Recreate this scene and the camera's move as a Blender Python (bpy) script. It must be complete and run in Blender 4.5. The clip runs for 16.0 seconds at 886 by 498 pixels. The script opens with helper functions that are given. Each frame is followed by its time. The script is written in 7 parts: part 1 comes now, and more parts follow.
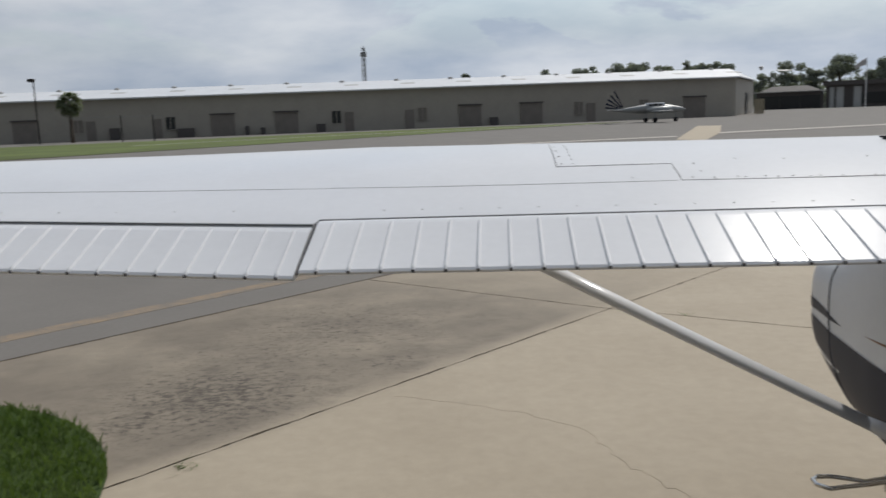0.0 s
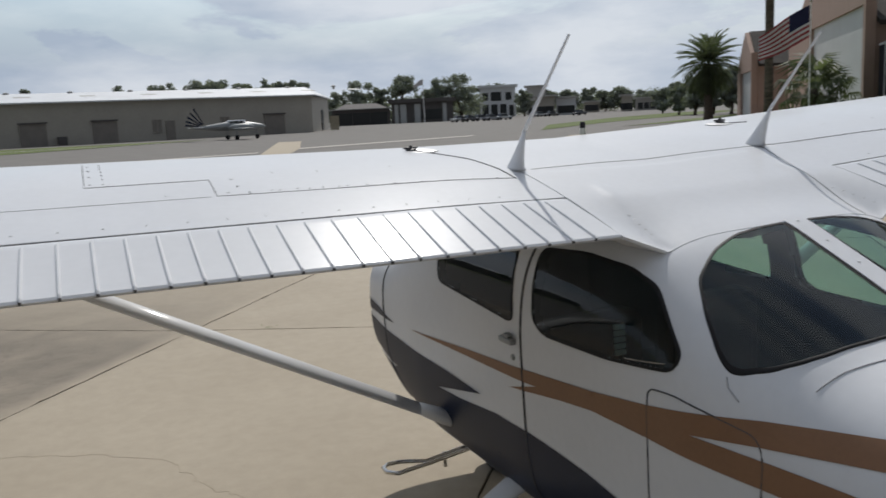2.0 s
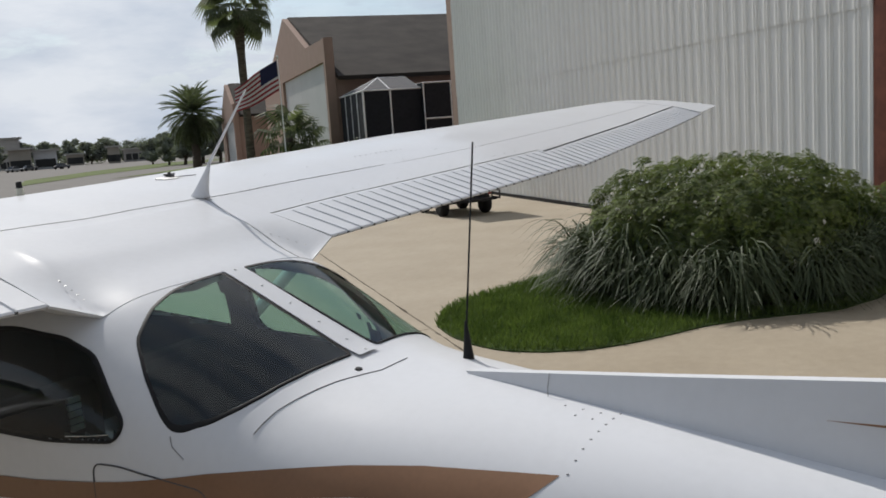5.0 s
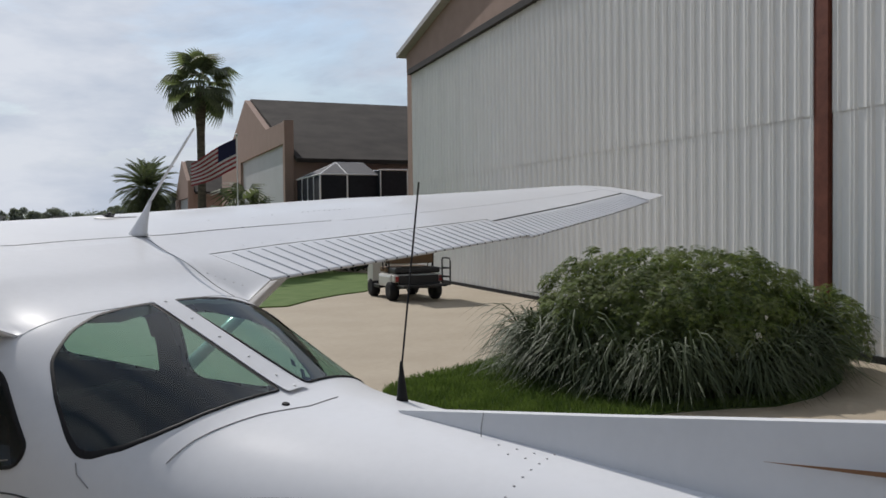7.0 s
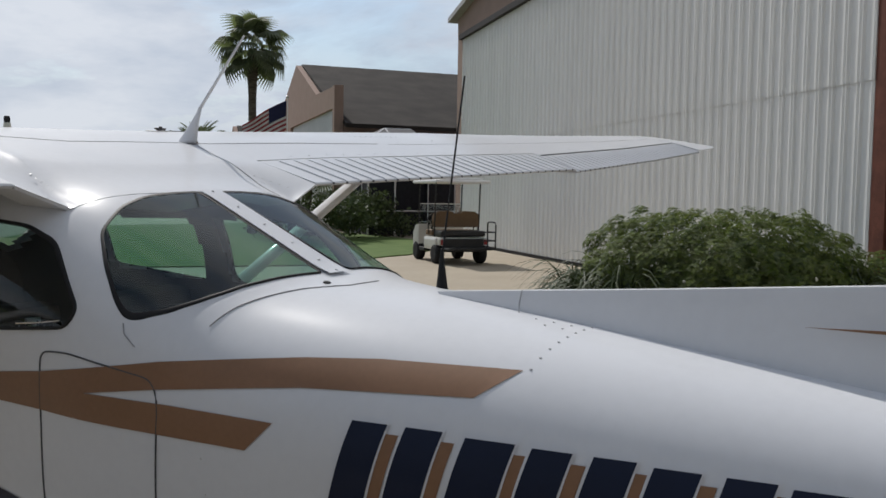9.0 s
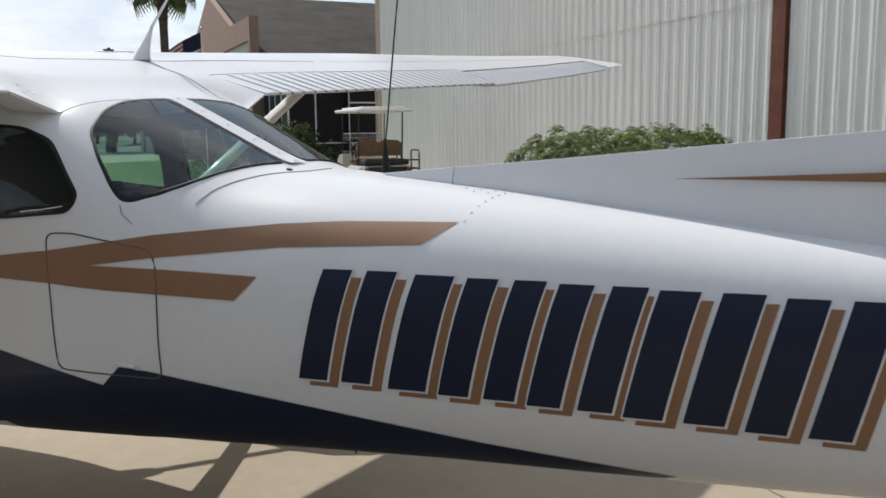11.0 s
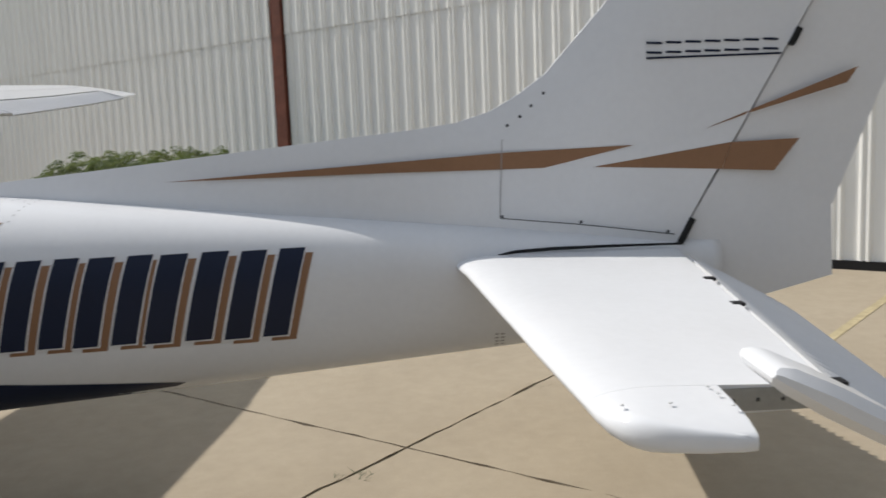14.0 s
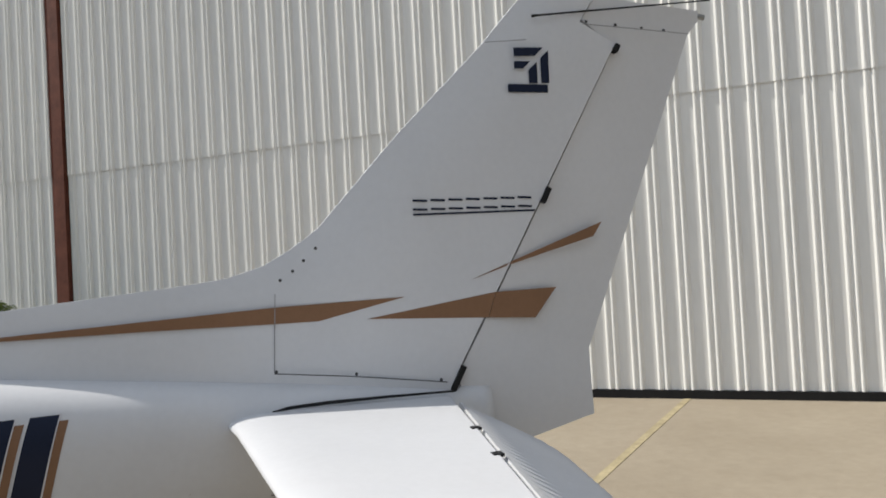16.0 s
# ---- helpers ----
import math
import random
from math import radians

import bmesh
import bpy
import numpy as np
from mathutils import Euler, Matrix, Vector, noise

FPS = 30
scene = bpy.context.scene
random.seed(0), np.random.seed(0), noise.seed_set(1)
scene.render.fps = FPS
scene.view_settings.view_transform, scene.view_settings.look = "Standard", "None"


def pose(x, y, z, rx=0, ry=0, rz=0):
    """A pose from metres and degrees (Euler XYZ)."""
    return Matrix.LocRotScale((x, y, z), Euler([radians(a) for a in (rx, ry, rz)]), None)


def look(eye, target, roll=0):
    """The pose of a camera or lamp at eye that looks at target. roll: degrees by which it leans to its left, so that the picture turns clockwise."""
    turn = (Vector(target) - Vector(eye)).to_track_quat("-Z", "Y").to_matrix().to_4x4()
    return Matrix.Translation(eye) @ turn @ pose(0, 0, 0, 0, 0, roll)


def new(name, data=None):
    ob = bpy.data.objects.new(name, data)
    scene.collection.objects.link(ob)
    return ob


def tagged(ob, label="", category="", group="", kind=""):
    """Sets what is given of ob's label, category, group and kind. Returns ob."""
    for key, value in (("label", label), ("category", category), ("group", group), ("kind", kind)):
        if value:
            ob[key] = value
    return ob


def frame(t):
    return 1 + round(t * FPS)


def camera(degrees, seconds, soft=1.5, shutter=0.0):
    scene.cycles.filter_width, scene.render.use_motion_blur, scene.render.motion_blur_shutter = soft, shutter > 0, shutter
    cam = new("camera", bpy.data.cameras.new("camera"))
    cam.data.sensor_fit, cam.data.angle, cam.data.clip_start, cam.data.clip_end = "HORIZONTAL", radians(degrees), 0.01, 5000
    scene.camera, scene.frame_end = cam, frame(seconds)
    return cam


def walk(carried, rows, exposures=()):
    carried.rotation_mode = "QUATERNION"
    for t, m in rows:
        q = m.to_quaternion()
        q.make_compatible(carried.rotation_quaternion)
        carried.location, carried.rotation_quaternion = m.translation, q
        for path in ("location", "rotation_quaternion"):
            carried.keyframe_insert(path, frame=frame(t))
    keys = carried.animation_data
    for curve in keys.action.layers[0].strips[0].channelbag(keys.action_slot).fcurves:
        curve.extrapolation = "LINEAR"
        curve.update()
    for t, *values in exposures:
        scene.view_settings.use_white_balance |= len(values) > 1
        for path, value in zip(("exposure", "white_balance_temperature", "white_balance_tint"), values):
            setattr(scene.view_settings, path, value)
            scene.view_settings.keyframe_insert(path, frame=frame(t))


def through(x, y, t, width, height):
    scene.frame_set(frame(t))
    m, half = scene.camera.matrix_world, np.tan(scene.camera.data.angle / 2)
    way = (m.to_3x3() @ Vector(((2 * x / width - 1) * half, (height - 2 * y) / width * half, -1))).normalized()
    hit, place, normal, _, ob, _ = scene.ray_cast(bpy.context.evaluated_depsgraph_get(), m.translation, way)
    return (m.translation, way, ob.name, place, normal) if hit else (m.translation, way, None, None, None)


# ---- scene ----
cam = camera(55.04, 16.0, soft=1.6, shutter=0.3)

# seconds, place, and turn in degrees
PATH = [
    (0, -2.065, -1.935, 1.938, 80.99, 2.14, 4.39),
    (0.5, -2.020, -1.930, 1.937, 80.77, 2.30, -3.00),
    (1, -1.974, -1.929, 1.934, 80.55, 2.47, -10.63),
    (1.5, -1.942, -1.926, 1.928, 80.49, 2.45, -17.24),
    (2, -1.920, -1.936, 1.929, 80.98, 2.60, -22.91),
    (2.5, -1.892, -1.948, 1.930, 81.39, 3.14, -28.87),
    (3, -1.866, -1.961, 1.931, 81.32, 3.50, -35.58),
    (3.5, -1.834, -1.979, 1.924, 81.09, 3.72, -42.29),
    (4, -1.801, -1.991, 1.926, 81.01, 3.93, -47.73),
    (4.5, -1.779, -2.014, 1.933, 81.36, 4.04, -52.05),
    (5, -1.766, -2.037, 1.938, 82.30, 4.00, -56.00),
    (7.5, -1.721, -2.036, 1.730, 89.05, 0.05, -58.48),
    (8, -1.722, -2.047, 1.671, 88.80, -0.43, -57.24),
    (8.5, -1.720, -2.050, 1.608, 87.94, -1.00, -56.63),
    (9, -1.731, -2.053, 1.564, 86.54, -0.90, -55.86),
    (11.5, -2.317, -2.334, 1.435, 80.47, 1.21, -63.50),
    (12, -2.521, -2.450, 1.422, 79.73, 1.68, -66.60),
    (12.5, -2.711, -2.592, 1.429, 80.44, 1.21, -70.85),
    (13, -2.873, -2.630, 1.445, 81.37, 0.89, -76.91),
    (13.5, -3.020, -2.600, 1.441, 82.22, 1.69, -84.30),
    (14, -3.109, -2.629, 1.436, 82.84, 2.23, -91.83),
    (14.5, -3.130, -2.672, 1.443, 83.87, 2.14, -98.11),
    (15, -3.143, -2.706, 1.454, 85.95, 2.34, -102.01),
    (15.5, -3.146, -2.720, 1.477, 88.71, 2.97, -103.98),
    (16, -3.148, -2.737, 1.493, 91.37, 3.13, -104.93),
]
EXPOSURE = [(0.0, -0.24, 6550, 10), (2.5, -0.22, 6500, 10), (4.5, -0.10, 6600, 10), (5.2, -0.1, 6600, 11), (7.3, -0.22, 6500, 12), (9.0, -0.2, 6500, 11), (11.5, 0.40, 6660, 10), (12.5, 0.45, 6740, 10), (13.5, 0.22, 6700, 10), (14.0, 0.18, 6720, 10), (15.0, 0.19, 6720, 10), (16.0, 0.13, 6740, 10)]
walk(cam, [(r[0], pose(*r[1:])) for r in PATH], EXPOSURE)

# ---- light ----
SUN = Vector((0.46, 0.905, 1.0)).normalized()
world = bpy.data.worlds.new("sky")
scene.world = world
world.use_nodes = True
wn, wl = world.node_tree.nodes, world.node_tree.links
wn.clear()
w_out = wn.new("ShaderNodeOutputWorld")
w_bg = wn.new("ShaderNodeBackground")
w_bg.inputs["Strength"].default_value = 0.113
w_sky = wn.new("ShaderNodeTexSky")
w_sky.sky_type = "NISHITA"
w_sky.sun_disc = False
w_sky.sun_elevation = math.asin(SUN.z)
w_sky.sun_rotation = math.atan2(SUN.x, SUN.y)
w_sky.dust_density = 0.6
w_sky.air_density = 1.2
w_tc = wn.new("ShaderNodeTexCoord")
w_map = wn.new("ShaderNodeMapping")
w_map.inputs["Scale"].default_value = (1.0, 1.0, 3.0)
w_map.inputs["Location"].default_value = (0.35, 0.1, 0.2)
w_n1 = wn.new("ShaderNodeTexNoise")
w_n1.inputs["Scale"].default_value = 2.6
w_n1.inputs["Detail"].default_value = 8
w_n1.inputs["Roughness"].default_value = 0.58
w_n1.inputs["Distortion"].default_value = 0.35
w_ramp = wn.new("ShaderNodeValToRGB")
w_ramp.color_ramp.elements[0].position = 0.38
w_ramp.color_ramp.elements[0].color = (0.12, 0.12, 0.12, 1)
w_ramp.color_ramp.elements[1].position = 0.52
w_ramp.color_ramp.elements[1].color = (0.97, 0.97, 0.97, 1)
w_n2 = wn.new("ShaderNodeTexNoise")
w_n2.inputs["Scale"].default_value = 2.6
w_n2.inputs["Detail"].default_value = 7
w_n2.inputs["Roughness"].default_value = 0.55
w_r2 = wn.new("ShaderNodeValToRGB")
w_r2.color_ramp.elements[0].position = 0.39
w_r2.color_ramp.elements[0].color = (4.0, 4.75, 5.9, 1)
w_r2.color_ramp.elements[1].position = 0.59
w_r2.color_ramp.elements[1].color = (6.75, 7.2, 7.85, 1)
w_mix = wn.new("ShaderNodeMix")
w_mix.data_type = "RGBA"
wl.new(w_tc.outputs["Generated"], w_map.inputs["Vector"])
wl.new(w_map.outputs[0], w_n1.inputs["Vector"])
wl.new(w_map.outputs[0], w_n2.inputs["Vector"])
wl.new(w_n1.outputs["Fac"], w_ramp.inputs[0])
wl.new(w_n2.outputs["Fac"], w_r2.inputs[0])
# the cover closes towards the horizon
w_sep = wn.new("ShaderNodeSeparateXYZ")
wl.new(w_tc.outputs["Generated"], w_sep.inputs[0])
w_veil = wn.new("ShaderNodeMapRange")
w_veil.inputs[1].default_value, w_veil.inputs[2].default_value = 0.06, 0.22
w_veil.inputs[3].default_value, w_veil.inputs[4].default_value = 1.0, 0.0
wl.new(w_sep.outputs["Z"], w_veil.inputs[0])
w_max = wn.new("ShaderNodeMath")
w_max.operation = "MAXIMUM"
wl.new(w_ramp.outputs[0], w_max.inputs[0])
wl.new(w_veil.outputs[0], w_max.inputs[1])
wl.new(w_max.outputs[0], w_mix.inputs[0])
wl.new(w_sky.outputs[0], w_mix.inputs[6])
wl.new(w_r2.outputs[0], w_mix.inputs[7])
# the haze scatters forward: the sky is brighter towards the sun
w_dot = wn.new("ShaderNodeVectorMath")
w_dot.operation = "DOT_PRODUCT"
w_dot.inputs[1].default_value = SUN
wl.new(w_tc.outputs["Generated"], w_dot.inputs[0])
w_fwd = wn.new("ShaderNodeMapRange")
w_fwd.interpolation_type = "SMOOTHSTEP"
w_fwd.inputs[1].default_value, w_fwd.inputs[2].default_value = -0.5, 0.95
w_fwd.inputs[3].default_value, w_fwd.inputs[4].default_value = 0.31, 1.06
wl.new(w_dot.outputs["Value"], w_fwd.inputs[0])
w_mul = wn.new("ShaderNodeMix")
w_mul.data_type, w_mul.blend_type = "RGBA", "MULTIPLY"
w_mul.inputs[0].default_value = 1
wl.new(w_mix.outputs[2], w_mul.inputs[6])
wl.new(w_fwd.outputs[0], w_mul.inputs[7])
wl.new(w_mul.outputs[2], w_bg.inputs["Color"])
wl.new(w_bg.outputs[0], w_out.inputs["Surface"])

sun_data = bpy.data.lights.new("sun", "SUN")
sun_data.energy = 3.6
sun_data.angle = radians(0.6)
sun_data.color = (1.0, 0.965, 0.91)
sun = new("sun", sun_data)
sun.matrix_world = look(SUN * 60, (0, 0, 0))

# ---- materials ----
def material(name, color, rough=0.5, metal=0.0, coat=0.0, var=0.12, scale=8.0, fine=80.0, bump=0.0, alpha=1.0, transmission=0.0, dark=None, stretch=(1, 1, 1), per_piece=0.0, ior=1.45, through=0.0):
    """A Principled material with colour variation at two scales and a fine relief."""
    m = bpy.data.materials.new(name)
    m.use_nodes = True
    n, l = m.node_tree.nodes, m.node_tree.links
    b = n["Principled BSDF"]
    b.inputs["Roughness"].default_value = rough
    b.inputs["Metallic"].default_value = metal
    b.inputs["Coat Weight"].default_value = coat
    b.inputs["Coat Roughness"].default_value = 0.06
    b.inputs["IOR"].default_value = ior
    if rough > 0.48 and metal == 0:
        b.inputs["Specular IOR Level"].default_value = 0.25
    b.inputs["Transmission Weight"].default_value = transmission
    tc = n.new("ShaderNodeTexCoord")
    mp = n.new("ShaderNodeMapping")
    mp.inputs["Scale"].default_value = stretch
    l.new(tc.outputs["Object"], mp.inputs["Vector"])
    t1 = n.new("ShaderNodeTexNoise")
    t1.inputs["Scale"].default_value = scale
    t1.inputs["Detail"].default_value = 5
    t2 = n.new("ShaderNodeTexNoise")
    t2.inputs["Scale"].default_value = fine
    t2.inputs["Detail"].default_value = 4
    l.new(mp.outputs[0], t1.inputs["Vector"])
    l.new(mp.outputs[0], t2.inputs["Vector"])
    mx = n.new("ShaderNodeMath")
    mx.operation = "MULTIPLY_ADD"
    mx.inputs[1].default_value = 0.4
    l.new(t2.outputs["Fac"], mx.inputs[0])
    m2 = n.new("ShaderNodeMath")
    m2.operation = "MULTIPLY"
    m2.inputs[1].default_value = 0.6
    l.new(t1.outputs["Fac"], m2.inputs[0])
    l.new(m2.outputs[0], mx.inputs[2])
    src = mx.outputs[0]
    if per_piece:
        oi = n.new("ShaderNodeObjectInfo")
        m3 = n.new("ShaderNodeMath")
        m3.operation = "MULTIPLY_ADD"
        m3.inputs[1].default_value = per_piece
        l.new(oi.outputs["Random"], m3.inputs[0])
        l.new(src, m3.inputs[2])
        src = m3.outputs[0]
    r = n.new("ShaderNodeValToRGB")
    c = Vector(color)
    d = Vector(dark) if dark else c * (1 - 1.6 * var)
    r.color_ramp.elements[0].position = 0.36
    r.color_ramp.elements[0].color = (*d, 1)
    r.color_ramp.elements[1].position = 0.62
    r.color_ramp.elements[1].color = (*c, 1)
    l.new(src, r.inputs[0])
    l.new(r.outputs[0], b.inputs["Base Color"])
    if through:
        # thin leaves let some light through
        tr = n.new("ShaderNodeBsdfTranslucent")
        hue = n.new("ShaderNodeMix")
        hue.data_type, hue.blend_type = "RGBA", "MULTIPLY"
        hue.inputs[0].default_value = 1
        hue.inputs[7].default_value = (1.5, 1.6, 0.9, 1)
        l.new(r.outputs[0], hue.inputs[6])
        l.new(hue.outputs[2], tr.inputs["Color"])
        mixed = n.new("ShaderNodeMixShader")
        mixed.inputs[0].default_value = through
        l.new(b.outputs[0], mixed.inputs[1])
        l.new(tr.outputs[0], mixed.inputs[2])
        l.new(mixed.outputs[0], n["Material Output"].inputs["Surface"])
    if bump:
        bp = n.new("ShaderNodeBump")
        bp.inputs["Strength"].default_value = 0.6
        bp.inputs["Distance"].default_value = bump
        l.new(src, bp.inputs["Height"])
        l.new(bp.outputs[0], b.inputs["Normal"])
    return m


WHITE = material("white_paint", (0.67, 0.68, 0.70), 0.36, coat=0.32, var=0.03, scale=3, fine=40)
WHITE.node_tree.nodes["Principled BSDF"].inputs["Specular IOR Level"].default_value = 0.03
WHITE.node_tree.nodes["Principled BSDF"].inputs["Coat Roughness"].default_value = 0.14
NAVY = material("navy_paint", (0.007, 0.013, 0.036), 0.5, coat=0.08, var=0.1, scale=4)
COPPER = material("copper_paint", (0.25, 0.135, 0.075), 0.5, coat=0.1, metal=0.0, var=0.06, scale=5)
RUBBER = material("black_rubber", (0.015, 0.015, 0.016), 0.6, var=0.2, bump=0.0005)
SEAM = material("panel_seam", (0.09, 0.09, 0.095), 0.7, var=0.1)
SEAM_SOFT = material("soft_seam", (0.33, 0.33, 0.34), 0.6, var=0.1)
RIVET = material("rivet_head", (0.62, 0.62, 0.62), 0.4, metal=0.2, var=0.1)
RIVET_GREY = material("dark_grey_rivet", (0.17, 0.17, 0.175), 0.5, var=0.3, scale=60)
RIVET_DARK = material("dark_rivet", (0.06, 0.06, 0.065), 0.5, var=0.2)
STEEL = material("bright_steel", (0.62, 0.60, 0.57), 0.2, metal=1.0, var=0.1)
TYRE = material("tyre_rubber", (0.02, 0.02, 0.021), 0.75, var=0.25, bump=0.001)
LINER = material("cabin_liner", (0.030, 0.040, 0.044), 0.8, var=0.15)
SEAT = material("seat_fabric", (0.036, 0.050, 0.056), 0.85, var=0.2, scale=12)
SEAT_LIGHT = material("pale_fabric", (0.55, 0.54, 0.46), 0.8, var=0.1)
SUNLIT_SLAT = material("sunlit_slat", (0.86, 0.86, 0.80), 0.5, var=0.04)
GREY = material("grey_metal", (0.30, 0.31, 0.31), 0.45, metal=0.3, var=0.12)


def glass(name, tint, rough=0.02):
    m = bpy.data.materials.new(name)
    m.use_nodes = True
    n, l = m.node_tree.nodes, m.node_tree.links
    b = n["Principled BSDF"]
    n.remove(b)
    out = n["Material Output"]
    tr = n.new("ShaderNodeBsdfTransparent")
    tr.inputs[0].default_value = (*tint, 1)
    gl = n.new("ShaderNodeBsdfGlossy")
    gl.inputs["Roughness"].default_value = rough
    lw = n.new("ShaderNodeLayerWeight")
    lw.inputs["Blend"].default_value = 0.5
    pw = n.new("ShaderNodeMath")
    pw.operation = "POWER"
    pw.inputs[1].default_value = 4.0
    l.new(lw.outputs["Facing"], pw.inputs[0])
    fr = n.new("ShaderNodeMath")
    fr.operation = "MULTIPLY_ADD"
    fr.inputs[1].default_value = 0.6
    fr.inputs[2].default_value = 0.05
    l.new(pw.outputs[0], fr.inputs[0])
    mix = n.new("ShaderNodeMixShader")
    l.new(fr.outputs[0], mix.inputs[0])
    l.new(tr.outputs[0], mix.inputs[1])
    l.new(gl.outputs[0], mix.inputs[2])
    l.new(mix.outputs[0], out.inputs["Surface"])
    return m


PERSPEX = glass("tinted_perspex", (0.50, 0.70, 0.64))
PERSPEX_DARK = glass("dark_perspex", (0.40, 0.50, 0.53))
CART_GLASS = glass("cart_windscreen", (0.8, 0.85, 0.85))


# ---- mesh helpers ----
def mesh_of(name, bm, mat, smooth=False):
    me = bpy.data.meshes.new(name)
    bm.to_mesh(me)
    bm.free()
    for k in (mat if isinstance(mat, (list, tuple)) else [mat]):
        me.materials.append(k)
    if smooth:
        me.polygons.foreach_set("use_smooth", [True] * len(me.polygons))
    return me


def part(name, bm, mat, parent=None, label="", smooth=False):
    ob = new(name, mesh_of(name, bm, mat, smooth))
    ob.parent = parent
    return tagged(ob, label)


def thing(name, label, category, place=(0, 0, 0), turn=0.0, group="", kind=""):
    ob = new(name)
    ob.matrix_world = pose(*place, 0, 0, turn)
    return tagged(ob, label, category, group, kind)


def box(bm, x0, x1, y0, y1, z0, z1, bevel=0.0, m=None):
    v = [bm.verts.new(p) for p in ((x0, y0, z0), (x1, y0, z0), (x1, y1, z0), (x0, y1, z0), (x0, y0, z1), (x1, y0, z1), (x1, y1, z1), (x0, y1, z1))]
    fs = [bm.faces.new([v[i] for i in q]) for q in ((3, 2, 1, 0), (4, 5, 6, 7), (0, 1, 5, 4), (1, 2, 6, 5), (2, 3, 7, 6), (3, 0, 4, 7))]
    if m is not None:
        bmesh.ops.transform(bm, matrix=m, verts=v)
    if bevel:
        es = {e for f in fs for e in f.edges}
        bmesh.ops.bevel(bm, geom=list(es), offset=bevel, segments=2, affect="EDGES", profile=0.6)
    return bm


def tube(bm, pts, radii, sides=12, flat=1.0, cap=True):
    """A round bar through points; flat squeezes it along its second axis."""
    pts = [Vector(p) for p in pts]
    if not isinstance(radii, (list, tuple)):
        radii = [radii] * len(pts)
    rings = []
    up = Vector((0, 0, 1))
    for i, p in enumerate(pts):
        d = (pts[min(i + 1, len(pts) - 1)] - pts[max(i - 1, 0)]).normalized()
        a = d.cross(up if abs(d.z) < 0.95 else Vector((0, 1, 0))).normalized()
        b = a.cross(d)
        rings.append([bm.verts.new(p + radii[i] * (a * math.cos(q) + b * flat * math.sin(q))) for q in [2 * math.pi * k / sides for k in range(sides)]])
    for r, s in zip(rings, rings[1:]):
        for k in range(sides):
            bm.faces.new((r[k], r[(k + 1) % sides], s[(k + 1) % sides], s[k]))
    if cap:
        bm.faces.new(rings[0][::-1])
        bm.faces.new(rings[-1])
    return bm


def loft(bm, rings, closed=True, caps=True):
    vs = [[bm.verts.new(p) for p in r] for r in rings]
    n = len(vs[0])
    for r, s in zip(vs, vs[1:]):
        for k in range(n if closed else n - 1):
            bm.faces.new((r[k], r[(k + 1) % n], s[(k + 1) % n], s[k]))
    if caps and closed:
        bm.faces.new(vs[0][::-1])
        bm.faces.new(vs[-1])
    return bm


def prism(bm, outline, z0, z1, m=None):
    a = [bm.verts.new((x, y, z0)) for x, y in outline]
    b = [bm.verts.new((x, y, z1)) for x, y in outline]
    n = len(a)
    bm.faces.new(a[::-1])
    bm.faces.new(b)
    for i in range(n):
        bm.faces.new((a[i], a[(i + 1) % n], b[(i + 1) % n], b[i]))
    if m is not None:
        bmesh.ops.transform(bm, matrix=m, verts=a + b)
    return bm


def lathe(bm, profile, sides=20, m=None):
    """Turns (radius, height) pairs about z."""
    rings = [[(r * math.cos(2 * math.pi * k / sides), r * math.sin(2 * math.pi * k / sides), z) for k in range(sides)] for r, z in profile]
    n0 = len(bm.verts)
    loft(bm, rings)
    bm.verts.ensure_lookup_table()
    if m is not None:
        bmesh.ops.transform(bm, matrix=m, verts=bm.verts[n0:])
    return bm


def fair(table, y):
    xs, vs = zip(*table)
    return float(np.interp(y, xs, vs))

# ---- ground ----
U = Vector((0.620, 0.785))      # along the apron's joints
V = Vector((0.785, -0.620))     # across them


def uv(u, v, z=0.0):
    return Vector((U.x * u + V.x * v, U.y * u + V.y * v, z))


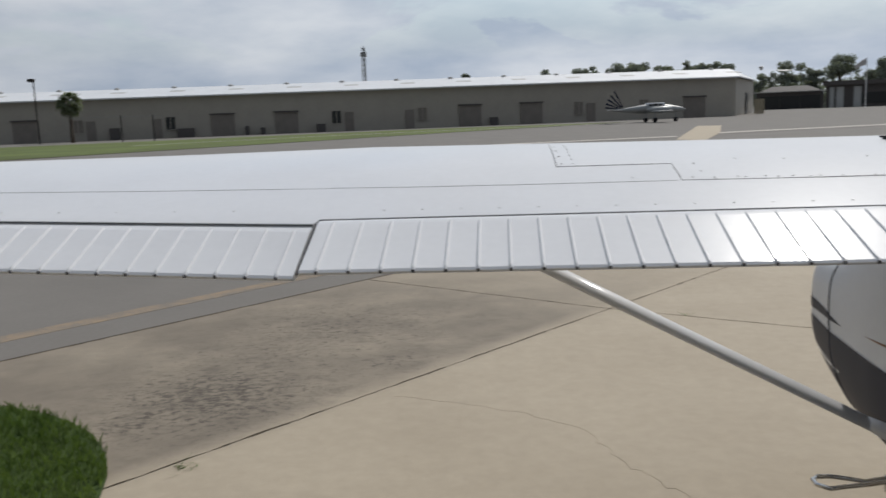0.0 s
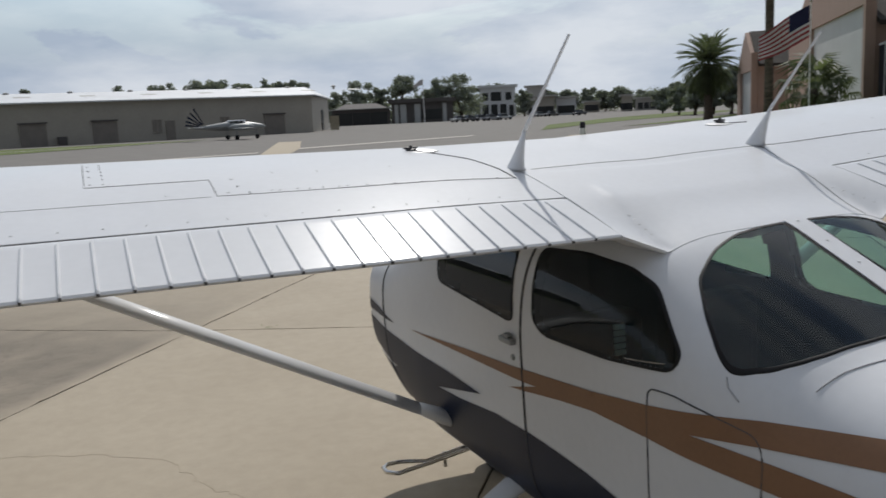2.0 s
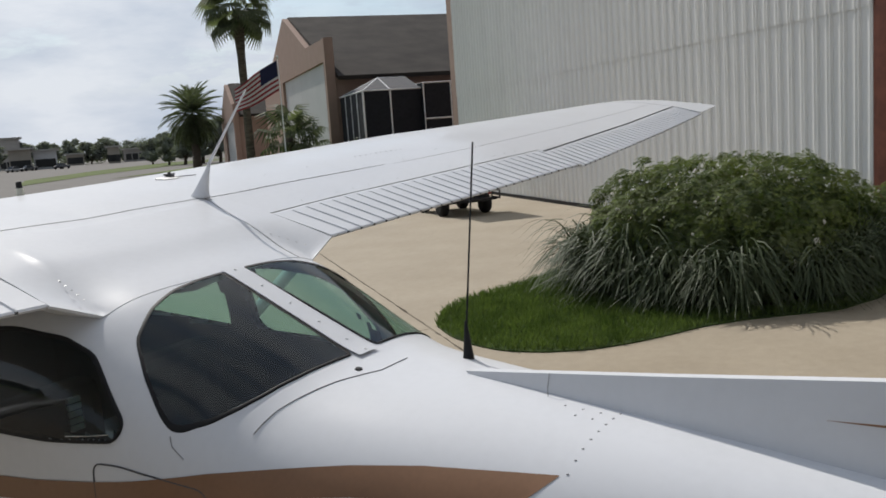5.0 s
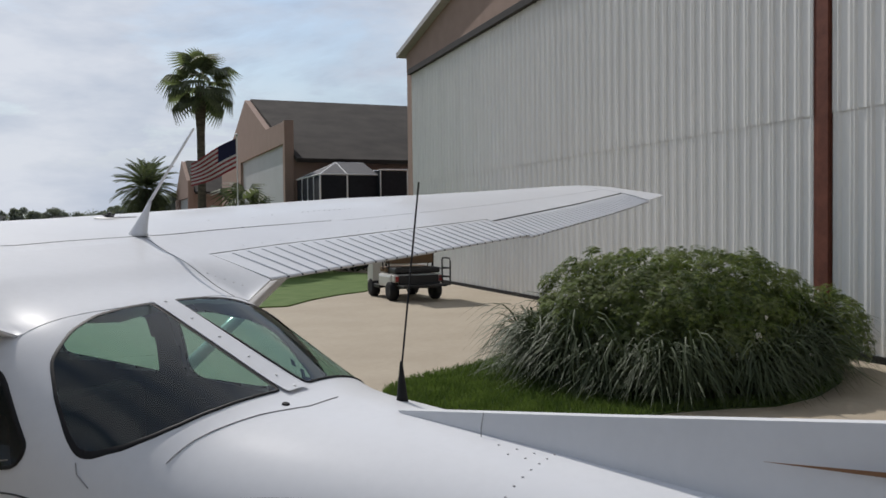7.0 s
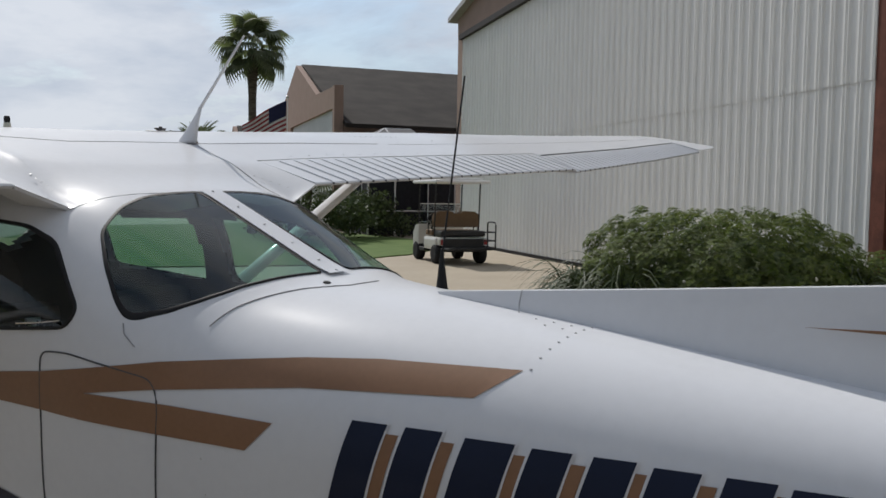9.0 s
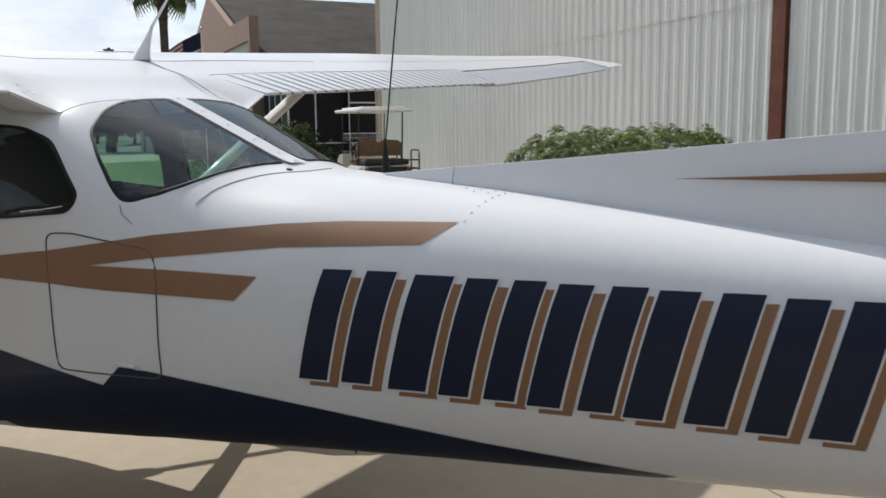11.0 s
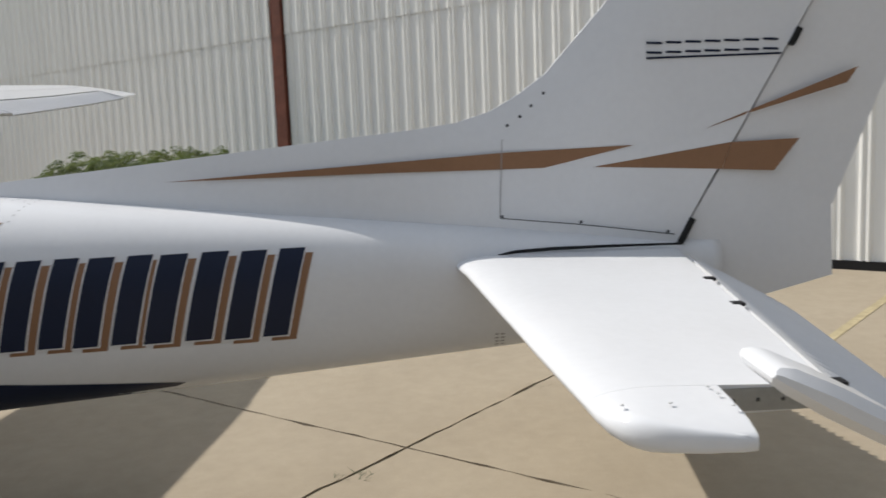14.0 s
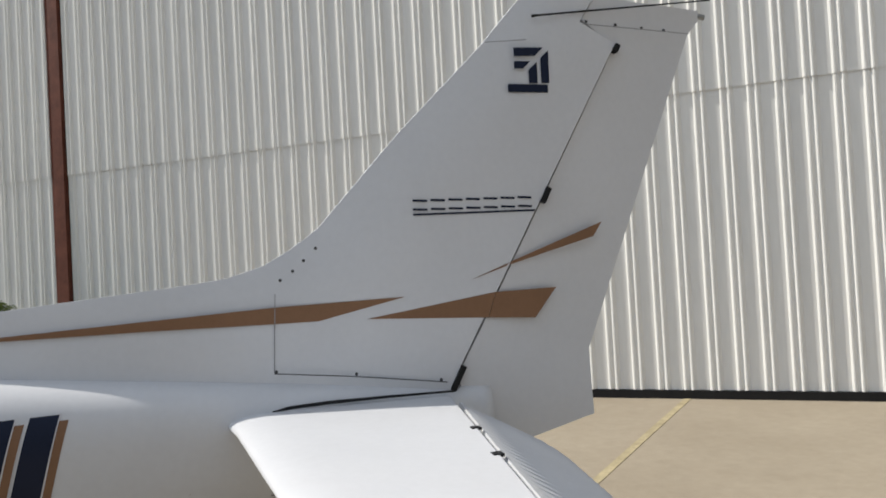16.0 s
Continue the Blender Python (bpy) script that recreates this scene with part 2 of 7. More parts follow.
def ground_material():
    m = bpy.data.materials.new("apron_concrete")
    m.use_nodes = True
    n, l = m.node_tree.nodes, m.node_tree.links
    b = n["Principled BSDF"]
    b.inputs["Roughness"].default_value = 0.85
    tc = n.new("ShaderNodeTexCoord")
    def nz(scale, detail=6, rough=0.6, dist=0.0):
        t = n.new("ShaderNodeTexNoise")
        t.inputs["Scale"].default_value = scale
        t.inputs["Detail"].default_value = detail
        t.inputs["Roughness"].default_value = rough
        t.inputs["Distortion"].default_value = dist
        l.new(tc.outputs["Object"], t.inputs["Vector"])
        return t
    def ramp(src, a, ca, bb, cb):
        r = n.new("ShaderNodeValToRGB")
        r.color_ramp.elements[0].position, r.color_ramp.elements[0].color = a, (*ca, 1)
        r.color_ramp.elements[1].position, r.color_ramp.elements[1].color = bb, (*cb, 1)
        l.new(src, r.inputs[0])
        return r
    def mul(a, bsock):
        x = n.new("ShaderNodeMix")
        x.data_type, x.blend_type = "RGBA", "MULTIPLY"
        x.inputs[0].default_value = 1
        l.new(a, x.inputs[6])
        l.new(bsock, x.inputs[7])
        return x.outputs[2]
    c0 = ramp(nz(0.7).outputs["Fac"], 0.3, (0.342, 0.286, 0.209), 0.7, (0.405, 0.344, 0.257)).outputs[0]
    c1 = ramp(nz(9, 8, 0.7).outputs["Fac"], 0.3, (0.86, 0.86, 0.86), 0.7, (1, 1, 1)).outputs[0]
    c2 = ramp(nz(160, 3, 0.7).outputs["Fac"], 0.3, (0.88, 0.88, 0.88), 0.65, (1, 1, 1)).outputs[0]
    col = mul(mul(c0, c1), c2)
    # the oily slab: greyer as a whole, with streaky dark stains round two spots
    def math_node(op, a, b2):
        x = n.new("ShaderNodeMath")
        x.operation = op
        for k, q in enumerate((a, b2)):
            if isinstance(q, (int, float)):
                x.inputs[k].default_value = q
            else:
                l.new(q, x.inputs[k])
        return x.outputs[0]
    def ring_of(centre, r0, r1):
        vm = n.new("ShaderNodeVectorMath")
        vm.operation = "DISTANCE"
        vm.inputs[1].default_value = centre
        l.new(tc.outputs["Object"], vm.inputs[0])
        mr = n.new("ShaderNodeMapRange")
        mr.inputs[1].default_value, mr.inputs[2].default_value = r0, r1
        mr.inputs[3].default_value, mr.inputs[4].default_value = 1.0, 0.0
        l.new(vm.outputs["Value"], mr.inputs[0])
        return mr.outputs[0]
    dot = n.new("ShaderNodeVectorMath")
    dot.operation = "DOT_PRODUCT"
    dot.inputs[1].default_value = (V.x, V.y, 0)
    l.new(tc.outputs["Object"], dot.inputs[0])
    lim = n.new("ShaderNodeMapRange")
    lim.inputs[1].default_value, lim.inputs[2].default_value = -5.0, -4.7
    lim.inputs[3].default_value, lim.inputs[4].default_value = 1.0, 0.0
    l.new(dot.outputs["Value"], lim.inputs[0])
    mp = n.new("ShaderNodeMapping")
    mp.inputs["Rotation"].default_value = (0, 0, radians(-20))
    mp.inputs["Scale"].default_value = (1.0, 1.4, 1.0)
    l.new(tc.outputs["Object"], mp.inputs["Vector"])
    fine_n = nz(3.6, 14, 0.78, 0.5)
    l.new(mp.outputs[0], fine_n.inputs["Vector"])
    broad = nz(1.1, 5, 0.6)
    streak = ramp(fine_n.outputs["Fac"], 0.50, (0, 0, 0), 0.63, (1, 1, 1)).outputs[0]
    speck = ramp(nz(26, 4, 0.6, 0.2).outputs["Fac"], 0.585, (0, 0, 0), 0.66, (1, 1, 1)).outputs[0]
    haze = ramp(broad.outputs["Fac"], 0.30, (0.5, 0.5, 0.5), 0.62, (1, 1, 1)).outputs[0]
    spots = math_node("MAXIMUM", ring_of((-4.1, 3.9, 0), 0.25, 2.0), math_node("MULTIPLY", ring_of((-3.6, 5.6, 0), 0.3, 2.8), 0.7))
    wide = math_node("MULTIPLY", math_node("MULTIPLY", ring_of((-4.0, 4.8, 0), 2.2, 5.6), haze), 0.95)
    grey = n.new("ShaderNodeMix")
    grey.data_type = "RGBA"
    grey.inputs[7].default_value = (0.145, 0.120, 0.090, 1)
    l.new(math_node("MULTIPLY", wide, lim.outputs[0]), grey.inputs[0])
    l.new(col, grey.inputs[6])
    mx = n.new("ShaderNodeMix")
    mx.data_type = "RGBA"
    mx.inputs[7].default_value = (0.055, 0.043, 0.031, 1)
    marks = math_node("MULTIPLY", math_node("MAXIMUM", math_node("MULTIPLY", streak, 0.75), math_node("MULTIPLY", speck, 0.5)), spots)
    grit = nz(13, 8, 0.75, 0.4)
    l.new(mp.outputs[0], grit.inputs["Vector"])
    for centre, r1, gain in (((-4.22, 3.80, 0), 1.15, 0.17), ((-4.58, 3.24, 0), 0.6, 0.13), ((-3.75, 5.7, 0), 1.5, 0.10), ((-3.0, 4.6, 0), 0.5, 0.10), ((-4.1, 4.8, 0), 1.3, 0.08)):
        near_it = ring_of(centre, 0.05, r1)
        oil = ramp(math_node("ADD", grit.outputs["Fac"], math_node("MULTIPLY", near_it, gain)), 0.585, (0, 0, 0), 0.70, (1, 1, 1)).outputs[0]
        marks = math_node("MAXIMUM", marks, math_node("MULTIPLY", oil, math_node("MINIMUM", math_node("MULTIPLY", near_it, 2.5), 1.0)))
    l.new(math_node("MULTIPLY", math_node("MULTIPLY", marks, lim.outputs[0]), 0.93), mx.inputs[0])
    l.new(grey.outputs[2], mx.inputs[6])
    l.new(mx.outputs[2], b.inputs["Base Color"])
    bp = n.new("ShaderNodeBump")
    bp.inputs["Distance"].default_value = 0.002
    bp.inputs["Strength"].default_value = 0.5
    l.new(nz(120, 4).outputs["Fac"], bp.inputs["Height"])
    l.new(bp.outputs[0], b.inputs["Normal"])
    return m


CONCRETE = ground_material()
ASPHALT = material("weathered_asphalt", (0.175, 0.163, 0.148), 0.9, var=0.10, scale=0.5, fine=30, bump=0.002)
JOINT = material("dark_joint", (0.075, 0.055, 0.036), 0.95, var=0.5, scale=2.5, fine=30, dark=(0.035, 0.028, 0.02))
GRASS = material("lawn_soil", (0.05, 0.085, 0.02), 0.95, var=0.35, scale=1.2, fine=20, dark=(0.03, 0.045, 0.012))
BLADE = material("grass_blade", (0.112, 0.158, 0.05), 0.65, var=0.45, scale=3, fine=25, dark=(0.045, 0.075, 0.02), through=0.35)
FAR_GRASS = material("far_grass", (0.115, 0.15, 0.04), 0.95, var=0.3, scale=0.15, fine=2.5, dark=(0.075, 0.09, 0.03))
YELLOW = material("yellow_line", (0.50, 0.42, 0.26), 0.8, var=0.25, scale=6, fine=60)
ORANGE_LINE = material("faded_orange_line", (0.265, 0.20, 0.135), 0.9, var=0.6, scale=3.5, fine=30, dark=(0.16, 0.148, 0.132))
PALE_LINE = material("pale_line", (0.55, 0.51, 0.46), 0.9, var=0.15)

bm = bmesh.new()
prism(bm, [(-2500, -2500), (2500, -2500), (2500, 2500), (-2500, 2500)], -0.4, -0.012)
tagged(part("ground", bm, ASPHALT), "grey weathered asphalt airfield ground", "ground", kind="structure")

slab_floor = thing("pavement", "sunlit beige concrete apron slabs with dark joints", "pavement", kind="structure")
VS = [-7.98, -4.78, -1.3, 2.19, 40.0]
ASKEW = [(-7.98, 3.95), (-4.78, 4.23), (-1.3, 4.85), (2.19, 5.40)]     # the cross joint, by v
G = 0.0085
chip = random.Random(17)
for j in range(len(VS) - 1):
    lo_v, hi_v = VS[j] + G, VS[j + 1] - G
    edges = [(-60.0, -60.0), (-1.485, -1.485)]
    if j < 3:
        edges += [(ASKEW[j][1], ASKEW[j + 1][1]), (9.9, 9.9)]
    edges.append((60.0, 60.0))
    for (a0, a1), (b0, b1) in zip(edges, edges[1:]):
        quad, edge = ((a0 + G, lo_v), (a1 + G, hi_v), (b1 - G, hi_v), (b0 - G, lo_v)), []
        for p, q in zip(quad, quad[1:] + quad[:1]):
            n = max(1, int(math.dist(p, q) / 0.11))
            for i in range(n):
                u, v = (p[0] + (q[0] - p[0]) * i / n, p[1] + (q[1] - p[1]) * i / n)
                if i and not (-5 < u < 12 and -9 < v < 6):
                    continue
                edge.append((u + chip.gauss(0, 0.0045), v + chip.gauss(0, 0.0045)) if i else (u, v))
        bm = bmesh.new()
        prism(bm, [tuple(uv(*q)[:2]) for q in edge][::-1], -0.011, 0.0)
        part("slab", bm, CONCRETE, slab_floor)
bm = bmesh.new()
prism(bm, [tuple(uv(*q)[:2]) for q in ((-60, -8.04), (-60, 40), (60, 40), (60, -8.04))][::-1], -0.0118, -0.006)
part("joint_filler", bm, JOINT, slab_floor)


def strip(name, pts, width, mat, label, z=0.004):
    bm = bmesh.new()
    for p, q in zip(pts, pts[1:]):
        p, q = Vector((*p, 0)), Vector((*q, 0))
        d = (q - p).normalized()
        s = Vector((-d.y, d.x, 0)) * width / 2
        prism(bm, [tuple(k[:2]) for k in (p - s, q - s, q + s, p + s)], z - 0.003, z)
    return tagged(part(name, bm, mat), label, "marking", kind="structure")


strip("yellow_marking", [(1.75, -4.74), (2.25, -5.19), (4.74, -7.35), (6.2, -8.62)], 0.07, YELLOW, "thin worn yellow taxi line on concrete")
strip("orange_marking", [tuple(uv(-3, -8.85)[:2]), tuple(uv(16, -8.85)[:2])], 0.26, ORANGE_LINE, "faded orange line on the grey asphalt", -0.0095)

# ---- white hangar ----
HD = Vector((0.643, 0.766, 0))      # along its doors
HN = Vector((-0.766, 0.643, 0))     # out of its doors
HC = Vector((23.05, 14.2, 0))       # corner of its front
METAL_DOOR = material("white_corrugated_door", (0.78, 0.78, 0.755), 0.5, var=0.05, scale=1.5, fine=20, metal=0.0, stretch=(1, 1, 0.15))
STUCCO = material("peach_stucco", (0.35, 0.252, 0.205), 0.9, var=0.08, scale=2, fine=60, bump=0.003)
RED_STEEL = material("rust_red_steel", (0.16, 0.055, 0.035), 0.6, var=0.25, scale=6)
DARK_TRIM = material("dark_trim", (0.05, 0.045, 0.042), 0.7, var=0.2)
ROOF_GREY = material("roof_sheet", (0.45, 0.44, 0.42), 0.6, var=0.1)
HM = Matrix(((-HD.x, -HN.x, 0, HC.x), (-HD.y, -HN.y, 0, HC.y), (0, 0, 1, 0), (0, 0, 0, 1)))   # x runs from the corner along the doors


def hangar_part(name, bm, mat, parent, label=""):
    """Its y is counted outwards."""
    bmesh.ops.transform(bm, matrix=Matrix.Diagonal((1, -1, 1, 1)), verts=bm.verts)
    bmesh.ops.recalc_face_normals(bm, faces=bm.faces)
    return part(name, bm, mat, parent, label)


hangar = thing("hangar", "large hangar with white corrugated sliding doors and peach gable", "hangar")
WALL_L = 44.0


def ribbed(x0, x1, z0, z1, y, pitch=0.267):
    """Ribbed sheet: each rib has two narrow raised shoulders."""
    bm = bmesh.new()
    xs, k = [], 0
    x = x0
    prof = ((0.0, 0.0), (0.022, 0.0), (0.044, 0.024), (0.058, 0.024), (0.084, 0.004), (0.094, 0.004), (0.118, 0.030), (0.132, 0.030), (0.162, 0.0))
    while x < x1:
        for dx, dy in prof:
            if x + dx < x1:
                xs.append((x + dx, y + dy))
        x += pitch
    xs.append((x1, y))
    a = [bm.verts.new((p, q, z0)) for p, q in xs]
    b = [bm.verts.new((p, q, z1)) for p, q in xs]
    for i in range(len(xs) - 1):
        bm.faces.new((a[i + 1], a[i], b[i], b[i + 1]))
    c = [bm.verts.new((p, y - 0.05, z0)) for p in (x0, x1)] + [bm.verts.new((p, y - 0.05, z1)) for p in (x1, x0)]
    bm.faces.new((c[0], c[1], c[2], c[3]))
    return bm


SEAM_Z = 3.22
COL_X = (Vector((10.76, -0.45, 0)) - HC).dot(-HD)
EDGE = 0.55
for k, (x0, x1) in enumerate(((EDGE, COL_X - 0.03), (COL_X + 0.28, COL_X + 19.0), (COL_X + 19.32, WALL_L))):
    door = hangar_part("door_panel", ribbed(x0, x1, 0.09, SEAM_Z, 0.0), METAL_DOOR, hangar, "white ribbed metal sliding door")
    hangar_part("upper_sheet", ribbed(x0, x1, SEAM_Z - 0.02, 6.88, 0.012), METAL_DOOR, door)
    bm = bmesh.new()
    box(bm, x0, x1, -0.03, 0.035, 0.0, 0.085)
    hangar_part("bottom_seal", bm, RUBBER, door)
for x in (COL_X + 0.125, COL_X + 19.16):
    bm = bmesh.new()
    box(bm, x - 0.15, x + 0.15, -0.04, 0.03, 0.0, 6.88)
    box(bm, x - 0.045, x + 0.145, 0.03, 0.07, 0.0, 6.88, 0.006)
    hangar_part("column", bm, RED_STEEL, hangar, "rust-red steel door column")
bm = bmesh.new()
box(bm, 0.0, EDGE - 0.02, -0.35, 0.02, 0.0, 7.66)
hangar_part("corner_pier", bm, STUCCO, hangar)
bm = bmesh.new()
box(bm, EDGE - 0.02, WALL_L, -0.05, 0.16, 6.88, 7.05)
hangar_part("door_track", bm, DARK_TRIM, hangar)
RIDGE_X = 23.0
SL = 0.16
bm = bmesh.new()
prism(bm, [(0, 7.05), (WALL_L, 7.05), (WALL_L, 7.66 + SL * (2 * RIDGE_X - WALL_L)), (RIDGE_X, 7.66 + SL * RIDGE_X), (0, 7.66)], -0.25, 0.03, Matrix(((1, 0, 0, 0), (0, 0, 1, 0), (0, 1, 0, 0), (0, 0, 0, 1))))
bmesh.ops.recalc_face_normals(bm, faces=bm.faces)
hangar_part("gable_wall", bm, STUCCO, hangar)
for s in (0, 1):
    bm = bmesh.new()
    xa, xb = (-0.35, RIDGE_X) if s == 0 else (RIDGE_X, WALL_L + 0.35)
    za, zb = 7.66 + SL * (xa if s == 0 else RIDGE_X), 7.66 + SL * (RIDGE_X if s == 0 else 2 * RIDGE_X - xb)
    vs = [bm.verts.new(p) for p in ((xa, 0.3, za), (xb, 0.3, zb), (xb, -30, zb), (xa, -30, za), (xa, 0.3, za + 0.16), (xb, 0.3, zb + 0.16), (xb, -30, zb + 0.16), (xa, -30, za + 0.16))]
    for q in ((3, 2, 1, 0), (4, 5, 6, 7), (0, 1, 5, 4), (1, 2, 6, 5), (2, 3, 7, 6), (3, 0, 4, 7)):
        bm.faces.new([vs[i] for i in q])
    hangar_part("roof", bm, ROOF_GREY, hangar)
bm = bmesh.new()
box(bm, 0.0, 0.3, -30, -0.36, 0, 7.64)
hangar_part("side_wall", bm, STUCCO, hangar)
bm = bmesh.new()
box(bm, WALL_L - 0.3, WALL_L, -30, -0.36, 0, 7.64)
box(bm, 0, WALL_L, -30.3, -30, 0, 7.64)
hangar_part("back_wall", bm, STUCCO, hangar)
hangar.matrix_world = HM

# ---- aeroplane ----
plane = thing("airplane", "parked white high-wing light airplane with copper and navy stripes", "airplane")
T_TOP = [(-3.72, 1.05), (-2.9, 1.13), (-2.1, 1.205), (-1.3, 1.288), (-0.9, 1.322), (-0.6, 1.345), (-0.53, 1.36), (-0.3, 1.46), (-0.04, 1.57), (0.1, 1.60), (0.3, 1.62), (1.3, 1.62), (1.5, 1.59), (1.75, 1.46), (2.0, 1.33), (2.8, 1.22)]
T_BOT = [(-3.72, 0.79), (-3, 0.69), (-2, 0.61), (-0.5, 0.51), (0.3, 0.47), (1.5, 0.44), (2.2, 0.50), (2.8, 0.64)]
T_WID = [(-3.72, 0.07), (-2.2, 0.225), (-0.9, 0.43), (-0.25, 0.555), (0.55, 0.61), (1.5, 0.615), (2.0, 0.59), (2.4, 0.545), (2.6, 0.44)]
T_MID = [(-3.72, 0.93), (-2.2, 0.95), (-0.5, 0.98), (0.5, 1.0), (2, 0.95)]
T_POW = [(-1.2, 2.45), (-0.7, 2.6), (-0.3, 3.2), (0, 4.0), (1.6, 4.0), (2.4, 3.4)]
T_LOW = [(-1.2, 2.6), (-0.3, 3.0), (0.4, 4.2), (1.7, 4.2), (2.4, 3.0)]


def hull(y):
    def f(t):
        return sum(fair(t, y + d) for d in (-0.05, -0.025, 0, 0.025, 0.05)) / 5
    return f(T_TOP), f(T_BOT), f(T_WID), f(T_MID), f(T_POW), fair(T_LOW, y)


def hull_x(y, z):
    """Half the fuselage's width at a station and height."""
    zt, zb, w, zm, pu, pl = hull(y)
    s, p = ((z - zm) / (zt - zm), pu) if z > zm else ((zm - z) / (zm - zb), pl)
    return w * max(1e-4, 1 - min(1, s) ** p) ** (1 / p)


def hull_z(x, y):
    """Height of the fuselage's upper skin."""
    zt, zb, w, zm, pu, pl = hull(y)
    return zm + (zt - zm) * max(1e-4, 1 - min(1, abs(x) / w) ** pu) ** (1 / pu)


def inside(p, poly):
    x, y = p
    hit = False
    for (x0, y0), (x1, y1) in zip(poly, poly[1:] + poly[:1]):
        if (y0 > y) != (y1 > y) and x < (x1 - x0) * (y - y0) / (y1 - y0) + x0:
            hit = not hit
    return hit


def rounded(poly, r=0.02, n=4):
    """The outline with its corners rounded."""
    out = []
    k = len(poly)
    for i in range(k):
        p, c, q = Vector(poly[i - 1]), Vector(poly[i]), Vector(poly[(i + 1) % k])
        a, b = (p - c), (q - c)
        d = min(r, a.length / 2, b.length / 2)
        s, e = c + a.normalized() * d, c + b.normalized() * d
        for j in range(n + 1):
            t = j / n
            out.append(tuple(s * (1 - t) ** 2 + c * 2 * t * (1 - t) + e * t * t))
    return out


# outlines seen from the side: distance along the plane and height
WIN_FRONT = rounded([(1.26, 1.50), (0.60, 1.50), (0.565, 1.235), (1.22, 1.275)], 0.05)
WIN_REAR = rounded([(0.47, 1.50), (0.445, 1.27), (0.38, 1.232), (0.06, 1.232), (-0.195, 1.254), (-0.220, 1.30), (-0.12, 1.408), (-0.07, 1.456), (0.04, 1.492), (0.25, 1.51)], 0.035)
# rear windows seen from above
WIN_AFT = rounded([(-0.482, -0.30), (-0.455, -0.225), (-0.409, -0.145), (-0.31, -0.091), (-0.204, -0.056), (-0.097, -0.041), (-0.006, -0.036), (-0.018, -0.538), (-0.115, -0.531), (-0.22, -0.52), (-0.319, -0.499), (-0.38, -0.472), (-0.431, -0.434), (-0.474, -0.375), (-0.486, -0.341)], 0.02)
MID = 0.034
WIN_AFT_R = [(2 * MID - x, y) for x, y in WIN_AFT]
SCREEN = [(-0.50, 1.40), (0.50, 1.40), (0.50, 1.92), (-0.50, 1.92)]


RIGHT = [[(y + 0.05, z - 0.04) for y, z in o] for o in (WIN_FRONT, WIN_REAR)]


def offset(poly, d):
    """The outline moved outwards by d (inwards where negative)."""
    n = len(poly)
    area = sum(p[0] * q[1] - q[0] * p[1] for p, q in zip(poly, poly[1:] + poly[:1]))
    s = 1 if area > 0 else -1
    out = []
    for i in range(n):
        a, b = poly[i - 1], poly[(i + 1) % n]
        t = Vector((b[0] - a[0], b[1] - a[1]))
        if t.length < 1e-6:
            out.append(poly[i])
            continue
        t.normalize()
        out.append((poly[i][0] + s * t.y * d, poly[i][1] - s * t.x * d))
    return out


HOLES_L = [offset(o, -0.004) for o in (WIN_FRONT, WIN_REAR)]
HOLES_R = [offset(o, -0.004) for o in RIGHT]
HOLES_AFT = [offset(o, -0.004) for o in (WIN_AFT, WIN_AFT_R)]


def in_window(c):
    if c.z > 1.15 and -0.25 < c.y < 1.4 and abs(c.x) > 0.44 and any(inside((c.y, c.z), o) for o in (HOLES_L if c.x < 0 else HOLES_R)):
        return True
    return c.z > 1.2 and (any(inside((c.x, c.y), o) for o in HOLES_AFT) or (inside((c.x, c.y), SCREEN) and c.z > 1.26))


BELLY = [(-1.75, 0.60), (-1.315, 0.688), (-0.97, 0.732), (-0.43, 0.805), (-0.34, 0.81), (-0.27, 0.75), (3.2, 0.74)]


def ring(y, n=300, inset=0.0):
    """A cross-section with evenly spaced points."""
    zt, zb, w, zm, pu, pl = hull(y)
    a = np.linspace(0, 2 * math.pi, 2401)
    s, c = np.sin(a), np.cos(a)
    p = np.where(s > 0, pu, pl)
    h = np.where(s > 0, zt - zm, zm - zb) - inset
    x = (w - inset) * np.sign(c) * np.abs(c) ** (2 / p)
    z = zm + h * np.sign(s) * np.abs(s) ** (2 / p)
    d = np.concatenate(([0], np.cumsum(np.hypot(np.diff(x), np.diff(z)))))
    q = (np.arange(n) + 0.5) / n * d[-1]
    return [(float(u), y, float(v)) for u, v in zip(np.interp(q, d, x), np.interp(q, d, z))]


def stations(a, b, fine):
    out, y = [], a
    while y < b:
        out.append(y)
        y += (0.01 if -0.62 < y < 1.42 else 0.04) if fine else 0.02
    return out + [b]


def shell(inset, y0, y1, mats, paint):
    bm = bmesh.new()
    loft(bm, [ring(y, 380 if paint else 140, inset) for y in stations(y0, y1, paint)])
    gone = []
    for f in bm.faces:
        c = f.calc_center_median()
        if in_window(c) or (not paint and c.y < 0.32 and c.z > 1.235 and abs(c.x) < 0.505):
            gone.append(f)
        elif paint and c.z < fair(BELLY, c.y) - 0.02 and c.y > -1.7 and not (c.y > 0.25 and c.z < 0.56):
            f.material_index = 1
    bmesh.ops.delete(bm, geom=gone, context="FACES")
    return bm


fuselage = part("fuselage", shell(0.0, -3.72, 2.6, None, True), [WHITE, NAVY], plane, "white painted fuselage with navy belly", smooth=True)
bm = shell(0.03, -0.75, 1.95, None, False)
bmesh.ops.reverse_faces(bm, faces=bm.faces)
part("cabin_liner", bm, LINER, plane, "dark grey cabin lining", smooth=True)


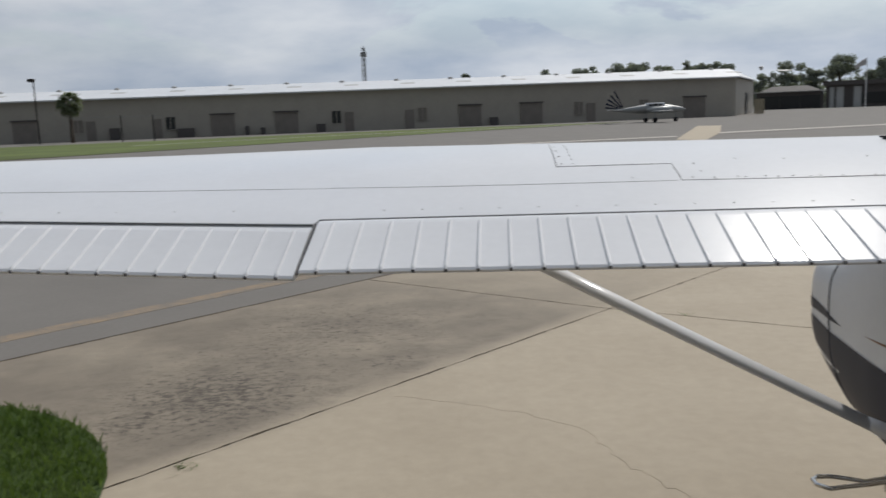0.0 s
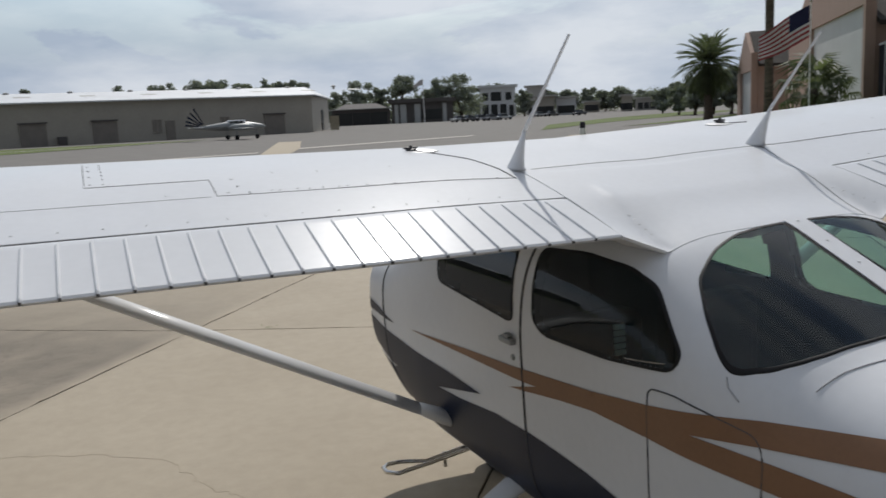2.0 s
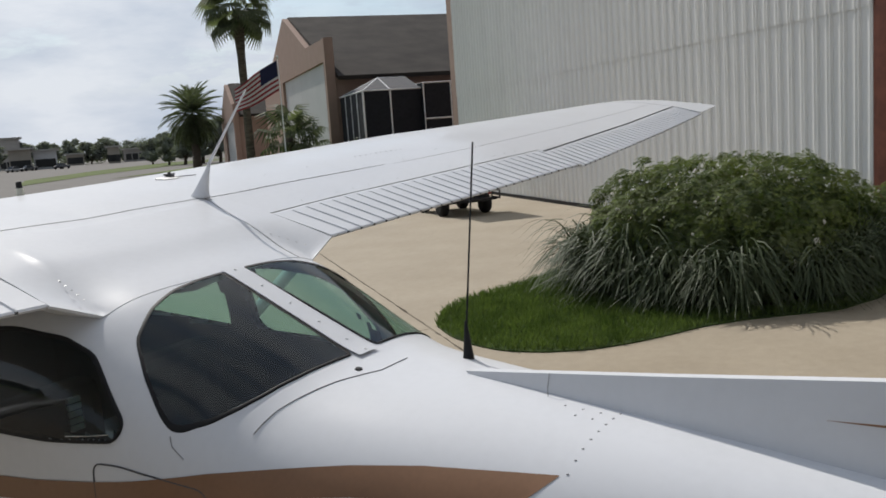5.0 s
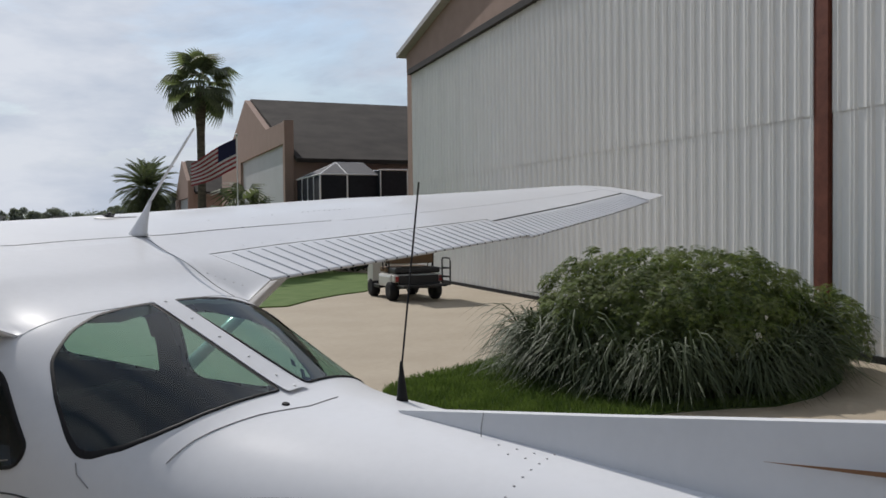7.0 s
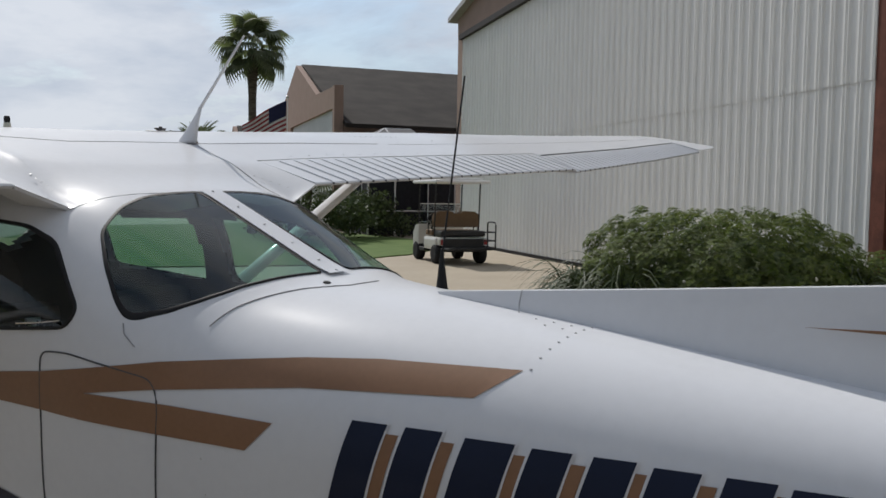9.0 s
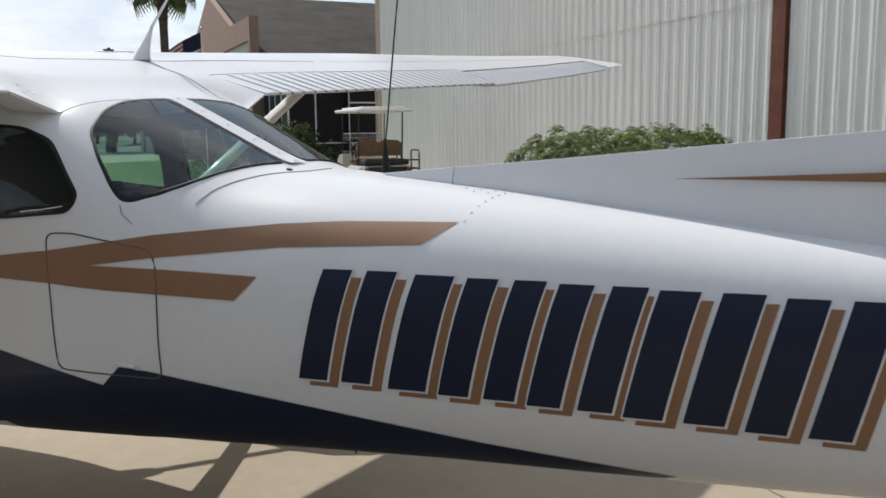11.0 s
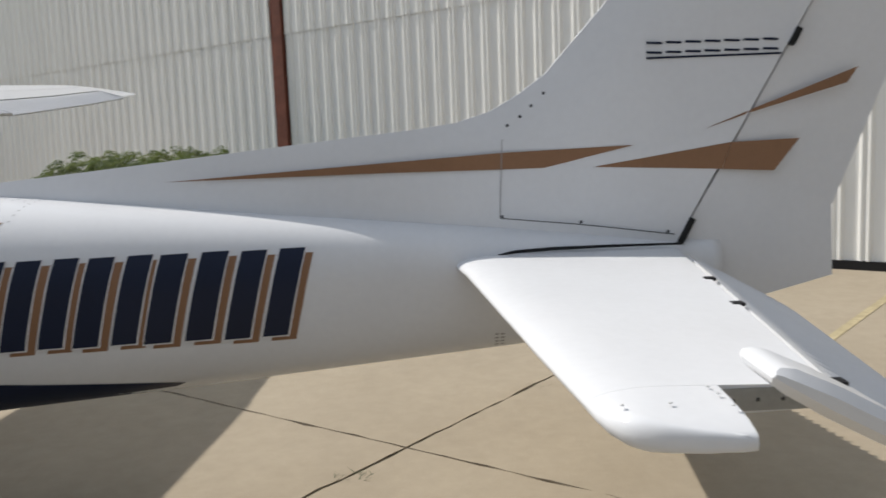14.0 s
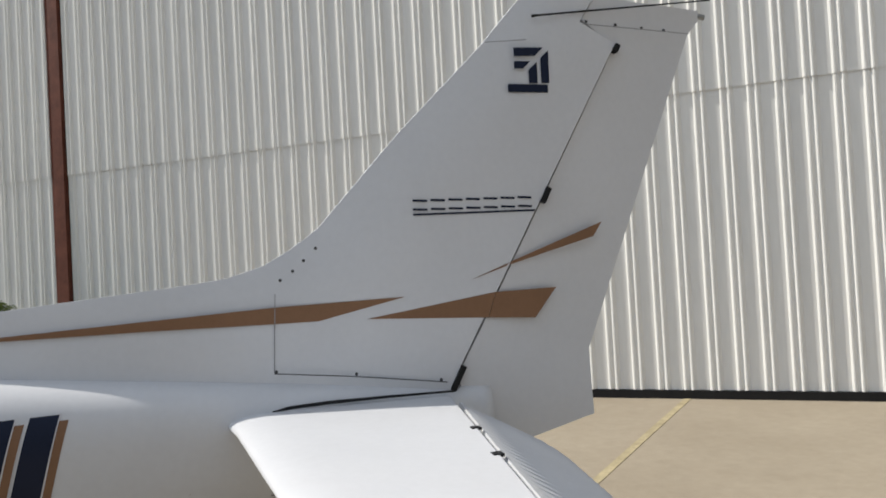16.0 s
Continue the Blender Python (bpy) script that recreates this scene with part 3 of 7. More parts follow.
def cut(bm, axis, lo, hi, step):
    v = lo + step
    while v < hi:
        co, no = [0, 0, 0], [0, 0, 0]
        co[axis], no[axis] = v, 1
        bmesh.ops.bisect_plane(bm, geom=bm.verts[:] + bm.edges[:] + bm.faces[:], plane_co=co, plane_no=no)
        v += step


def side_patch(poly, side=-1, lift=0.003, step=0.03):
    """A thin sheet that lies on the fuselage's side, inside an outline of (y, z)."""
    bm = bmesh.new()
    bm.faces.new([bm.verts.new((0, y, z)) for y, z in poly])
    ys, zs = [p[0] for p in poly], [p[1] for p in poly]
    cut(bm, 1, min(ys), max(ys), step)
    cut(bm, 2, min(zs), max(zs), step * 0.6)
    bmesh.ops.triangulate(bm, faces=[f for f in bm.faces if len(f.verts) > 4])
    for v in bm.verts:
        v.co.x = side * (hull_x(v.co.y, v.co.z) + lift)
    bmesh.ops.recalc_face_normals(bm, faces=bm.faces)
    if sum(f.normal.x for f in bm.faces) * side < 0:
        bmesh.ops.reverse_faces(bm, faces=bm.faces)
    return bm


def top_patch(poly, lift=0.003, step=0.03):
    bm = bmesh.new()
    bm.faces.new([bm.verts.new((x, y, 0)) for x, y in poly])
    xs, ys = [p[0] for p in poly], [p[1] for p in poly]
    cut(bm, 0, min(xs), max(xs), step)
    cut(bm, 1, min(ys), max(ys), step)
    bmesh.ops.triangulate(bm, faces=[f for f in bm.faces if len(f.verts) > 4])
    for v in bm.verts:
        v.co.z = hull_z(v.co.x, v.co.y) + lift
    bmesh.ops.recalc_face_normals(bm, faces=bm.faces)
    if sum(f.normal.z for f in bm.faces) < 0:
        bmesh.ops.reverse_faces(bm, faces=bm.faces)
    return bm


def dense(poly, step=0.02, closed=True):
    out = []
    pairs = list(zip(poly, poly[1:] + (poly[:1] if closed else [])))
    for p, q in pairs:
        k = max(1, int(math.dist(p, q) / step))
        out += [tuple(p[i] + (q[i] - p[i]) * j / k for i in range(len(p))) for j in range(k)]
    return out if closed else out + [poly[-1]]


def bead(pts, r, flat=1.0, closed=True, sides=6):
    bm = bmesh.new()
    tube(bm, pts + ([pts[0]] if closed else []), r, sides, flat, cap=not closed)
    return bm


def side_line(poly, side=-1, r=0.003, closed=False):
    return bead([(side * (hull_x(y, z) + 0.001), y, z) for y, z in dense(poly, 0.012, closed)], r, closed=closed)


def top_line(poly, r=0.003, closed=False):
    return bead([(x, y, hull_z(x, y) + 0.001) for x, y in dense(poly, 0.012, closed)], r, closed=closed)


def ribbon(outline, on, lift=0.0035, a=-0.0075, b=0.0012):
    """A flat rubber band along an outline, laid on the skin."""
    bm = bmesh.new()
    line = dense(outline, 0.012)
    inn, outr = offset(line, a), offset(line, b)
    n = len(line)
    rows = [[bm.verts.new(on(p, h)) for p in pts] for pts, h in ((inn, lift - 0.001), (line, lift + 0.0015), (outr, lift), (outr, -0.004))]
    for r, q in zip(rows, rows[1:]):
        for k in range(n):
            bm.faces.new((r[k], r[(k + 1) % n], q[(k + 1) % n], q[k]))
    return bm


for side in (-1, 1):
    for outline, nm in ((WIN_FRONT if side < 0 else RIGHT[0], "door_window"), (WIN_REAR if side < 0 else RIGHT[1], "side_window")):
        pane = part(nm, side_patch(outline, side, 0.002, 0.05), PERSPEX_DARK if side < 0 else PERSPEX, plane, "dark tinted perspex side window", smooth=True)
        part("gasket", ribbon(outline, lambda p, h: (side * (hull_x(p[0], p[1]) + h), p[0], p[1])), RUBBER, pane, smooth=True)
        pane.visible_shadow = False
for outline in (WIN_AFT, WIN_AFT_R):
    pane = part("rear_window", top_patch(outline, 0.002, 0.04), PERSPEX, plane, "green-tinted curved perspex rear window", smooth=True)
    part("gasket", ribbon(outline, lambda p, h: (p[0], p[1], hull_z(p[0], p[1]) + h)), RUBBER, pane, smooth=True)
    pane.visible_shadow = False
pane = part("windscreen", top_patch(rounded(SCREEN, 0.1), 0.002, 0.05), PERSPEX, plane, "tinted windscreen", smooth=True)
pane.visible_shadow = False
strip_bar = part("window_divider", top_patch([(-0.004, -0.02), (0.072, -0.02), (0.062, -0.56), (-0.016, -0.56)], 0.008, 0.03), WHITE, plane, "white divider bar between the rear windows")
for y in (-0.05, -0.16, -0.27, -0.38, -0.48, -0.545):
    x = 0.03 + 0.02 * (y + 0.3)
    bm = bmesh.new()
    lathe(bm, [(0.001, 0.0), (0.0045, 0.0), (0.0035, 0.002), (0.001, 0.0025)], 10, Matrix.Translation((x, y, hull_z(x, y) + 0.008)))
    part("screw", bm, RIVET, strip_bar)

# paint stripes
STRIPE = [(1.582, 0.992), (0.993, 1.048), (0.434, 1.095), (0.129, 1.118), (-0.116, 1.147), (-0.46, 1.198), (-0.80, 1.228), (-0.97, 1.236), (-1.265, 1.237), (-1.195, 1.187), (-0.82, 1.172), (-0.467, 1.138), (-0.27, 1.112), (-0.5, 1.108), (-0.776, 1.098), (-0.714, 1.034), (-0.364, 1.043), (-0.106, 1.053), (0.137, 1.056), (0.30, 1.04), (0.617, 0.999), (0.44, 1.047), (0.75, 1.032), (1.14, 1.014)]
BLUE_LOW = [(1.9, 0.74), (1.9, 0.83), (1.566, 0.87), (1.281, 0.845), (1.281, 0.809), (1.061, 0.823), (0.735, 0.862), (0.498, 0.869), (0.33, 0.858), (0.172, 0.843), (-0.267, 0.765), (-0.335, 0.826), (-0.422, 0.82), (-0.97, 0.745), (-1.315, 0.70), (-1.80, 0.65), (-1.76, 0.632), (-1.6, 0.618), (-1.315, 0.622), (-0.97, 0.64), (-0.3, 0.68), (0.75, 0.70), (1.9, 0.68)]
BLUE_UP = [(2.57, 0.90), (2.15, 0.895), (1.674, 0.900), (1.173, 0.906), (0.859, 0.900), (1.281, 0.809), (1.281, 0.80), (1.9, 0.74), (2.57, 0.76)]
FLASH = [(2.57, 0.99), (2.135, 0.985), (1.85, 0.960), (2.135, 0.945), (2.57, 0.925)]
for side in (-1, 1):
    part("copper_stripe", side_patch(STRIPE, side, 0.0025), COPPER, plane, "copper brown paint stripe", smooth=True)
    part("navy_stripe", side_patch(BLUE_LOW, side, 0.0022), NAVY, plane, "navy blue paint stripe", smooth=True)
    part("navy_flash", side_patch(BLUE_UP, side, 0.0026), NAVY, plane, "navy blue paint flash", smooth=True)
    part("navy_flash", side_patch(FLASH, side, 0.0026), NAVY, plane, "navy blue paint flash", smooth=True)

# marks on the side: plain slanted bars
BARS = [(-0.96, -1.157), (-1.204, -1.303), (-1.335, -1.524), (-1.553, -1.75), (-1.773, -1.99), (-2.03, -2.239)]
for a, b_ in BARS:
    zt, zb = 1.125 + 0.018 * (a + 0.96), 0.838 + 0.026 * (a + 0.96)
    s = 0.073
    wide = a - b_
    strokes = [(a, a - wide * 0.40), (b_ + wide * 0.40, b_)] if wide > 0.12 else [(a, b_)]
    for p, q in strokes:
        quad = lambda dy, dz, g: [(p + dy + g, zt + dz + g), (q + dy - g, zt + dz + g), (q + s + dy - g, zb + dz - g), (p + s + dy + g, zb + dz - g)]
        part("mark_shadow", side_patch(quad(-0.026, -0.018, 0), -1, 0.002), COPPER, plane, "copper drop shadow bar", smooth=True)
        part("mark_edge", side_patch(quad(0, 0, 0.005), -1, 0.0035), WHITE, plane, smooth=True)
        part("mark", side_patch(quad(0, 0, 0), -1, 0.005), NAVY, plane, "slanted navy bar", smooth=True)

# seams of door and hatch, handles, step
part("door_seam", side_line([(0.505, 1.56), (0.52, 1.2), (0.515, 0.9), (0.50, 0.66), (0.48, 0.56)], -1, 0.005), SEAM, plane)
part("door_seam", side_line([(2.0, 1.30), (2.03, 1.15), (2.03, 0.95), (2.01, 0.80), (1.93, 0.66), (1.85, 0.58)], -1, 0.005), SEAM, plane)
part("hatch_seam", side_line(rounded([(-0.112, 0.80), (-0.115, 1.196), (-0.21, 1.199), (-0.46, 1.158), (-0.482, 1.10), (-0.47, 0.80)], 0.03), -1, 0.0022, True), SEAM, plane)
handle = bmesh.new()
box(handle, -0.635, -0.612, 0.545, 0.635, 1.165, 1.185, 0.006)
box(handle, -0.632, -0.612, 0.57, 0.60, 1.185, 1.20, 0.004)
part("door_handle", handle, GREY, plane, "dull metal door handle")
bm = bmesh.new()
lathe(bm, [(0.001, 0), (0.011, 0), (0.011, 0.006), (0.001, 0.007)], 12, Matrix.Translation((-0.608, 0.575, 1.115)) @ pose(0, 0, 0, 0, -90, 0))
part("lock", bm, GREY, plane)
bm = bmesh.new()
tube(bm, [(-0.50, -0.30, 0.80), (-0.53, -0.30, 0.832), (-0.53, -0.395, 0.832), (-0.49, -0.395, 0.80)], 0.006, 8)
part("assist_step", bm, WHITE, plane)

# ---- wings ----
def foil(c):
    """Upper and lower ordinate of the section per chord."""
    t = 0.6 * (0.2969 * math.sqrt(c) - 0.126 * c - 0.3516 * c * c + 0.2843 * c ** 3 - 0.1015 * c ** 4)
    m = (0.02 / 0.16) * (0.8 * c - c * c) if c < 0.4 else (0.02 / 0.36) * (0.2 + 0.8 * c - c * c)
    return m + t, m - t


# half span, trailing edge y and z, leading edge y, slope, hinge y
WST = [(0.0, 0.0, 1.572, 1.63, 0.10, 0.31), (0.54, 0.0, 1.590, 1.63, 0.10, 0.30), (1.2, -0.02, 1.612, 1.63, 0.10, 0.265), (2.51, -0.07, 1.660, 1.60, 0.098, 0.19), (2.52, -0.07, 1.661, 1.60, 0.098, 0.165), (3.9, -0.01, 1.752, 1.44, 0.075, 0.215), (4.95, 0.04, 1.832, 1.30, 0.052, 0.27), (5.25, 0.055, 1.857, 1.24, 0.046, 0.27)]


def swell(x, c):
    """The skin's slight fullness ahead of the hinges."""
    e = fair([(0.54, 0.0), (0.75, 0.006), (1.0, 0.0098), (1.4, 0.0108), (1.8, 0.0125), (2.5, 0.016), (2.53, 0.014), (5.3, 0.010)], x)
    d = fair([(0.0, 0.014), (0.5, 0.02), (1.0, 0.028), (3.2, 0.028), (5.2, 0.018)], x)
    k = max(0.0, min(1.0, (0.66 - c) / 0.4))
    return e * min(1.0, (1 - c) / 0.165) * min(1.0, c / 0.4) - d * k * k * (3 - 2 * k) * min(1.0, c / 0.08)


def wst(x):
    xs = [s[0] for s in WST]
    return [float(np.interp(x, xs, [s[i] for s in WST])) for i in range(1, 6)]


def on_wing(x, y, up=True):
    """Height of the wing's skin."""
    yt, zt, yl, sl, _ = wst(abs(x))
    c = min(1, max(0, (yl - y) / (yl - yt)))
    return zt + sl * (y - yt) + foil(c)[0 if up else 1] * (yl - yt) + (swell(abs(x), c) if up else 0.0)


def wing_ring(x, y_end, shrink=1.0):
    yt, zt, yl, sl, yh = wst(x)
    ch = yl - yt
    c1 = (yl - y_end) / ch
    up, lo = [], []
    n = 22
    for k in range(n + 1):
        c = c1 * (1 - math.cos(math.pi * k / n / 1.0)) / 2 if k < n else c1
        c = min(c, c1)
        u, v = foil(c)
        base = zt + sl * ch * (1 - c)
        mid = (u + v) / 2 * ch
        up.append((yl - c * ch, base + mid + (u * ch - mid) * shrink + swell(x, c)))
        lo.append((yl - c * ch, base + mid + (v * ch - mid) * shrink))
    return [(y if y < 1.2 else 1.2 + (y - 1.2) * 0.6, z) for y, z in up + lo[::-1][:-1]]     # blunt nose


FLAP_IN, FLAP_OUT, AIL_IN, AIL_OUT = 0.54, 2.508, 2.522, 4.98


def wing_main(side):
    bm = bmesh.new()
    xs = [0.0, 0.3, 0.54, 0.9, 1.2, 1.7, 2.2, 2.508, 2.5085, 2.5195, 2.52, 2.7, 3.2, 3.9, 4.5, 4.97]
    rings = [[(side * x, y, z) for y, z in wing_ring(x, wst(x)[4])] for x in xs]
    tips = []
    for k, x in enumerate((4.985, 5.1, 5.2, 5.28, 5.34, 5.38, 5.40)):
        sh = [1, 1, 0.97, 0.85, 0.6, 0.35, 0.1][k]
        f = [1, 1, 0.99, 0.97, 0.93, 0.90, 0.88][k]
        rr = wing_ring(min(x, 5.25), wst(min(x, 5.25))[0], sh)
        tips.append([(side * x, 0.06 + (y - 0.06) * f, z + 0.02 * (1 - sh)) for y, z in rr])
    loft(bm, rings)
    loft(bm, tips)
    bmesh.ops.recalc_face_normals(bm, faces=bm.faces)
    return bm


def control(side, x0, x1, first, pitch, ribs, gap, drop=0.0):
    """Flap or aileron: a thin wedge with pressed ribs."""
    bm = bmesh.new()
    rings = []
    xs = [(x0, 0.0)]
    for i in range(ribs):
        c = first + i * pitch
        xs += [(c - 0.0045, 0.0), (c - 0.0015, 0.0055), (c + 0.0015, 0.0055), (c + 0.0045, 0.0)]
    xs.append((x1, 0.0))
    for x, rib in xs:
        yt, zt, yl, sl, yh = wst(x)
        ya = yh - gap
        up0, lo0 = on_wing(x, ya) - 0.002 - drop * 0.3, on_wing(x, ya, False) - drop * 0.3
        zt2 = zt - drop
        rings.append([(side * x, ya, up0 - 0.006), (side * x, ya - 0.003, up0), (side * x, ya - 0.02, up0 - 0.003), (side * x, ya - 0.035, up0 - 0.007 + rib * 0.7), (side * x, (ya + yt) / 2, (up0 + zt2) / 2 + 0.004 + rib), (side * x, yt + 0.006, zt2 + 0.006 + rib), (side * x, yt - rib * 0.4, zt2 + rib * 0.6), (side * x, yt + 0.006, zt2 - 0.006), (side * x, (ya + yt) / 2, (lo0 + zt2) / 2 - 0.008), (side * x, ya, lo0)])
    loft(bm, rings)
    bmesh.ops.recalc_face_normals(bm, faces=bm.faces)
    return bm


# small dark boxes stand for the shade in the ribs' hollow ends
def rib_end_shades(side, first, pitch, ribs, drop=0.0):
    bm = bmesh.new()
    for i in range(ribs):
        c = first + i * pitch
        yt, zt = wst(c)[0], wst(c)[1] - drop
        box(bm, side * c - 0.0035, side * c + 0.0035, yt - 0.0035, yt + 0.001, zt - 0.003, zt + 0.004)
    return bm


def wing_line(pts, side, r=0.0025):
    """A seam that follows the wing's upper skin."""
    return bead([(side * x, y, on_wing(x, y) + 0.0005) for x, y in dense(pts, 0.04, False)], r, 0.7, closed=False, sides=5)


def soft_step(t):
    t = max(0.0, min(1.0, t))
    return t * t * (3 - 2 * t)


bm = bmesh.new()
crown = []
half = (0.0, 0.08, 0.16, 0.23, 0.29, 0.33, 0.36, 0.38, 0.395, 0.41, 0.425, 0.44, 0.455, 0.475, 0.50, 0.52, 0.54)
for x in [-a for a in half[:0:-1]] + list(half):
    a = abs(x)
    ye = fair([(0.0, -0.034), (0.18, -0.034), (0.26, -0.028), (0.406, -0.021), (0.54, 0.0)], a)
    lip = soft_step((a - 0.394) / 0.02)
    ze = (hull_z(x, ye) + 0.0015) * (1 - lip) + lip * fair([(0.406, 1.532), (0.54, 1.590)], a)
    col = []
    for j in range(29):
        y = 0.604 + (ye - 0.604) * j / 28
        top = on_wing(a, max(y, 0.0)) - 0.004 + 0.006 * soft_step((0.604 - y) / 0.06)
        low = (hull_z(x, y) + 0.0015) * (1 - lip) + lip * (top + ze - on_wing(a, max(ye, 0.0)) - 0.002)
        k = soft_step((0.29 - y) / (0.29 - ye))
        ridge = 0.005 * math.exp(-((a - fair([(-0.021, 0.406), (0.43, 0.375)], y)) / 0.016) ** 2) * soft_step((0.44 - y) / 0.12) * soft_step((y - ye) / 0.05)
        col.append((x, y, top * (1 - k) + low * k + ridge))
    side_in = (0.54 - a) / 0.54
    col += [(x, ye + 0.004, ze - 0.008), (x, ye + 0.14, ze - 0.004 - 0.06 * side_in), (x, 0.4, on_wing(a, 0.4) - 0.012 - 0.10 * side_in)]
    crown.append(col)
loft(bm, crown)
bmesh.ops.recalc_face_normals(bm, faces=bm.faces)
roof = part("cabin_roof", bm, WHITE, plane, "smooth white roof skin between the wings")
roof.data.polygons.foreach_set("use_smooth", [True] * len(roof.data.polygons))
roof.data.set_sharp_from_angle(angle=radians(40))



def crown_z(x, y):
    """Height of the roof skin."""
    xs = [c[0][0] for c in crown]
    i = max(0, min(len(xs) - 2, sum(1 for q in xs if q <= x) - 1))
    def on_col(col):
        j = max(0.0, min(27.999, (y - 0.604) / (col[28][1] - 0.604) * 28))
        k = int(j)
        return col[k][2] + (col[k + 1][2] - col[k][2]) * (j - k)
    f = (x - xs[i]) / (xs[i + 1] - xs[i])
    return on_col(crown[i]) * (1 - f) + on_col(crown[i + 1]) * f


for side, nm in ((-1, "left"), (1, "right")):
    wing = part("wing", wing_main(side), WHITE, plane, "glossy white metal wing", smooth=False)
    w_me = wing.data
    w_me.polygons.foreach_set("use_smooth", [True] * len(w_me.polygons))
    w_me.set_sharp_from_angle(angle=radians(40))
    flap = part("flap", control(side, FLAP_IN + 0.006, FLAP_OUT, 0.630, 0.07352, 26, 0.0035), WHITE, plane, "white flap with pressed ribs")
    tagged(part("rib_end", rib_end_shades(side, 0.630, 0.07352, 26), SEAM, flap), kind="stuff")
    ail = part("aileron", control(side, AIL_IN, AIL_OUT, 2.562, 0.0718, 34, 0.0035, 0.014), WHITE, plane, "white aileron with pressed ribs")
    tagged(part("rib_end", rib_end_shades(side, 2.562, 0.0718, 34, 0.014), SEAM, ail), kind="stuff")
    # dark bars laid in the hinge and end gaps stand for their shade
    for a, b_ in ((FLAP_IN, FLAP_OUT), (AIL_IN, AIL_OUT)):
        bm = bmesh.new()
        tube(bm, [(side * x, wst(x)[4] - 0.004, on_wing(x, wst(x)[4]) - 0.003) for x in [a + (b_ - a) * q / 10 for q in range(11)]], 0.0015, 6)
        part("hinge_gap", bm, SEAM, wing)
    for x in (FLAP_IN + 0.003, FLAP_OUT + 0.007):
        yt, zt, yl, sl, yh = wst(x)
        bm = bmesh.new()
        tube(bm, [(side * x, yh, on_wing(x, yh) - 0.008), (side * x, (yh + yt) / 2, (on_wing(x, yh) + zt) / 2 - 0.006), (side * x, yt + 0.01, zt - 0.004)], 0.0042 if x > 1 else 0.003, 6)
        part("end_gap", bm, SEAM, wing)
    first = [(0.60, 0.506), (0.83, 0.508), (1.14, 0.490), (1.544, 0.473), (1.541, 0.650), (1.881, 0.624), (1.879, 1.14)] if side < 0 else [(0.49, 0.595), (0.654, 0.565), (1.038, 0.528), (1.5, 0.487)]
    for line, r_, m_ in ((first, 0.0012, SEAM), ([(1.56, 0.471), (1.97, 0.445), (2.335, 0.427), (3.07, 0.42), (4.9, 0.43)], 0.0007, SEAM_SOFT), ([(0.73, 1.065), (0.70, 0.98), (0.626, 0.80), (0.60, 0.62), (0.60, 0.50)] if side < 0 else [(0.70, 1.06), (0.80, 0.997)], 0.0025, SEAM), ([(0.0, 0.628), (0.2, 0.624), (0.49, 0.597)], 0.0014, SEAM_SOFT)):
        part("panel_seam", wing_line(line, side, r_), m_, wing)
    # rivet rows: dark grey heads along the panel joints, pale ones elsewhere
    rivets = [(0.66 + 0.088 * k, 0.515 - 0.002 * k) for k in range(10)] + [(1.60 + 0.055 * k, 0.650 - 0.004 * k) for k in range(5)] + [(1.83, 0.66 + 0.07 * k) for k in range(7)] + [(1.865, 0.66 + 0.12 * k) for k in range(4)] + [(1.476, 0.646), (1.474, 0.559), (1.51, 0.50), (1.45, 0.485)] + [(1.16 + 0.075 * k, 0.505) for k in range(4)]
    if side > 0:
        rivets = [(0.66 + 0.044 * k, 0.571 - 0.0042 * k) for k in range(20)] + [(1.55 + 0.037 * k, 0.702 - 0.004 * k) for k in range(10)] + [(2.02, 0.536)]
    faint = [(0.75 + 0.10 * k, 0.325 - 0.0048 * k) for k in range(17)] + [(2.75 + 0.16 * k, 0.25) for k in range(12)] + [(1.677, 0.50), (0.95, 0.72), (1.2, 0.70), (1.34, 0.71)]
    for x, y in rivets + faint:
        bm = bmesh.new()
        lathe(bm, [(0.0005, 0), (0.0032, 0), (0.0025, 0.0014), (0.0005, 0.0019)], 7, Matrix.Translation((side * x, y, on_wing(x, y))))
        part("rivet", bm, RIVET if (x, y) in faint else RIVET_GREY, wing)
    bm = bmesh.new()
    zc = on_wing(0.70, 1.055)
    lean = Matrix.Translation((side * 0.70, 1.055, zc)) @ pose(0, 0, 0, math.degrees(math.atan((on_wing(0.70, 1.10) - on_wing(0.70, 1.01)) / 0.09)), 0, 0)
    lathe(bm, [(0.060, -0.003), (0.060, 0.0012), (0.057, 0.002), (0.054, 0.0008), (0.002, 0.0012)], 28, lean)
    cap = part("fuel_cap", bm, RIVET, wing, "round metal fuel filler cap with a dark tab", smooth=False)
    zt = on_wing(0.732, 1.09)
    bm = bmesh.new()
    lathe(bm, [(0.020, -0.002), (0.020, 0.005), (0.013, 0.008), (0.002, 0.009)], 16, Matrix.Translation((side * 0.732, 1.09, zt)))
    box(bm, side * 0.732 - 0.030, side * 0.732 + 0.026, 1.083, 1.097, zt + 0.006, zt + 0.013, 0.003)
    box(bm, side * 0.732 - 0.006, side * 0.732 + 0.006, 1.084, 1.096, zt + 0.012, zt + 0.020, 0.003)
    part("tab", bm, RIVET_DARK, cap, "black filler tab")
    bm = bmesh.new()
    lo, hi = Vector((side * 0.64, 1.26, 0.696)), Vector((side * 2.43, 1.25, 1.696))
    along = (hi - lo).normalized()
    chord = (Vector((0, 1, 0)) - along * along.y).normalized()
    thick = chord.cross(along) * (1 if chord.cross(along).z > 0 else -1)
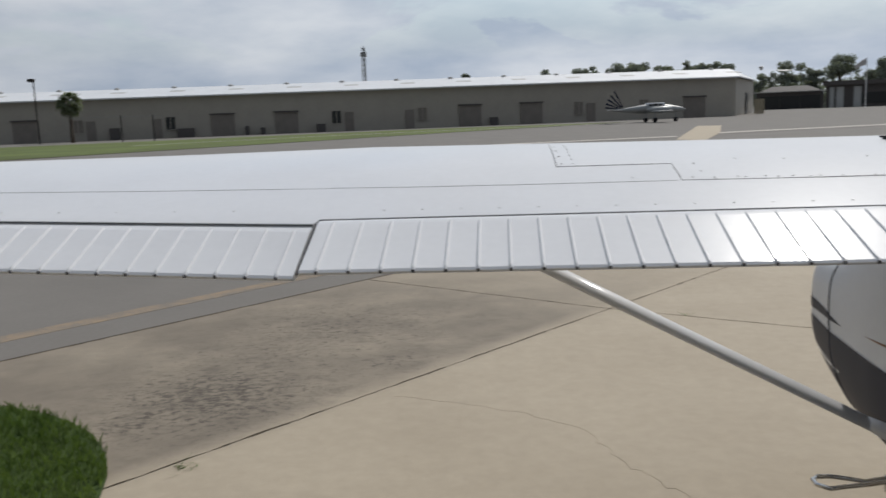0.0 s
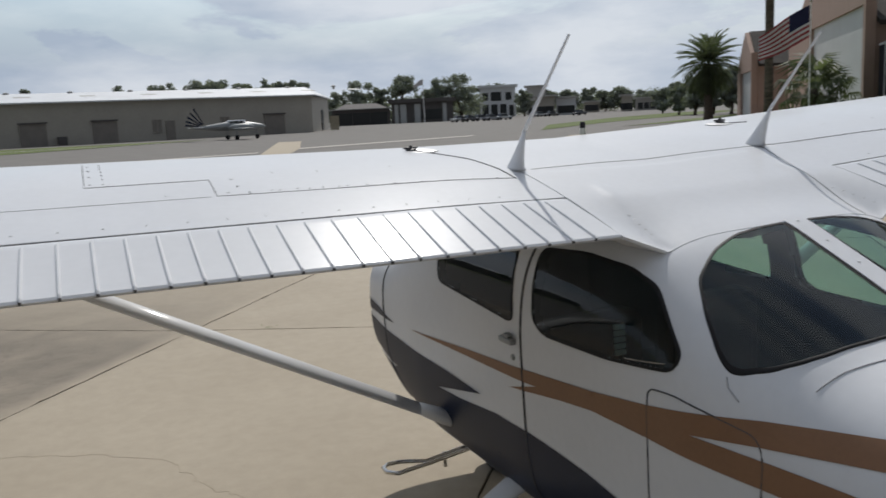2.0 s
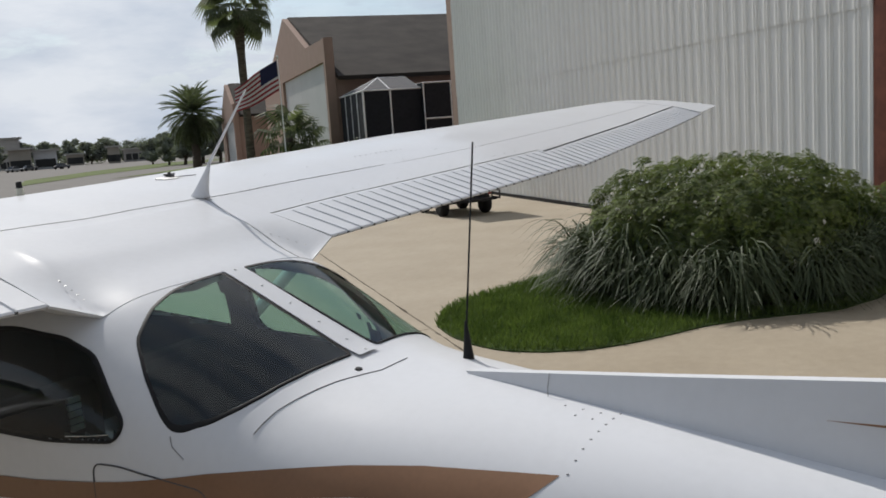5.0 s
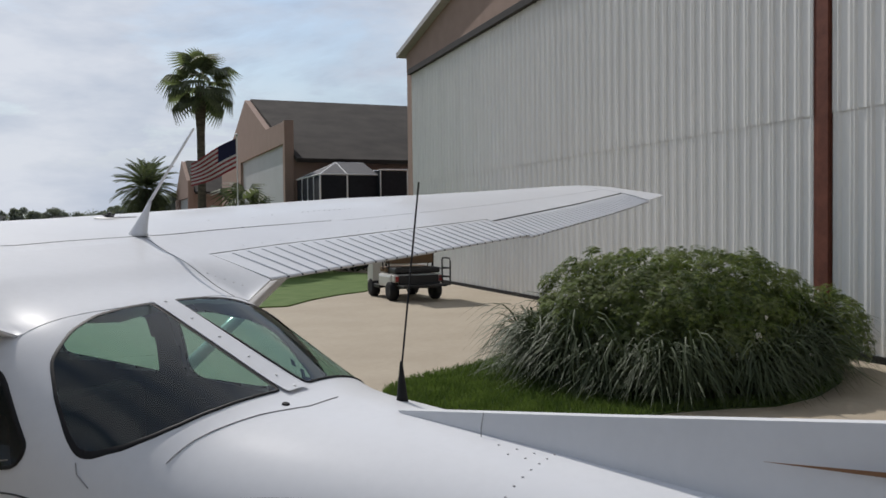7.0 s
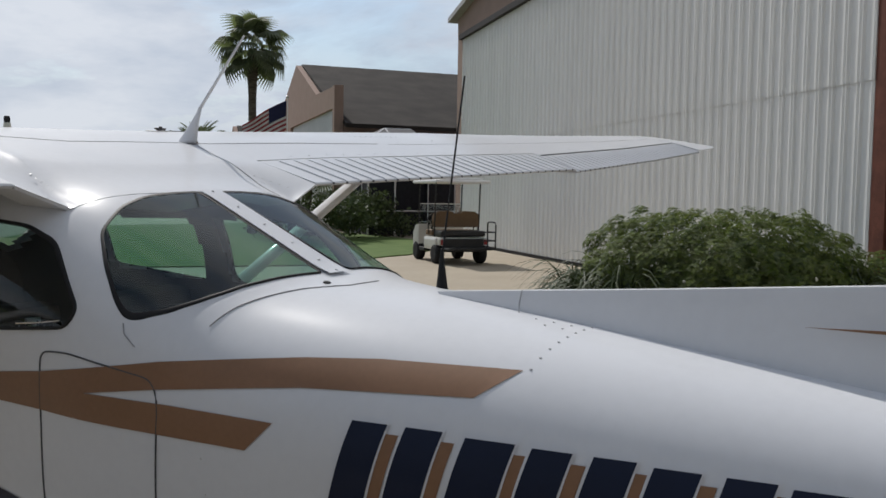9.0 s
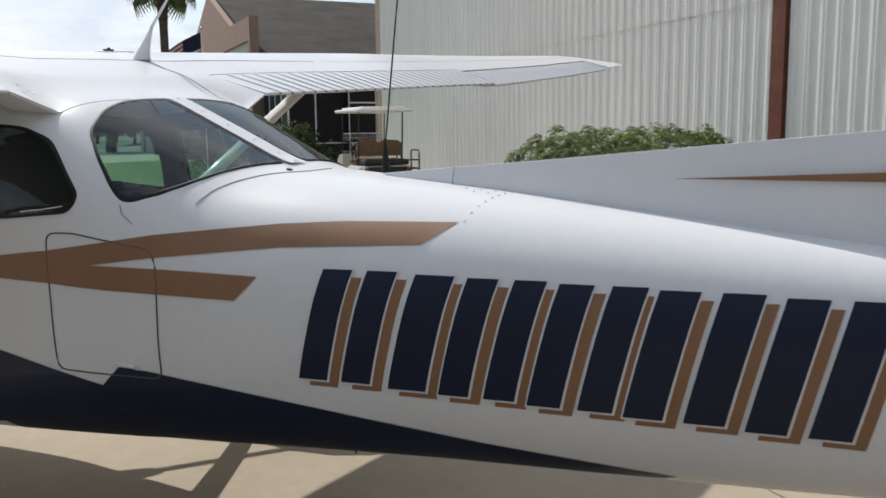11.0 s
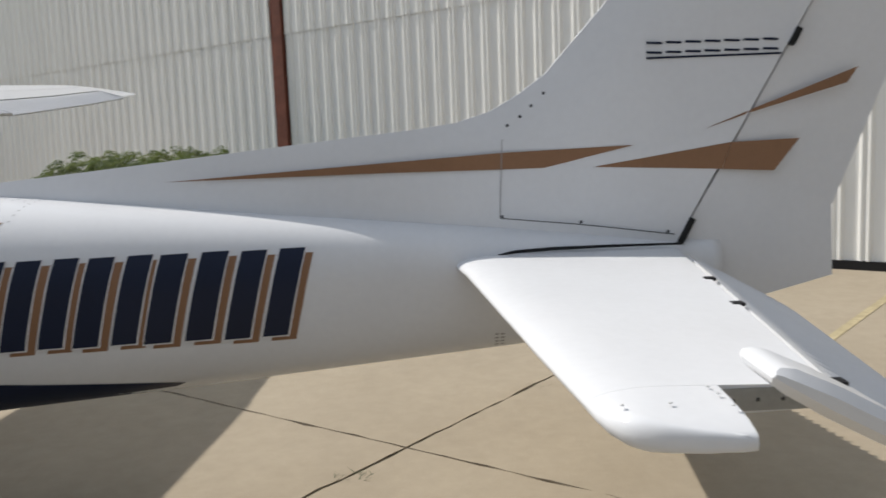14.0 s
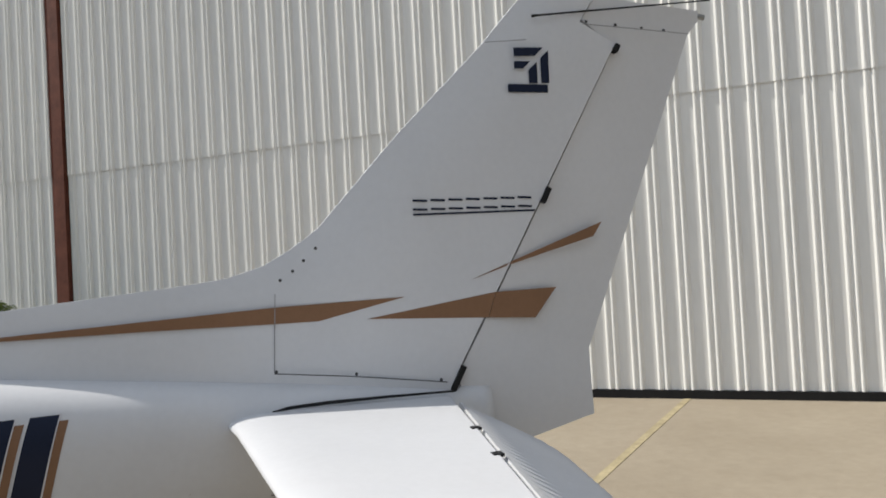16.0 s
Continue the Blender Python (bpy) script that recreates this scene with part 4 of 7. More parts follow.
    chord, thick = chord * 0.94 + thick * 0.34, thick * 0.94 - chord * 0.34   # trailing edge a little low
    loft(bm, [[e + chord * 0.040 * math.cos(q) + thick * 0.017 * math.sin(q) for q in [2 * math.pi * k / 20 for k in range(20)]] for e in (lo, hi)])
    bmesh.ops.recalc_face_normals(bm, faces=bm.faces)
    strut = part("strut", bm, WHITE, plane, "white streamlined wing strut", smooth=True)
    bm = bmesh.new()
    tube(bm, [(side * 0.55, 1.27, 0.64), (side * 0.61, 1.265, 0.68), (side * 0.67, 1.26, 0.713), (side * 0.72, 1.26, 0.741)], [0.05, 0.066, 0.058, 0.046], 16, 0.5)
    part("cuff", bm, WHITE, strut, smooth=True)

part("roof_seam", bead([(x, y, max(crown_z(x, y), on_wing(x, y) if y > 0.5 else 0) + 0.0008) for x, y in dense([(0.49, 0.590), (0.435, 0.44), (0.385, 0.292), (0.377, 0.146), (0.344, -0.02)], 0.03, False)], 0.0018, 0.7, closed=False, sides=5), SEAM_SOFT, roof)
bm = bmesh.new()
lathe(bm, [(0.018, 0), (0.016, 0.004), (0.013, 0.028), (0.011, 0.03), (0.004, 0.031)], 14, Matrix.Translation((0.195, 1.36, on_wing(0.195, 1.36) - 0.003)))
vent = part("roof_vent", bm, SEAT_LIGHT, plane, "small pale roof vent with a black cap", smooth=True)
bm = bmesh.new()
lathe(bm, [(0.012, 0.029), (0.012, 0.050), (0.009, 0.056), (0.003, 0.057)], 12, Matrix.Translation((0.195, 1.36, on_wing(0.195, 1.36) - 0.003)))
part("cap", bm, RUBBER, vent)

# ---- tail ----
def lean_of(y):
    """The dorsal fillet runs a little off the middle as it comes forward."""
    return 0.0216 * max(0.0, y + 3.4)


def blade(outline, edge, depth, thick, thin, name, mat, label, soft=True):
    """A flat surface in the plane's middle; it thickens with the distance from one of its edges."""
    def th(y, z):
        d = 9.0
        p = Vector((y, z))
        for a, b in zip(edge, edge[1:]):
            a, b = Vector(a), Vector(b)
            t = max(0, min(1, (p - a).dot(b - a) / (b - a).length_squared))
            d = min(d, (p - a - (b - a) * t).length)
        k = min(1, d / depth)
        return thin + (thick - thin) * (1 - (1 - k) ** 2 if soft else k)
    both = []
    bm = bmesh.new()
    bm.faces.new([bm.verts.new((0, y, z)) for y, z in outline])
    ys, zs = [p[0] for p in outline], [p[1] for p in outline]
    cut(bm, 1, min(ys), max(ys), 0.06)
    cut(bm, 2, min(zs), max(zs), 0.06)
    bmesh.ops.triangulate(bm, faces=[f for f in bm.faces if len(f.verts) > 4])
    geo = bmesh.ops.duplicate(bm, geom=bm.verts[:] + bm.edges[:] + bm.faces[:])
    new_v = [g for g in geo["geom"] if isinstance(g, bmesh.types.BMVert)]
    new_f = [g for g in geo["geom"] if isinstance(g, bmesh.types.BMFace)]
    new_set = set(new_v)
    for v in bm.verts:
        s = th(v.co.y, v.co.z)
        v.co.x = (s if v in new_set else -s) + lean_of(v.co.y)
    rim = [e for e in bm.edges if e.is_boundary]
    bmesh.ops.bridge_loops(bm, edges=rim)
    bmesh.ops.recalc_face_normals(bm, faces=bm.faces)
    ob = part(name, bm, mat, plane, label)
    ob.data.polygons.foreach_set("use_smooth", [True] * len(ob.data.polygons))
    ob.data.set_sharp_from_angle(angle=radians(50))
    return ob


FIN_LE = [(-0.86, 1.330), (-1.4, 1.375), (-2.135, 1.441), (-2.62, 1.484), (-2.77, 1.502), (-2.90, 1.54), (-3.0, 1.595), (-3.10, 1.666), (-3.25, 1.83), (-3.408, 2.002), (-3.757, 2.345), (-3.89, 2.495), (-3.915, 2.52), (-3.95, 2.532)]
FIN = FIN_LE + [(-4.215, 2.532), (-4.15, 2.43), (-4.295, 2.345), (-3.587, 1.105), (-3.57, 1.03), (-2.9, 1.05), (-2.1, 1.15), (-1.3, 1.24), (-0.95, 1.27)]
fin = blade(FIN, FIN_LE, 0.30, 0.056, 0.012, "fin", WHITE, "tall white swept tail fin with dorsal fillet")
RUD_TE = [(-4.70, 2.50), (-4.71, 2.47), (-4.648, 2.40), (-4.145, 1.152), (-4.155, 0.893), (-3.86, 0.818)]
RUDDER = [(-4.225, 2.532), (-4.16, 2.44), (-4.303, 2.34), (-3.597, 1.10), (-3.615, 0.98)] + RUD_TE[::-1]
rudder = blade(RUDDER, RUD_TE, 0.5, 0.05, 0.006, "rudder", WHITE, "white rudder", False)


def tail_patch(name, poly, mat, label="", lift=0.064, hug=0.0):
    bm = bmesh.new()
    prism(bm, [(p[0], p[1]) for p in poly], 0, 0.002)
    bmesh.ops.transform(bm, matrix=Matrix(((0, 0, -1, -lift), (1, 0, 0, 0), (0, 1, 0, 0), (0, 0, 0, 1))), verts=bm.verts)
    for v in bm.verts:
        v.co.x += lean_of(v.co.y) + hug * max(0.0, v.co.y + 3.4)
    bmesh.ops.recalc_face_normals(bm, faces=bm.faces)
    return part(name, bm, mat, plane, label)


def plate(st, mat, name, label):
    """A lifting surface with a blunt rear edge: stations of x, leading y, trailing y, mid height, half thickness at nose and rear."""
    bm = bmesh.new()
    rings = []
    for x, yl, yt, zm, h0, h1 in st:
        up, lo = [], []
        ch = yl - yt
        for k in range(15):
            c = (k / 14) ** 1.8
            d = c * ch
            n = min(1.0, d / fair([(1.64, 0.15), (1.70, 0.10), (1.745, 0.045), (1.80, 0.03)], abs(x)))
            h = (h0 + (h1 - h0) * c) * math.sqrt(max(0.0, 1 - (1 - n) ** 2)) + 0.0015
            up.append((x, yl - d, zm + h))
            lo.append((x, yl - d, zm - h))
        rings.append(up + lo[::-1])
    loft(bm, rings)
    bmesh.ops.recalc_face_normals(bm, faces=bm.faces)
    ob = part(name, bm, mat, plane, label)
    ob.data.polygons.foreach_set("use_smooth", [True] * len(ob.data.polygons))
    ob.data.set_sharp_from_angle(angle=radians(45))
    return ob


for s in (-1, 1):
    stab = plate([(s * x, yl, yt, 1.008, 0.034, 0.020) for x, yl, yt in ((0.08, -2.74, -3.548), (0.32, -2.777, -3.515), (0.9, -2.833, -3.44), (1.30, -2.872, -3.388), (1.640, -2.908, -3.345))], WHITE, "stabilizer", "white horizontal stabilizer")
    tip = plate([(s * x, y, -3.142 + 0.004 * k / 8, 1.008 - 0.0006 * k, h, h * 0.78) for k, (x, y, h) in enumerate(((1.641, -2.908, 0.034), (1.70, -2.915, 0.032), (1.735, -2.924, 0.030), (1.765, -2.938, 0.028), (1.788, -2.958, 0.026), (1.806, -2.995, 0.022), (1.822, -3.04, 0.018), (1.832, -3.09, 0.014), (1.836, -3.12, 0.006)))], WHITE, "stabilizer_tip", "white raked stabilizer tip with a square rear notch")
    # the ground's reflection on this rib is put into its grey colour
    bm = bmesh.new()
    box(bm, s * 1.6405 - 0.0015, s * 1.6405 + 0.0015, -3.344, -3.143, 0.986, 1.028)
    rib = part("end_rib", bm, GREY, stab, "end rib in the notch, greyed for the ground's reflection")
    for q in range(4):
        bm = bmesh.new()
        lathe(bm, [(0.0005, 0), (0.004, 0), (0.003, 0.002), (0.0005, 0.0025)], 7, Matrix.Translation((s * 1.642, -3.17 - 0.045 * q, 1.006)) @ pose(0, 0, 0, 0, s * 90, 0))
        part("rivet", bm, RIVET_DARK, rib)
    for x, y in ((1.735, -2.950), (1.735, -3.03), (1.66, -3.118), (1.70, -3.122), (1.76, -3.126)):
        bm = bmesh.new()
        lathe(bm, [(0.0005, 0), (0.004, 0), (0.003, 0.0018), (0.0005, 0.0022)], 7, Matrix.Translation((s * x, y, 1.0405 + 0.0)))
        part("rivet", bm, RIVET, tip if x > 1.65 else stab)
    elev = []
    n = 24
    for i in range(n * 6 + 1):
        x = 0.16 + (1.655 - 0.16) * i / (n * 6)
        yh = -3.552 + 0.135 * (x - 0.16) - 0.004
        rib = 0.015 if i % 6 == 3 else 0.0
        yt = yh - fair([(0.16, 0.31), (0.28, 0.352), (1.66, 0.352)], x)
        zt = 1.0 - fair([(0.16, 0.172), (0.28, 0.191), (1.66, 0.191)], x)
        elev.append([(s * x, yh, 1.000), (s * x, yh - 0.006, 1.018), (s * x, yh - 0.022, 1.009 + rib * 0.1), (s * x, (yh + yt) / 2, (1.018 + zt) / 2 + rib), (s * x, yt + 0.01, zt + 0.012 + rib), (s * x, yt - rib * 2.2, zt - rib * 0.5), (s * x, yt + 0.004, zt - 0.006), (s * x, (yh + yt) / 2 + 0.02, (0.98 + zt) / 2 - 0.01), (s * x, yh, 0.982)])
    bm = bmesh.new()
    loft(bm, elev)
    bmesh.ops.recalc_face_normals(bm, faces=bm.faces)
    elevator = part("elevator", bm, WHITE, plane, "drooping white elevator with pressed ribs")
    # the horn balance: a bevelled block ahead of the hinge that tapers to the trailing edge
    rings = []
    for y, zc, h in ((-3.172, 1.104, 0.006), (-3.178, 1.101, 0.014), (-3.20, 1.090, 0.022), (-3.27, 1.052, 0.027), (-3.36, 1.003, 0.027), (-3.48, 0.935, 0.021), (-3.60, 0.868, 0.012), (-3.69, 0.816, 0.004)):
        x0, x1 = 1.667, fair([(-3.69, 1.77), (-3.4, 1.81), (-3.2, 1.82), (-3.172, 1.812)], y)
        b = min(0.014, h * 0.6)
        sec = [(x0, -h + b), (x0 + b, -h), (x1 - b * 1.6, -h), (x1, -h + b * 1.2), (x1, h - b * 1.2), (x1 - b * 1.6, h), (x0 + b, h), (x0, h - b)]
        rings.append([(s * x, y - dz * 0.48, zc + dz * 0.88) for x, dz in sec])
    bm = bmesh.new()
    loft(bm, rings)
    bmesh.ops.recalc_face_normals(bm, faces=bm.faces)
    horn = part("elevator_tip", bm, WHITE, elevator, "white bevelled elevator horn", smooth=True)
    horn.data.set_sharp_from_angle(angle=radians(32))
    bm = bmesh.new()
    box(bm, s * 1.633 - 0.016, s * 1.633 + 0.016, -3.374, -3.344, 1.024, 1.033, 0.001)
    part("elevator_hinge", bm, RUBBER, stab, "black elevator hinge")

# paint and fittings on the fin
tail_patch("copper_stripe", [(-1.73, 1.333), (-2.932, 1.392), (-3.401, 1.402), (-3.082, 1.333), (-2.929, 1.333), (-2.492, 1.336)], COPPER, "copper brown paint stripe", 0.058, 0.0095)
tail_patch("copper_stripe", [(-3.258, 1.33), (-3.752, 1.399), (-3.718, 1.305)], COPPER, "copper brown paint stripe", 0.057)
tail_patch("copper_stripe", [(-3.754, 1.399), (-3.998, 1.404), (-3.907, 1.292), (-3.720, 1.304)], COPPER, "copper brown paint stripe", 0.055)
tail_patch("copper_stripe", [(-3.663, 1.452), (-3.808, 1.506), (-3.800, 1.495)], COPPER, "copper brown paint stripe", 0.057)
tail_patch("copper_stripe", [(-3.82, 1.511), (-4.201, 1.648), (-4.164, 1.593), (-3.812, 1.499)], COPPER, "copper brown paint stripe", 0.055)
INK = NAVY
for k in range(7):
    a = -3.447 - 0.0685 * k
    dz = 0.0
    w = 0.055
    z0, z1 = 1.716 + dz, 1.758 + dz
    # sunlight is put into this near-white slat colour
    for q in ([(a, z1), (a - w, z1 - 0.003), (a - w, z1 - 0.011), (a, z1 - 0.008)], [(a, z0 + 0.009), (a - w, z0 + 0.006), (a - w, z0 - 0.002), (a, z0 + 0.001)]):
        tail_patch("name_bar", q, INK, "", 0.057)
tail_patch("underline", [(-3.447, 1.705), (-3.925, 1.706), (-3.925, 1.699), (-3.447, 1.698)], INK, "thin dark underline", 0.057)
tail_patch("emblem", [(-3.869, 2.324), (-3.989, 2.326), (-3.954, 2.294), (-3.869, 2.291)], INK, "dark emblem shape", 0.057)
tail_patch("emblem", [(-3.869, 2.272), (-3.934, 2.272), (-3.904, 2.244), (-3.869, 2.244)], INK, "dark emblem shape", 0.057)
tail_patch("emblem", [(-4.009, 2.314), (-4.009, 2.189), (-3.977, 2.189), (-3.977, 2.284)], INK, "dark emblem shape", 0.057)
tail_patch("emblem", [(-3.961, 2.269), (-3.961, 2.189), (-3.927, 2.189), (-3.927, 2.239)], INK, "dark emblem shape", 0.057)
tail_patch("emblem_bar", [(-3.840, 2.185), (-4.002, 2.183), (-4.002, 2.152), (-3.840, 2.154)], INK, "dark bar under the emblem", 0.057)
for y, z, h in ((-3.598, 1.105, 0.07), (-3.977, 1.771, 0.045), (-4.30, 2.335, 0.022)):
    bm = bmesh.new()
    box(bm, -0.068, 0.068, y - 0.013, y + 0.009, z - h, z + h * 0.45, 0.004, Matrix.Translation((0, y, z)) @ pose(0, 0, 0, 28, 0, 0) @ Matrix.Translation((0, -y, -z)))
    part("hinge", bm, RUBBER, fin, "black rudder hinge")
for k, (y, z) in enumerate(((-2.955, 1.487), (-3.0, 1.517), (-3.04, 1.553), (-3.085, 1.595))):
    bm = bmesh.new()
    lathe(bm, [(0.001, 0), (0.006, 0), (0.005, 0.004), (0.001, 0.004)], 10, Matrix.Translation((lean_of(y) - 0.053, y, z)) @ pose(0, 0, 0, 0, -90, 0))
    part("screw", bm, RIVET_DARK, fin)
tail_patch("fin_seam", [(-2.933, 1.44), (-2.936, 1.44), (-2.921, 1.161), (-2.918, 1.161)], SEAM_SOFT, "", 0.0565)
bm = bmesh.new()
tube(bm, [(-0.074, -2.918, 1.162), (-0.072, -3.207, 1.128), (-0.066, -3.545, 1.078)], 0.0022, 6)
part("fin_seam", bm, SEAM, fin)
for y, z in ((-2.925, 1.168), (-3.207, 1.137), (-3.52, 1.09), (-3.27, 1.06), (-2.90, 1.02)):
    bm = bmesh.new()
    lathe(bm, [(0.001, 0), (0.006, 0), (0.005, 0.004), (0.001, 0.004)], 10, Matrix.Translation((-0.073, y, z)) @ pose(0, 0, 0, 0, -90, 0))
    part("screw", bm, RIVET_DARK, fin)
tail_patch("cap_seam", [(-3.757, 2.344), (-3.925, 2.357), (-3.925, 2.354), (-3.757, 2.341)], SEAM_SOFT, "", 0.0565)
tail_patch("cap_seam", [(-4.160, 2.424), (-4.628, 2.393), (-4.628, 2.390), (-4.160, 2.421)], SEAM_SOFT, "", 0.052)
for y, z in ((-4.179, 2.432), (-4.307, 2.423), (-4.423, 2.415), (-4.525, 2.409)):
    bm = bmesh.new()
    lathe(bm, [(0.001, 0), (0.006, 0), (0.005, 0.004), (0.001, 0.004)], 10, Matrix.Translation((-0.049 - 0.05 * (y + 4.18), y, z)) @ pose(0, 0, 0, 0, -90, 0))
    part("screw", bm, RIVET_DARK, rudder)
bm = bmesh.new()
tube(bm, [(-0.058, -3.950, 2.446), (-0.060, -3.975, 2.449), (-0.062, -4.723, 2.528)], [0.007, 0.004, 0.003], 6)
part("static_wick", bm, RUBBER, rudder)
bm = bmesh.new()
tube(bm, [(0, -4.70, 2.478), (0, -4.73, 2.474)], 0.012, 10)
part("tail_light", bm, GREY, rudder)
for x, y in ((-0.656, -3.462), (-0.988, -3.419), (0.656, -3.462), (0.988, -3.419)):
    bm = bmesh.new()
    box(bm, x - 0.016, x + 0.016, y - 0.022, y + 0.008, 1.024, 1.0325, 0.001)
    part("elevator_hinge", bm, RUBBER, plane, "black elevator hinge")
# slot where the stabilizer enters the tail
bm = bmesh.new()
tube(bm, [(-0.140, -2.90, 1.040), (-0.130, -2.96, 1.048), (-0.117, -3.1, 1.052), (-0.105, -3.3, 1.051), (-0.093, -3.56, 1.047)], [0.003, 0.006, 0.006, 0.005, 0.004], 8)
part("root_seal", bm, RUBBER, plane, "black rubber root seal", smooth=True)

# ---- antennas ----
for x in (-0.54, 0.49):
    s = 1 if x > 0 else -1
    z0 = on_wing(abs(x), 0.62)
    bm = bmesh.new()
    rings = [[(x + r * 0.42 * math.cos(q), 0.62 - 0.075 * h / 0.12 + r * math.sin(q), z0 - 0.004 + h) for q in [2 * math.pi * i / 14 for i in range(14)]] for r, h in ((0.064, 0.0), (0.050, 0.010), (0.034, 0.045), (0.020, 0.085), (0.009, 0.130))]
    loft(bm, rings)
    ant = part("whip_antenna", bm, WHITE, plane, "white swept whip antenna", smooth=True)
    bm = bmesh.new()
    tube(bm, [(x, 0.545, z0 + 0.12), (-0.465 if x < 0 else 0.552, 0.36, 2.165 if x < 0 else 2.138)], [0.0065, 0.004], 8)
    part("whip", bm, WHITE, ant)
bm = bmesh.new()
lathe(bm, [(0.017, 0), (0.015, 0.01), (0.004, 0.105), (0.003, 0.11)], 14, Matrix.Translation((0.175, -0.785, hull_z(0.175, -0.785) - 0.004)))
ant = part("tail_antenna", bm, RUBBER, plane, "thin black upright antenna on a cone base", smooth=True)
bm = bmesh.new()
tube(bm, [(0.175, -0.785, 1.40), (0.37, -0.73, 1.90)], 0.0028, 6)
part("rod", bm, RUBBER, ant)

# small fittings and joints on the tail cone
for pts in ([(-0.40, -0.535), (-0.332, -0.55), (-0.168, -0.605), (-0.05, -0.66), (0.06, -0.66)],):
    part("deck_seam", top_line(pts, 0.0016), SEAM_SOFT, fuselage)
part("deck_seam", side_line([(-0.345, 1.275), (-0.357, 1.252), (-0.393, 1.226)], -1, 0.0016), SEAM_SOFT, fuselage)
bm = bmesh.new()
lathe(bm, [(0.002, 0), (0.011, 0), (0.009, 0.004), (0.002, 0.005)], 12, Matrix.Translation((-0.08, -0.606, hull_z(-0.08, -0.606))) @ pose(0, 0, 0, 12, 0, 0))
part("drain_plug", bm, RUBBER, fuselage, "black rubber plug")
for x, y in [(-0.24 + 0.034 * k, -1.278 - 0.02 * k / 7) for k in range(8)] + [(-0.061, -1.215), (-0.06, -1.256), (-0.022, -1.217), (-0.022, -1.259), (-0.023, -1.173)]:
    bm = bmesh.new()
    lathe(bm, [(0.0005, 0), (0.0032, 0), (0.0024, 0.0012), (0.0005, 0.0018)], 7, Matrix.Translation((x, y, hull_z(x, y))))
    part("rivet", bm, SEAM_SOFT, fuselage)
for y, z in [(-2.165, 0.86 - 0.02 * k) for k in range(9)] + [(-1.93 - 0.055 * k, 0.806 + 0.0 * k) for k in range(9)] + [(-0.60, 1.00), (-0.61, 0.92), (-2.62, 0.80)]:
    bm = bmesh.new()
    lathe(bm, [(0.0005, 0), (0.003, 0), (0.0024, 0.0012), (0.0005, 0.0018)], 7, Matrix.Translation((-hull_x(y, z), y, z)) @ pose(0, 0, 0, 0, -90, 0))
    part("rivet", bm, RIVET, fuselage)
for a, y, up in [(0.40 + 0.006 * k, 0.20 - 0.035 * k, 0) for k in range(6)]:
    for s in (-1, 1):
        bm = bmesh.new()
        z = fair([(-0.1, 1.535), (0.0, 1.57), (0.42, 1.69)], y) + 0.002
        lathe(bm, [(0.0005, 0), (0.0038, 0), (0.0027, 0.0018), (0.0005, 0.0024)], 7, Matrix.Translation((s * a, y, z)))
        part("rivet", bm, RIVET, roof)
for k in range(4):
    for y in (-2.884, -2.905):
        z = 0.757 - 0.015 * k
        part("mark_bar", side_patch([(y, z), (y - 0.013, z), (y - 0.013, z - 0.007), (y, z - 0.007)], -1, 0.0012), SEAM_SOFT, fuselage)
bm = bmesh.new()
tube(bm, [(-0.05, -0.776, 0.56), (-0.05, -0.785, 0.47)], [0.005, 0.003], 6)
part("belly_antenna", bm, RUBBER, plane)
part("dorsal_seam", bead([(0.030, -1.108, 1.352), (0.010, -1.112, 1.325), (0.002, -1.115, 1.285)], 0.0016, closed=False), SEAM_SOFT, fin)
part("trim_strip", side_line([(-0.172, 1.272), (-0.10, 1.262), (-0.02, 1.254)], -1, 0.002), STEEL, plane, "bright metal strip at the window sill")
# pale slats added on a front seat's back; near-white colour stands for sunlight
for k in range(5):
    bm = bmesh.new()
    z = 1.047 + 0.024 * k
    box(bm, -0.207, -0.160, 0.562, 0.574, z, z + 0.019, 0.002)
    part("pale_slat", bm, SUNLIT_SLAT, plane, "added near-white slat standing in for a sunlit spot in the cabin")

# ---- undercarriage ----
for s in (-1, 1):
    bm = bmesh.new()
    tube(bm, [(s * 0.40, 0.73, 0.60), (s * 0.56, 0.735, 0.57), (s * 0.80, 0.76, 0.42), (s * 1.06, 0.79, 0.24)], [0.075, 0.07, 0.062, 0.055], 14, 0.28)
    leg = part("main_leg", bm, WHITE, plane, "white spring gear leg", smooth=True)
    bm = bmesh.new()
    tube(bm, [(s * 1.12, 0.63 + dy, z) for dy, z in ((0.38, 0.24), (0.36, 0.24), (0.30, 0.245), (0.12, 0.26), (-0.10, 0.27), (-0.32, 0.265), (-0.50, 0.25), (-0.60, 0.24))], [0.01, 0.05, 0.105, 0.145, 0.15, 0.115, 0.055, 0.01], 20)
    part("wheel_fairing", bm, WHITE, plane, "white teardrop wheel fairing", smooth=True)
for x, y in ((-1.12, 0.63), (1.12, 0.63), (0.0, 2.05)):
    bm = bmesh.new()
    lathe(bm, [(0.07, -0.05), (0.15, -0.07), (0.19, -0.045), (0.205, 0.0), (0.19, 0.045), (0.15, 0.07), (0.07, 0.05)], 28, Matrix.Translation((x, y, 0.20)) @ pose(0, 0, 0, 0, 90, 0))
    wheel = part("wheel", bm, TYRE, plane, "black rubber tyre", smooth=True)
    bm = bmesh.new()
    lathe(bm, [(0.02, -0.06), (0.085, -0.055), (0.085, 0.055), (0.02, 0.06)], 20, Matrix.Translation((x, y, 0.20)) @ pose(0, 0, 0, 0, 90, 0))
    part("rim", bm, WHITE, wheel)
bm = bmesh.new()
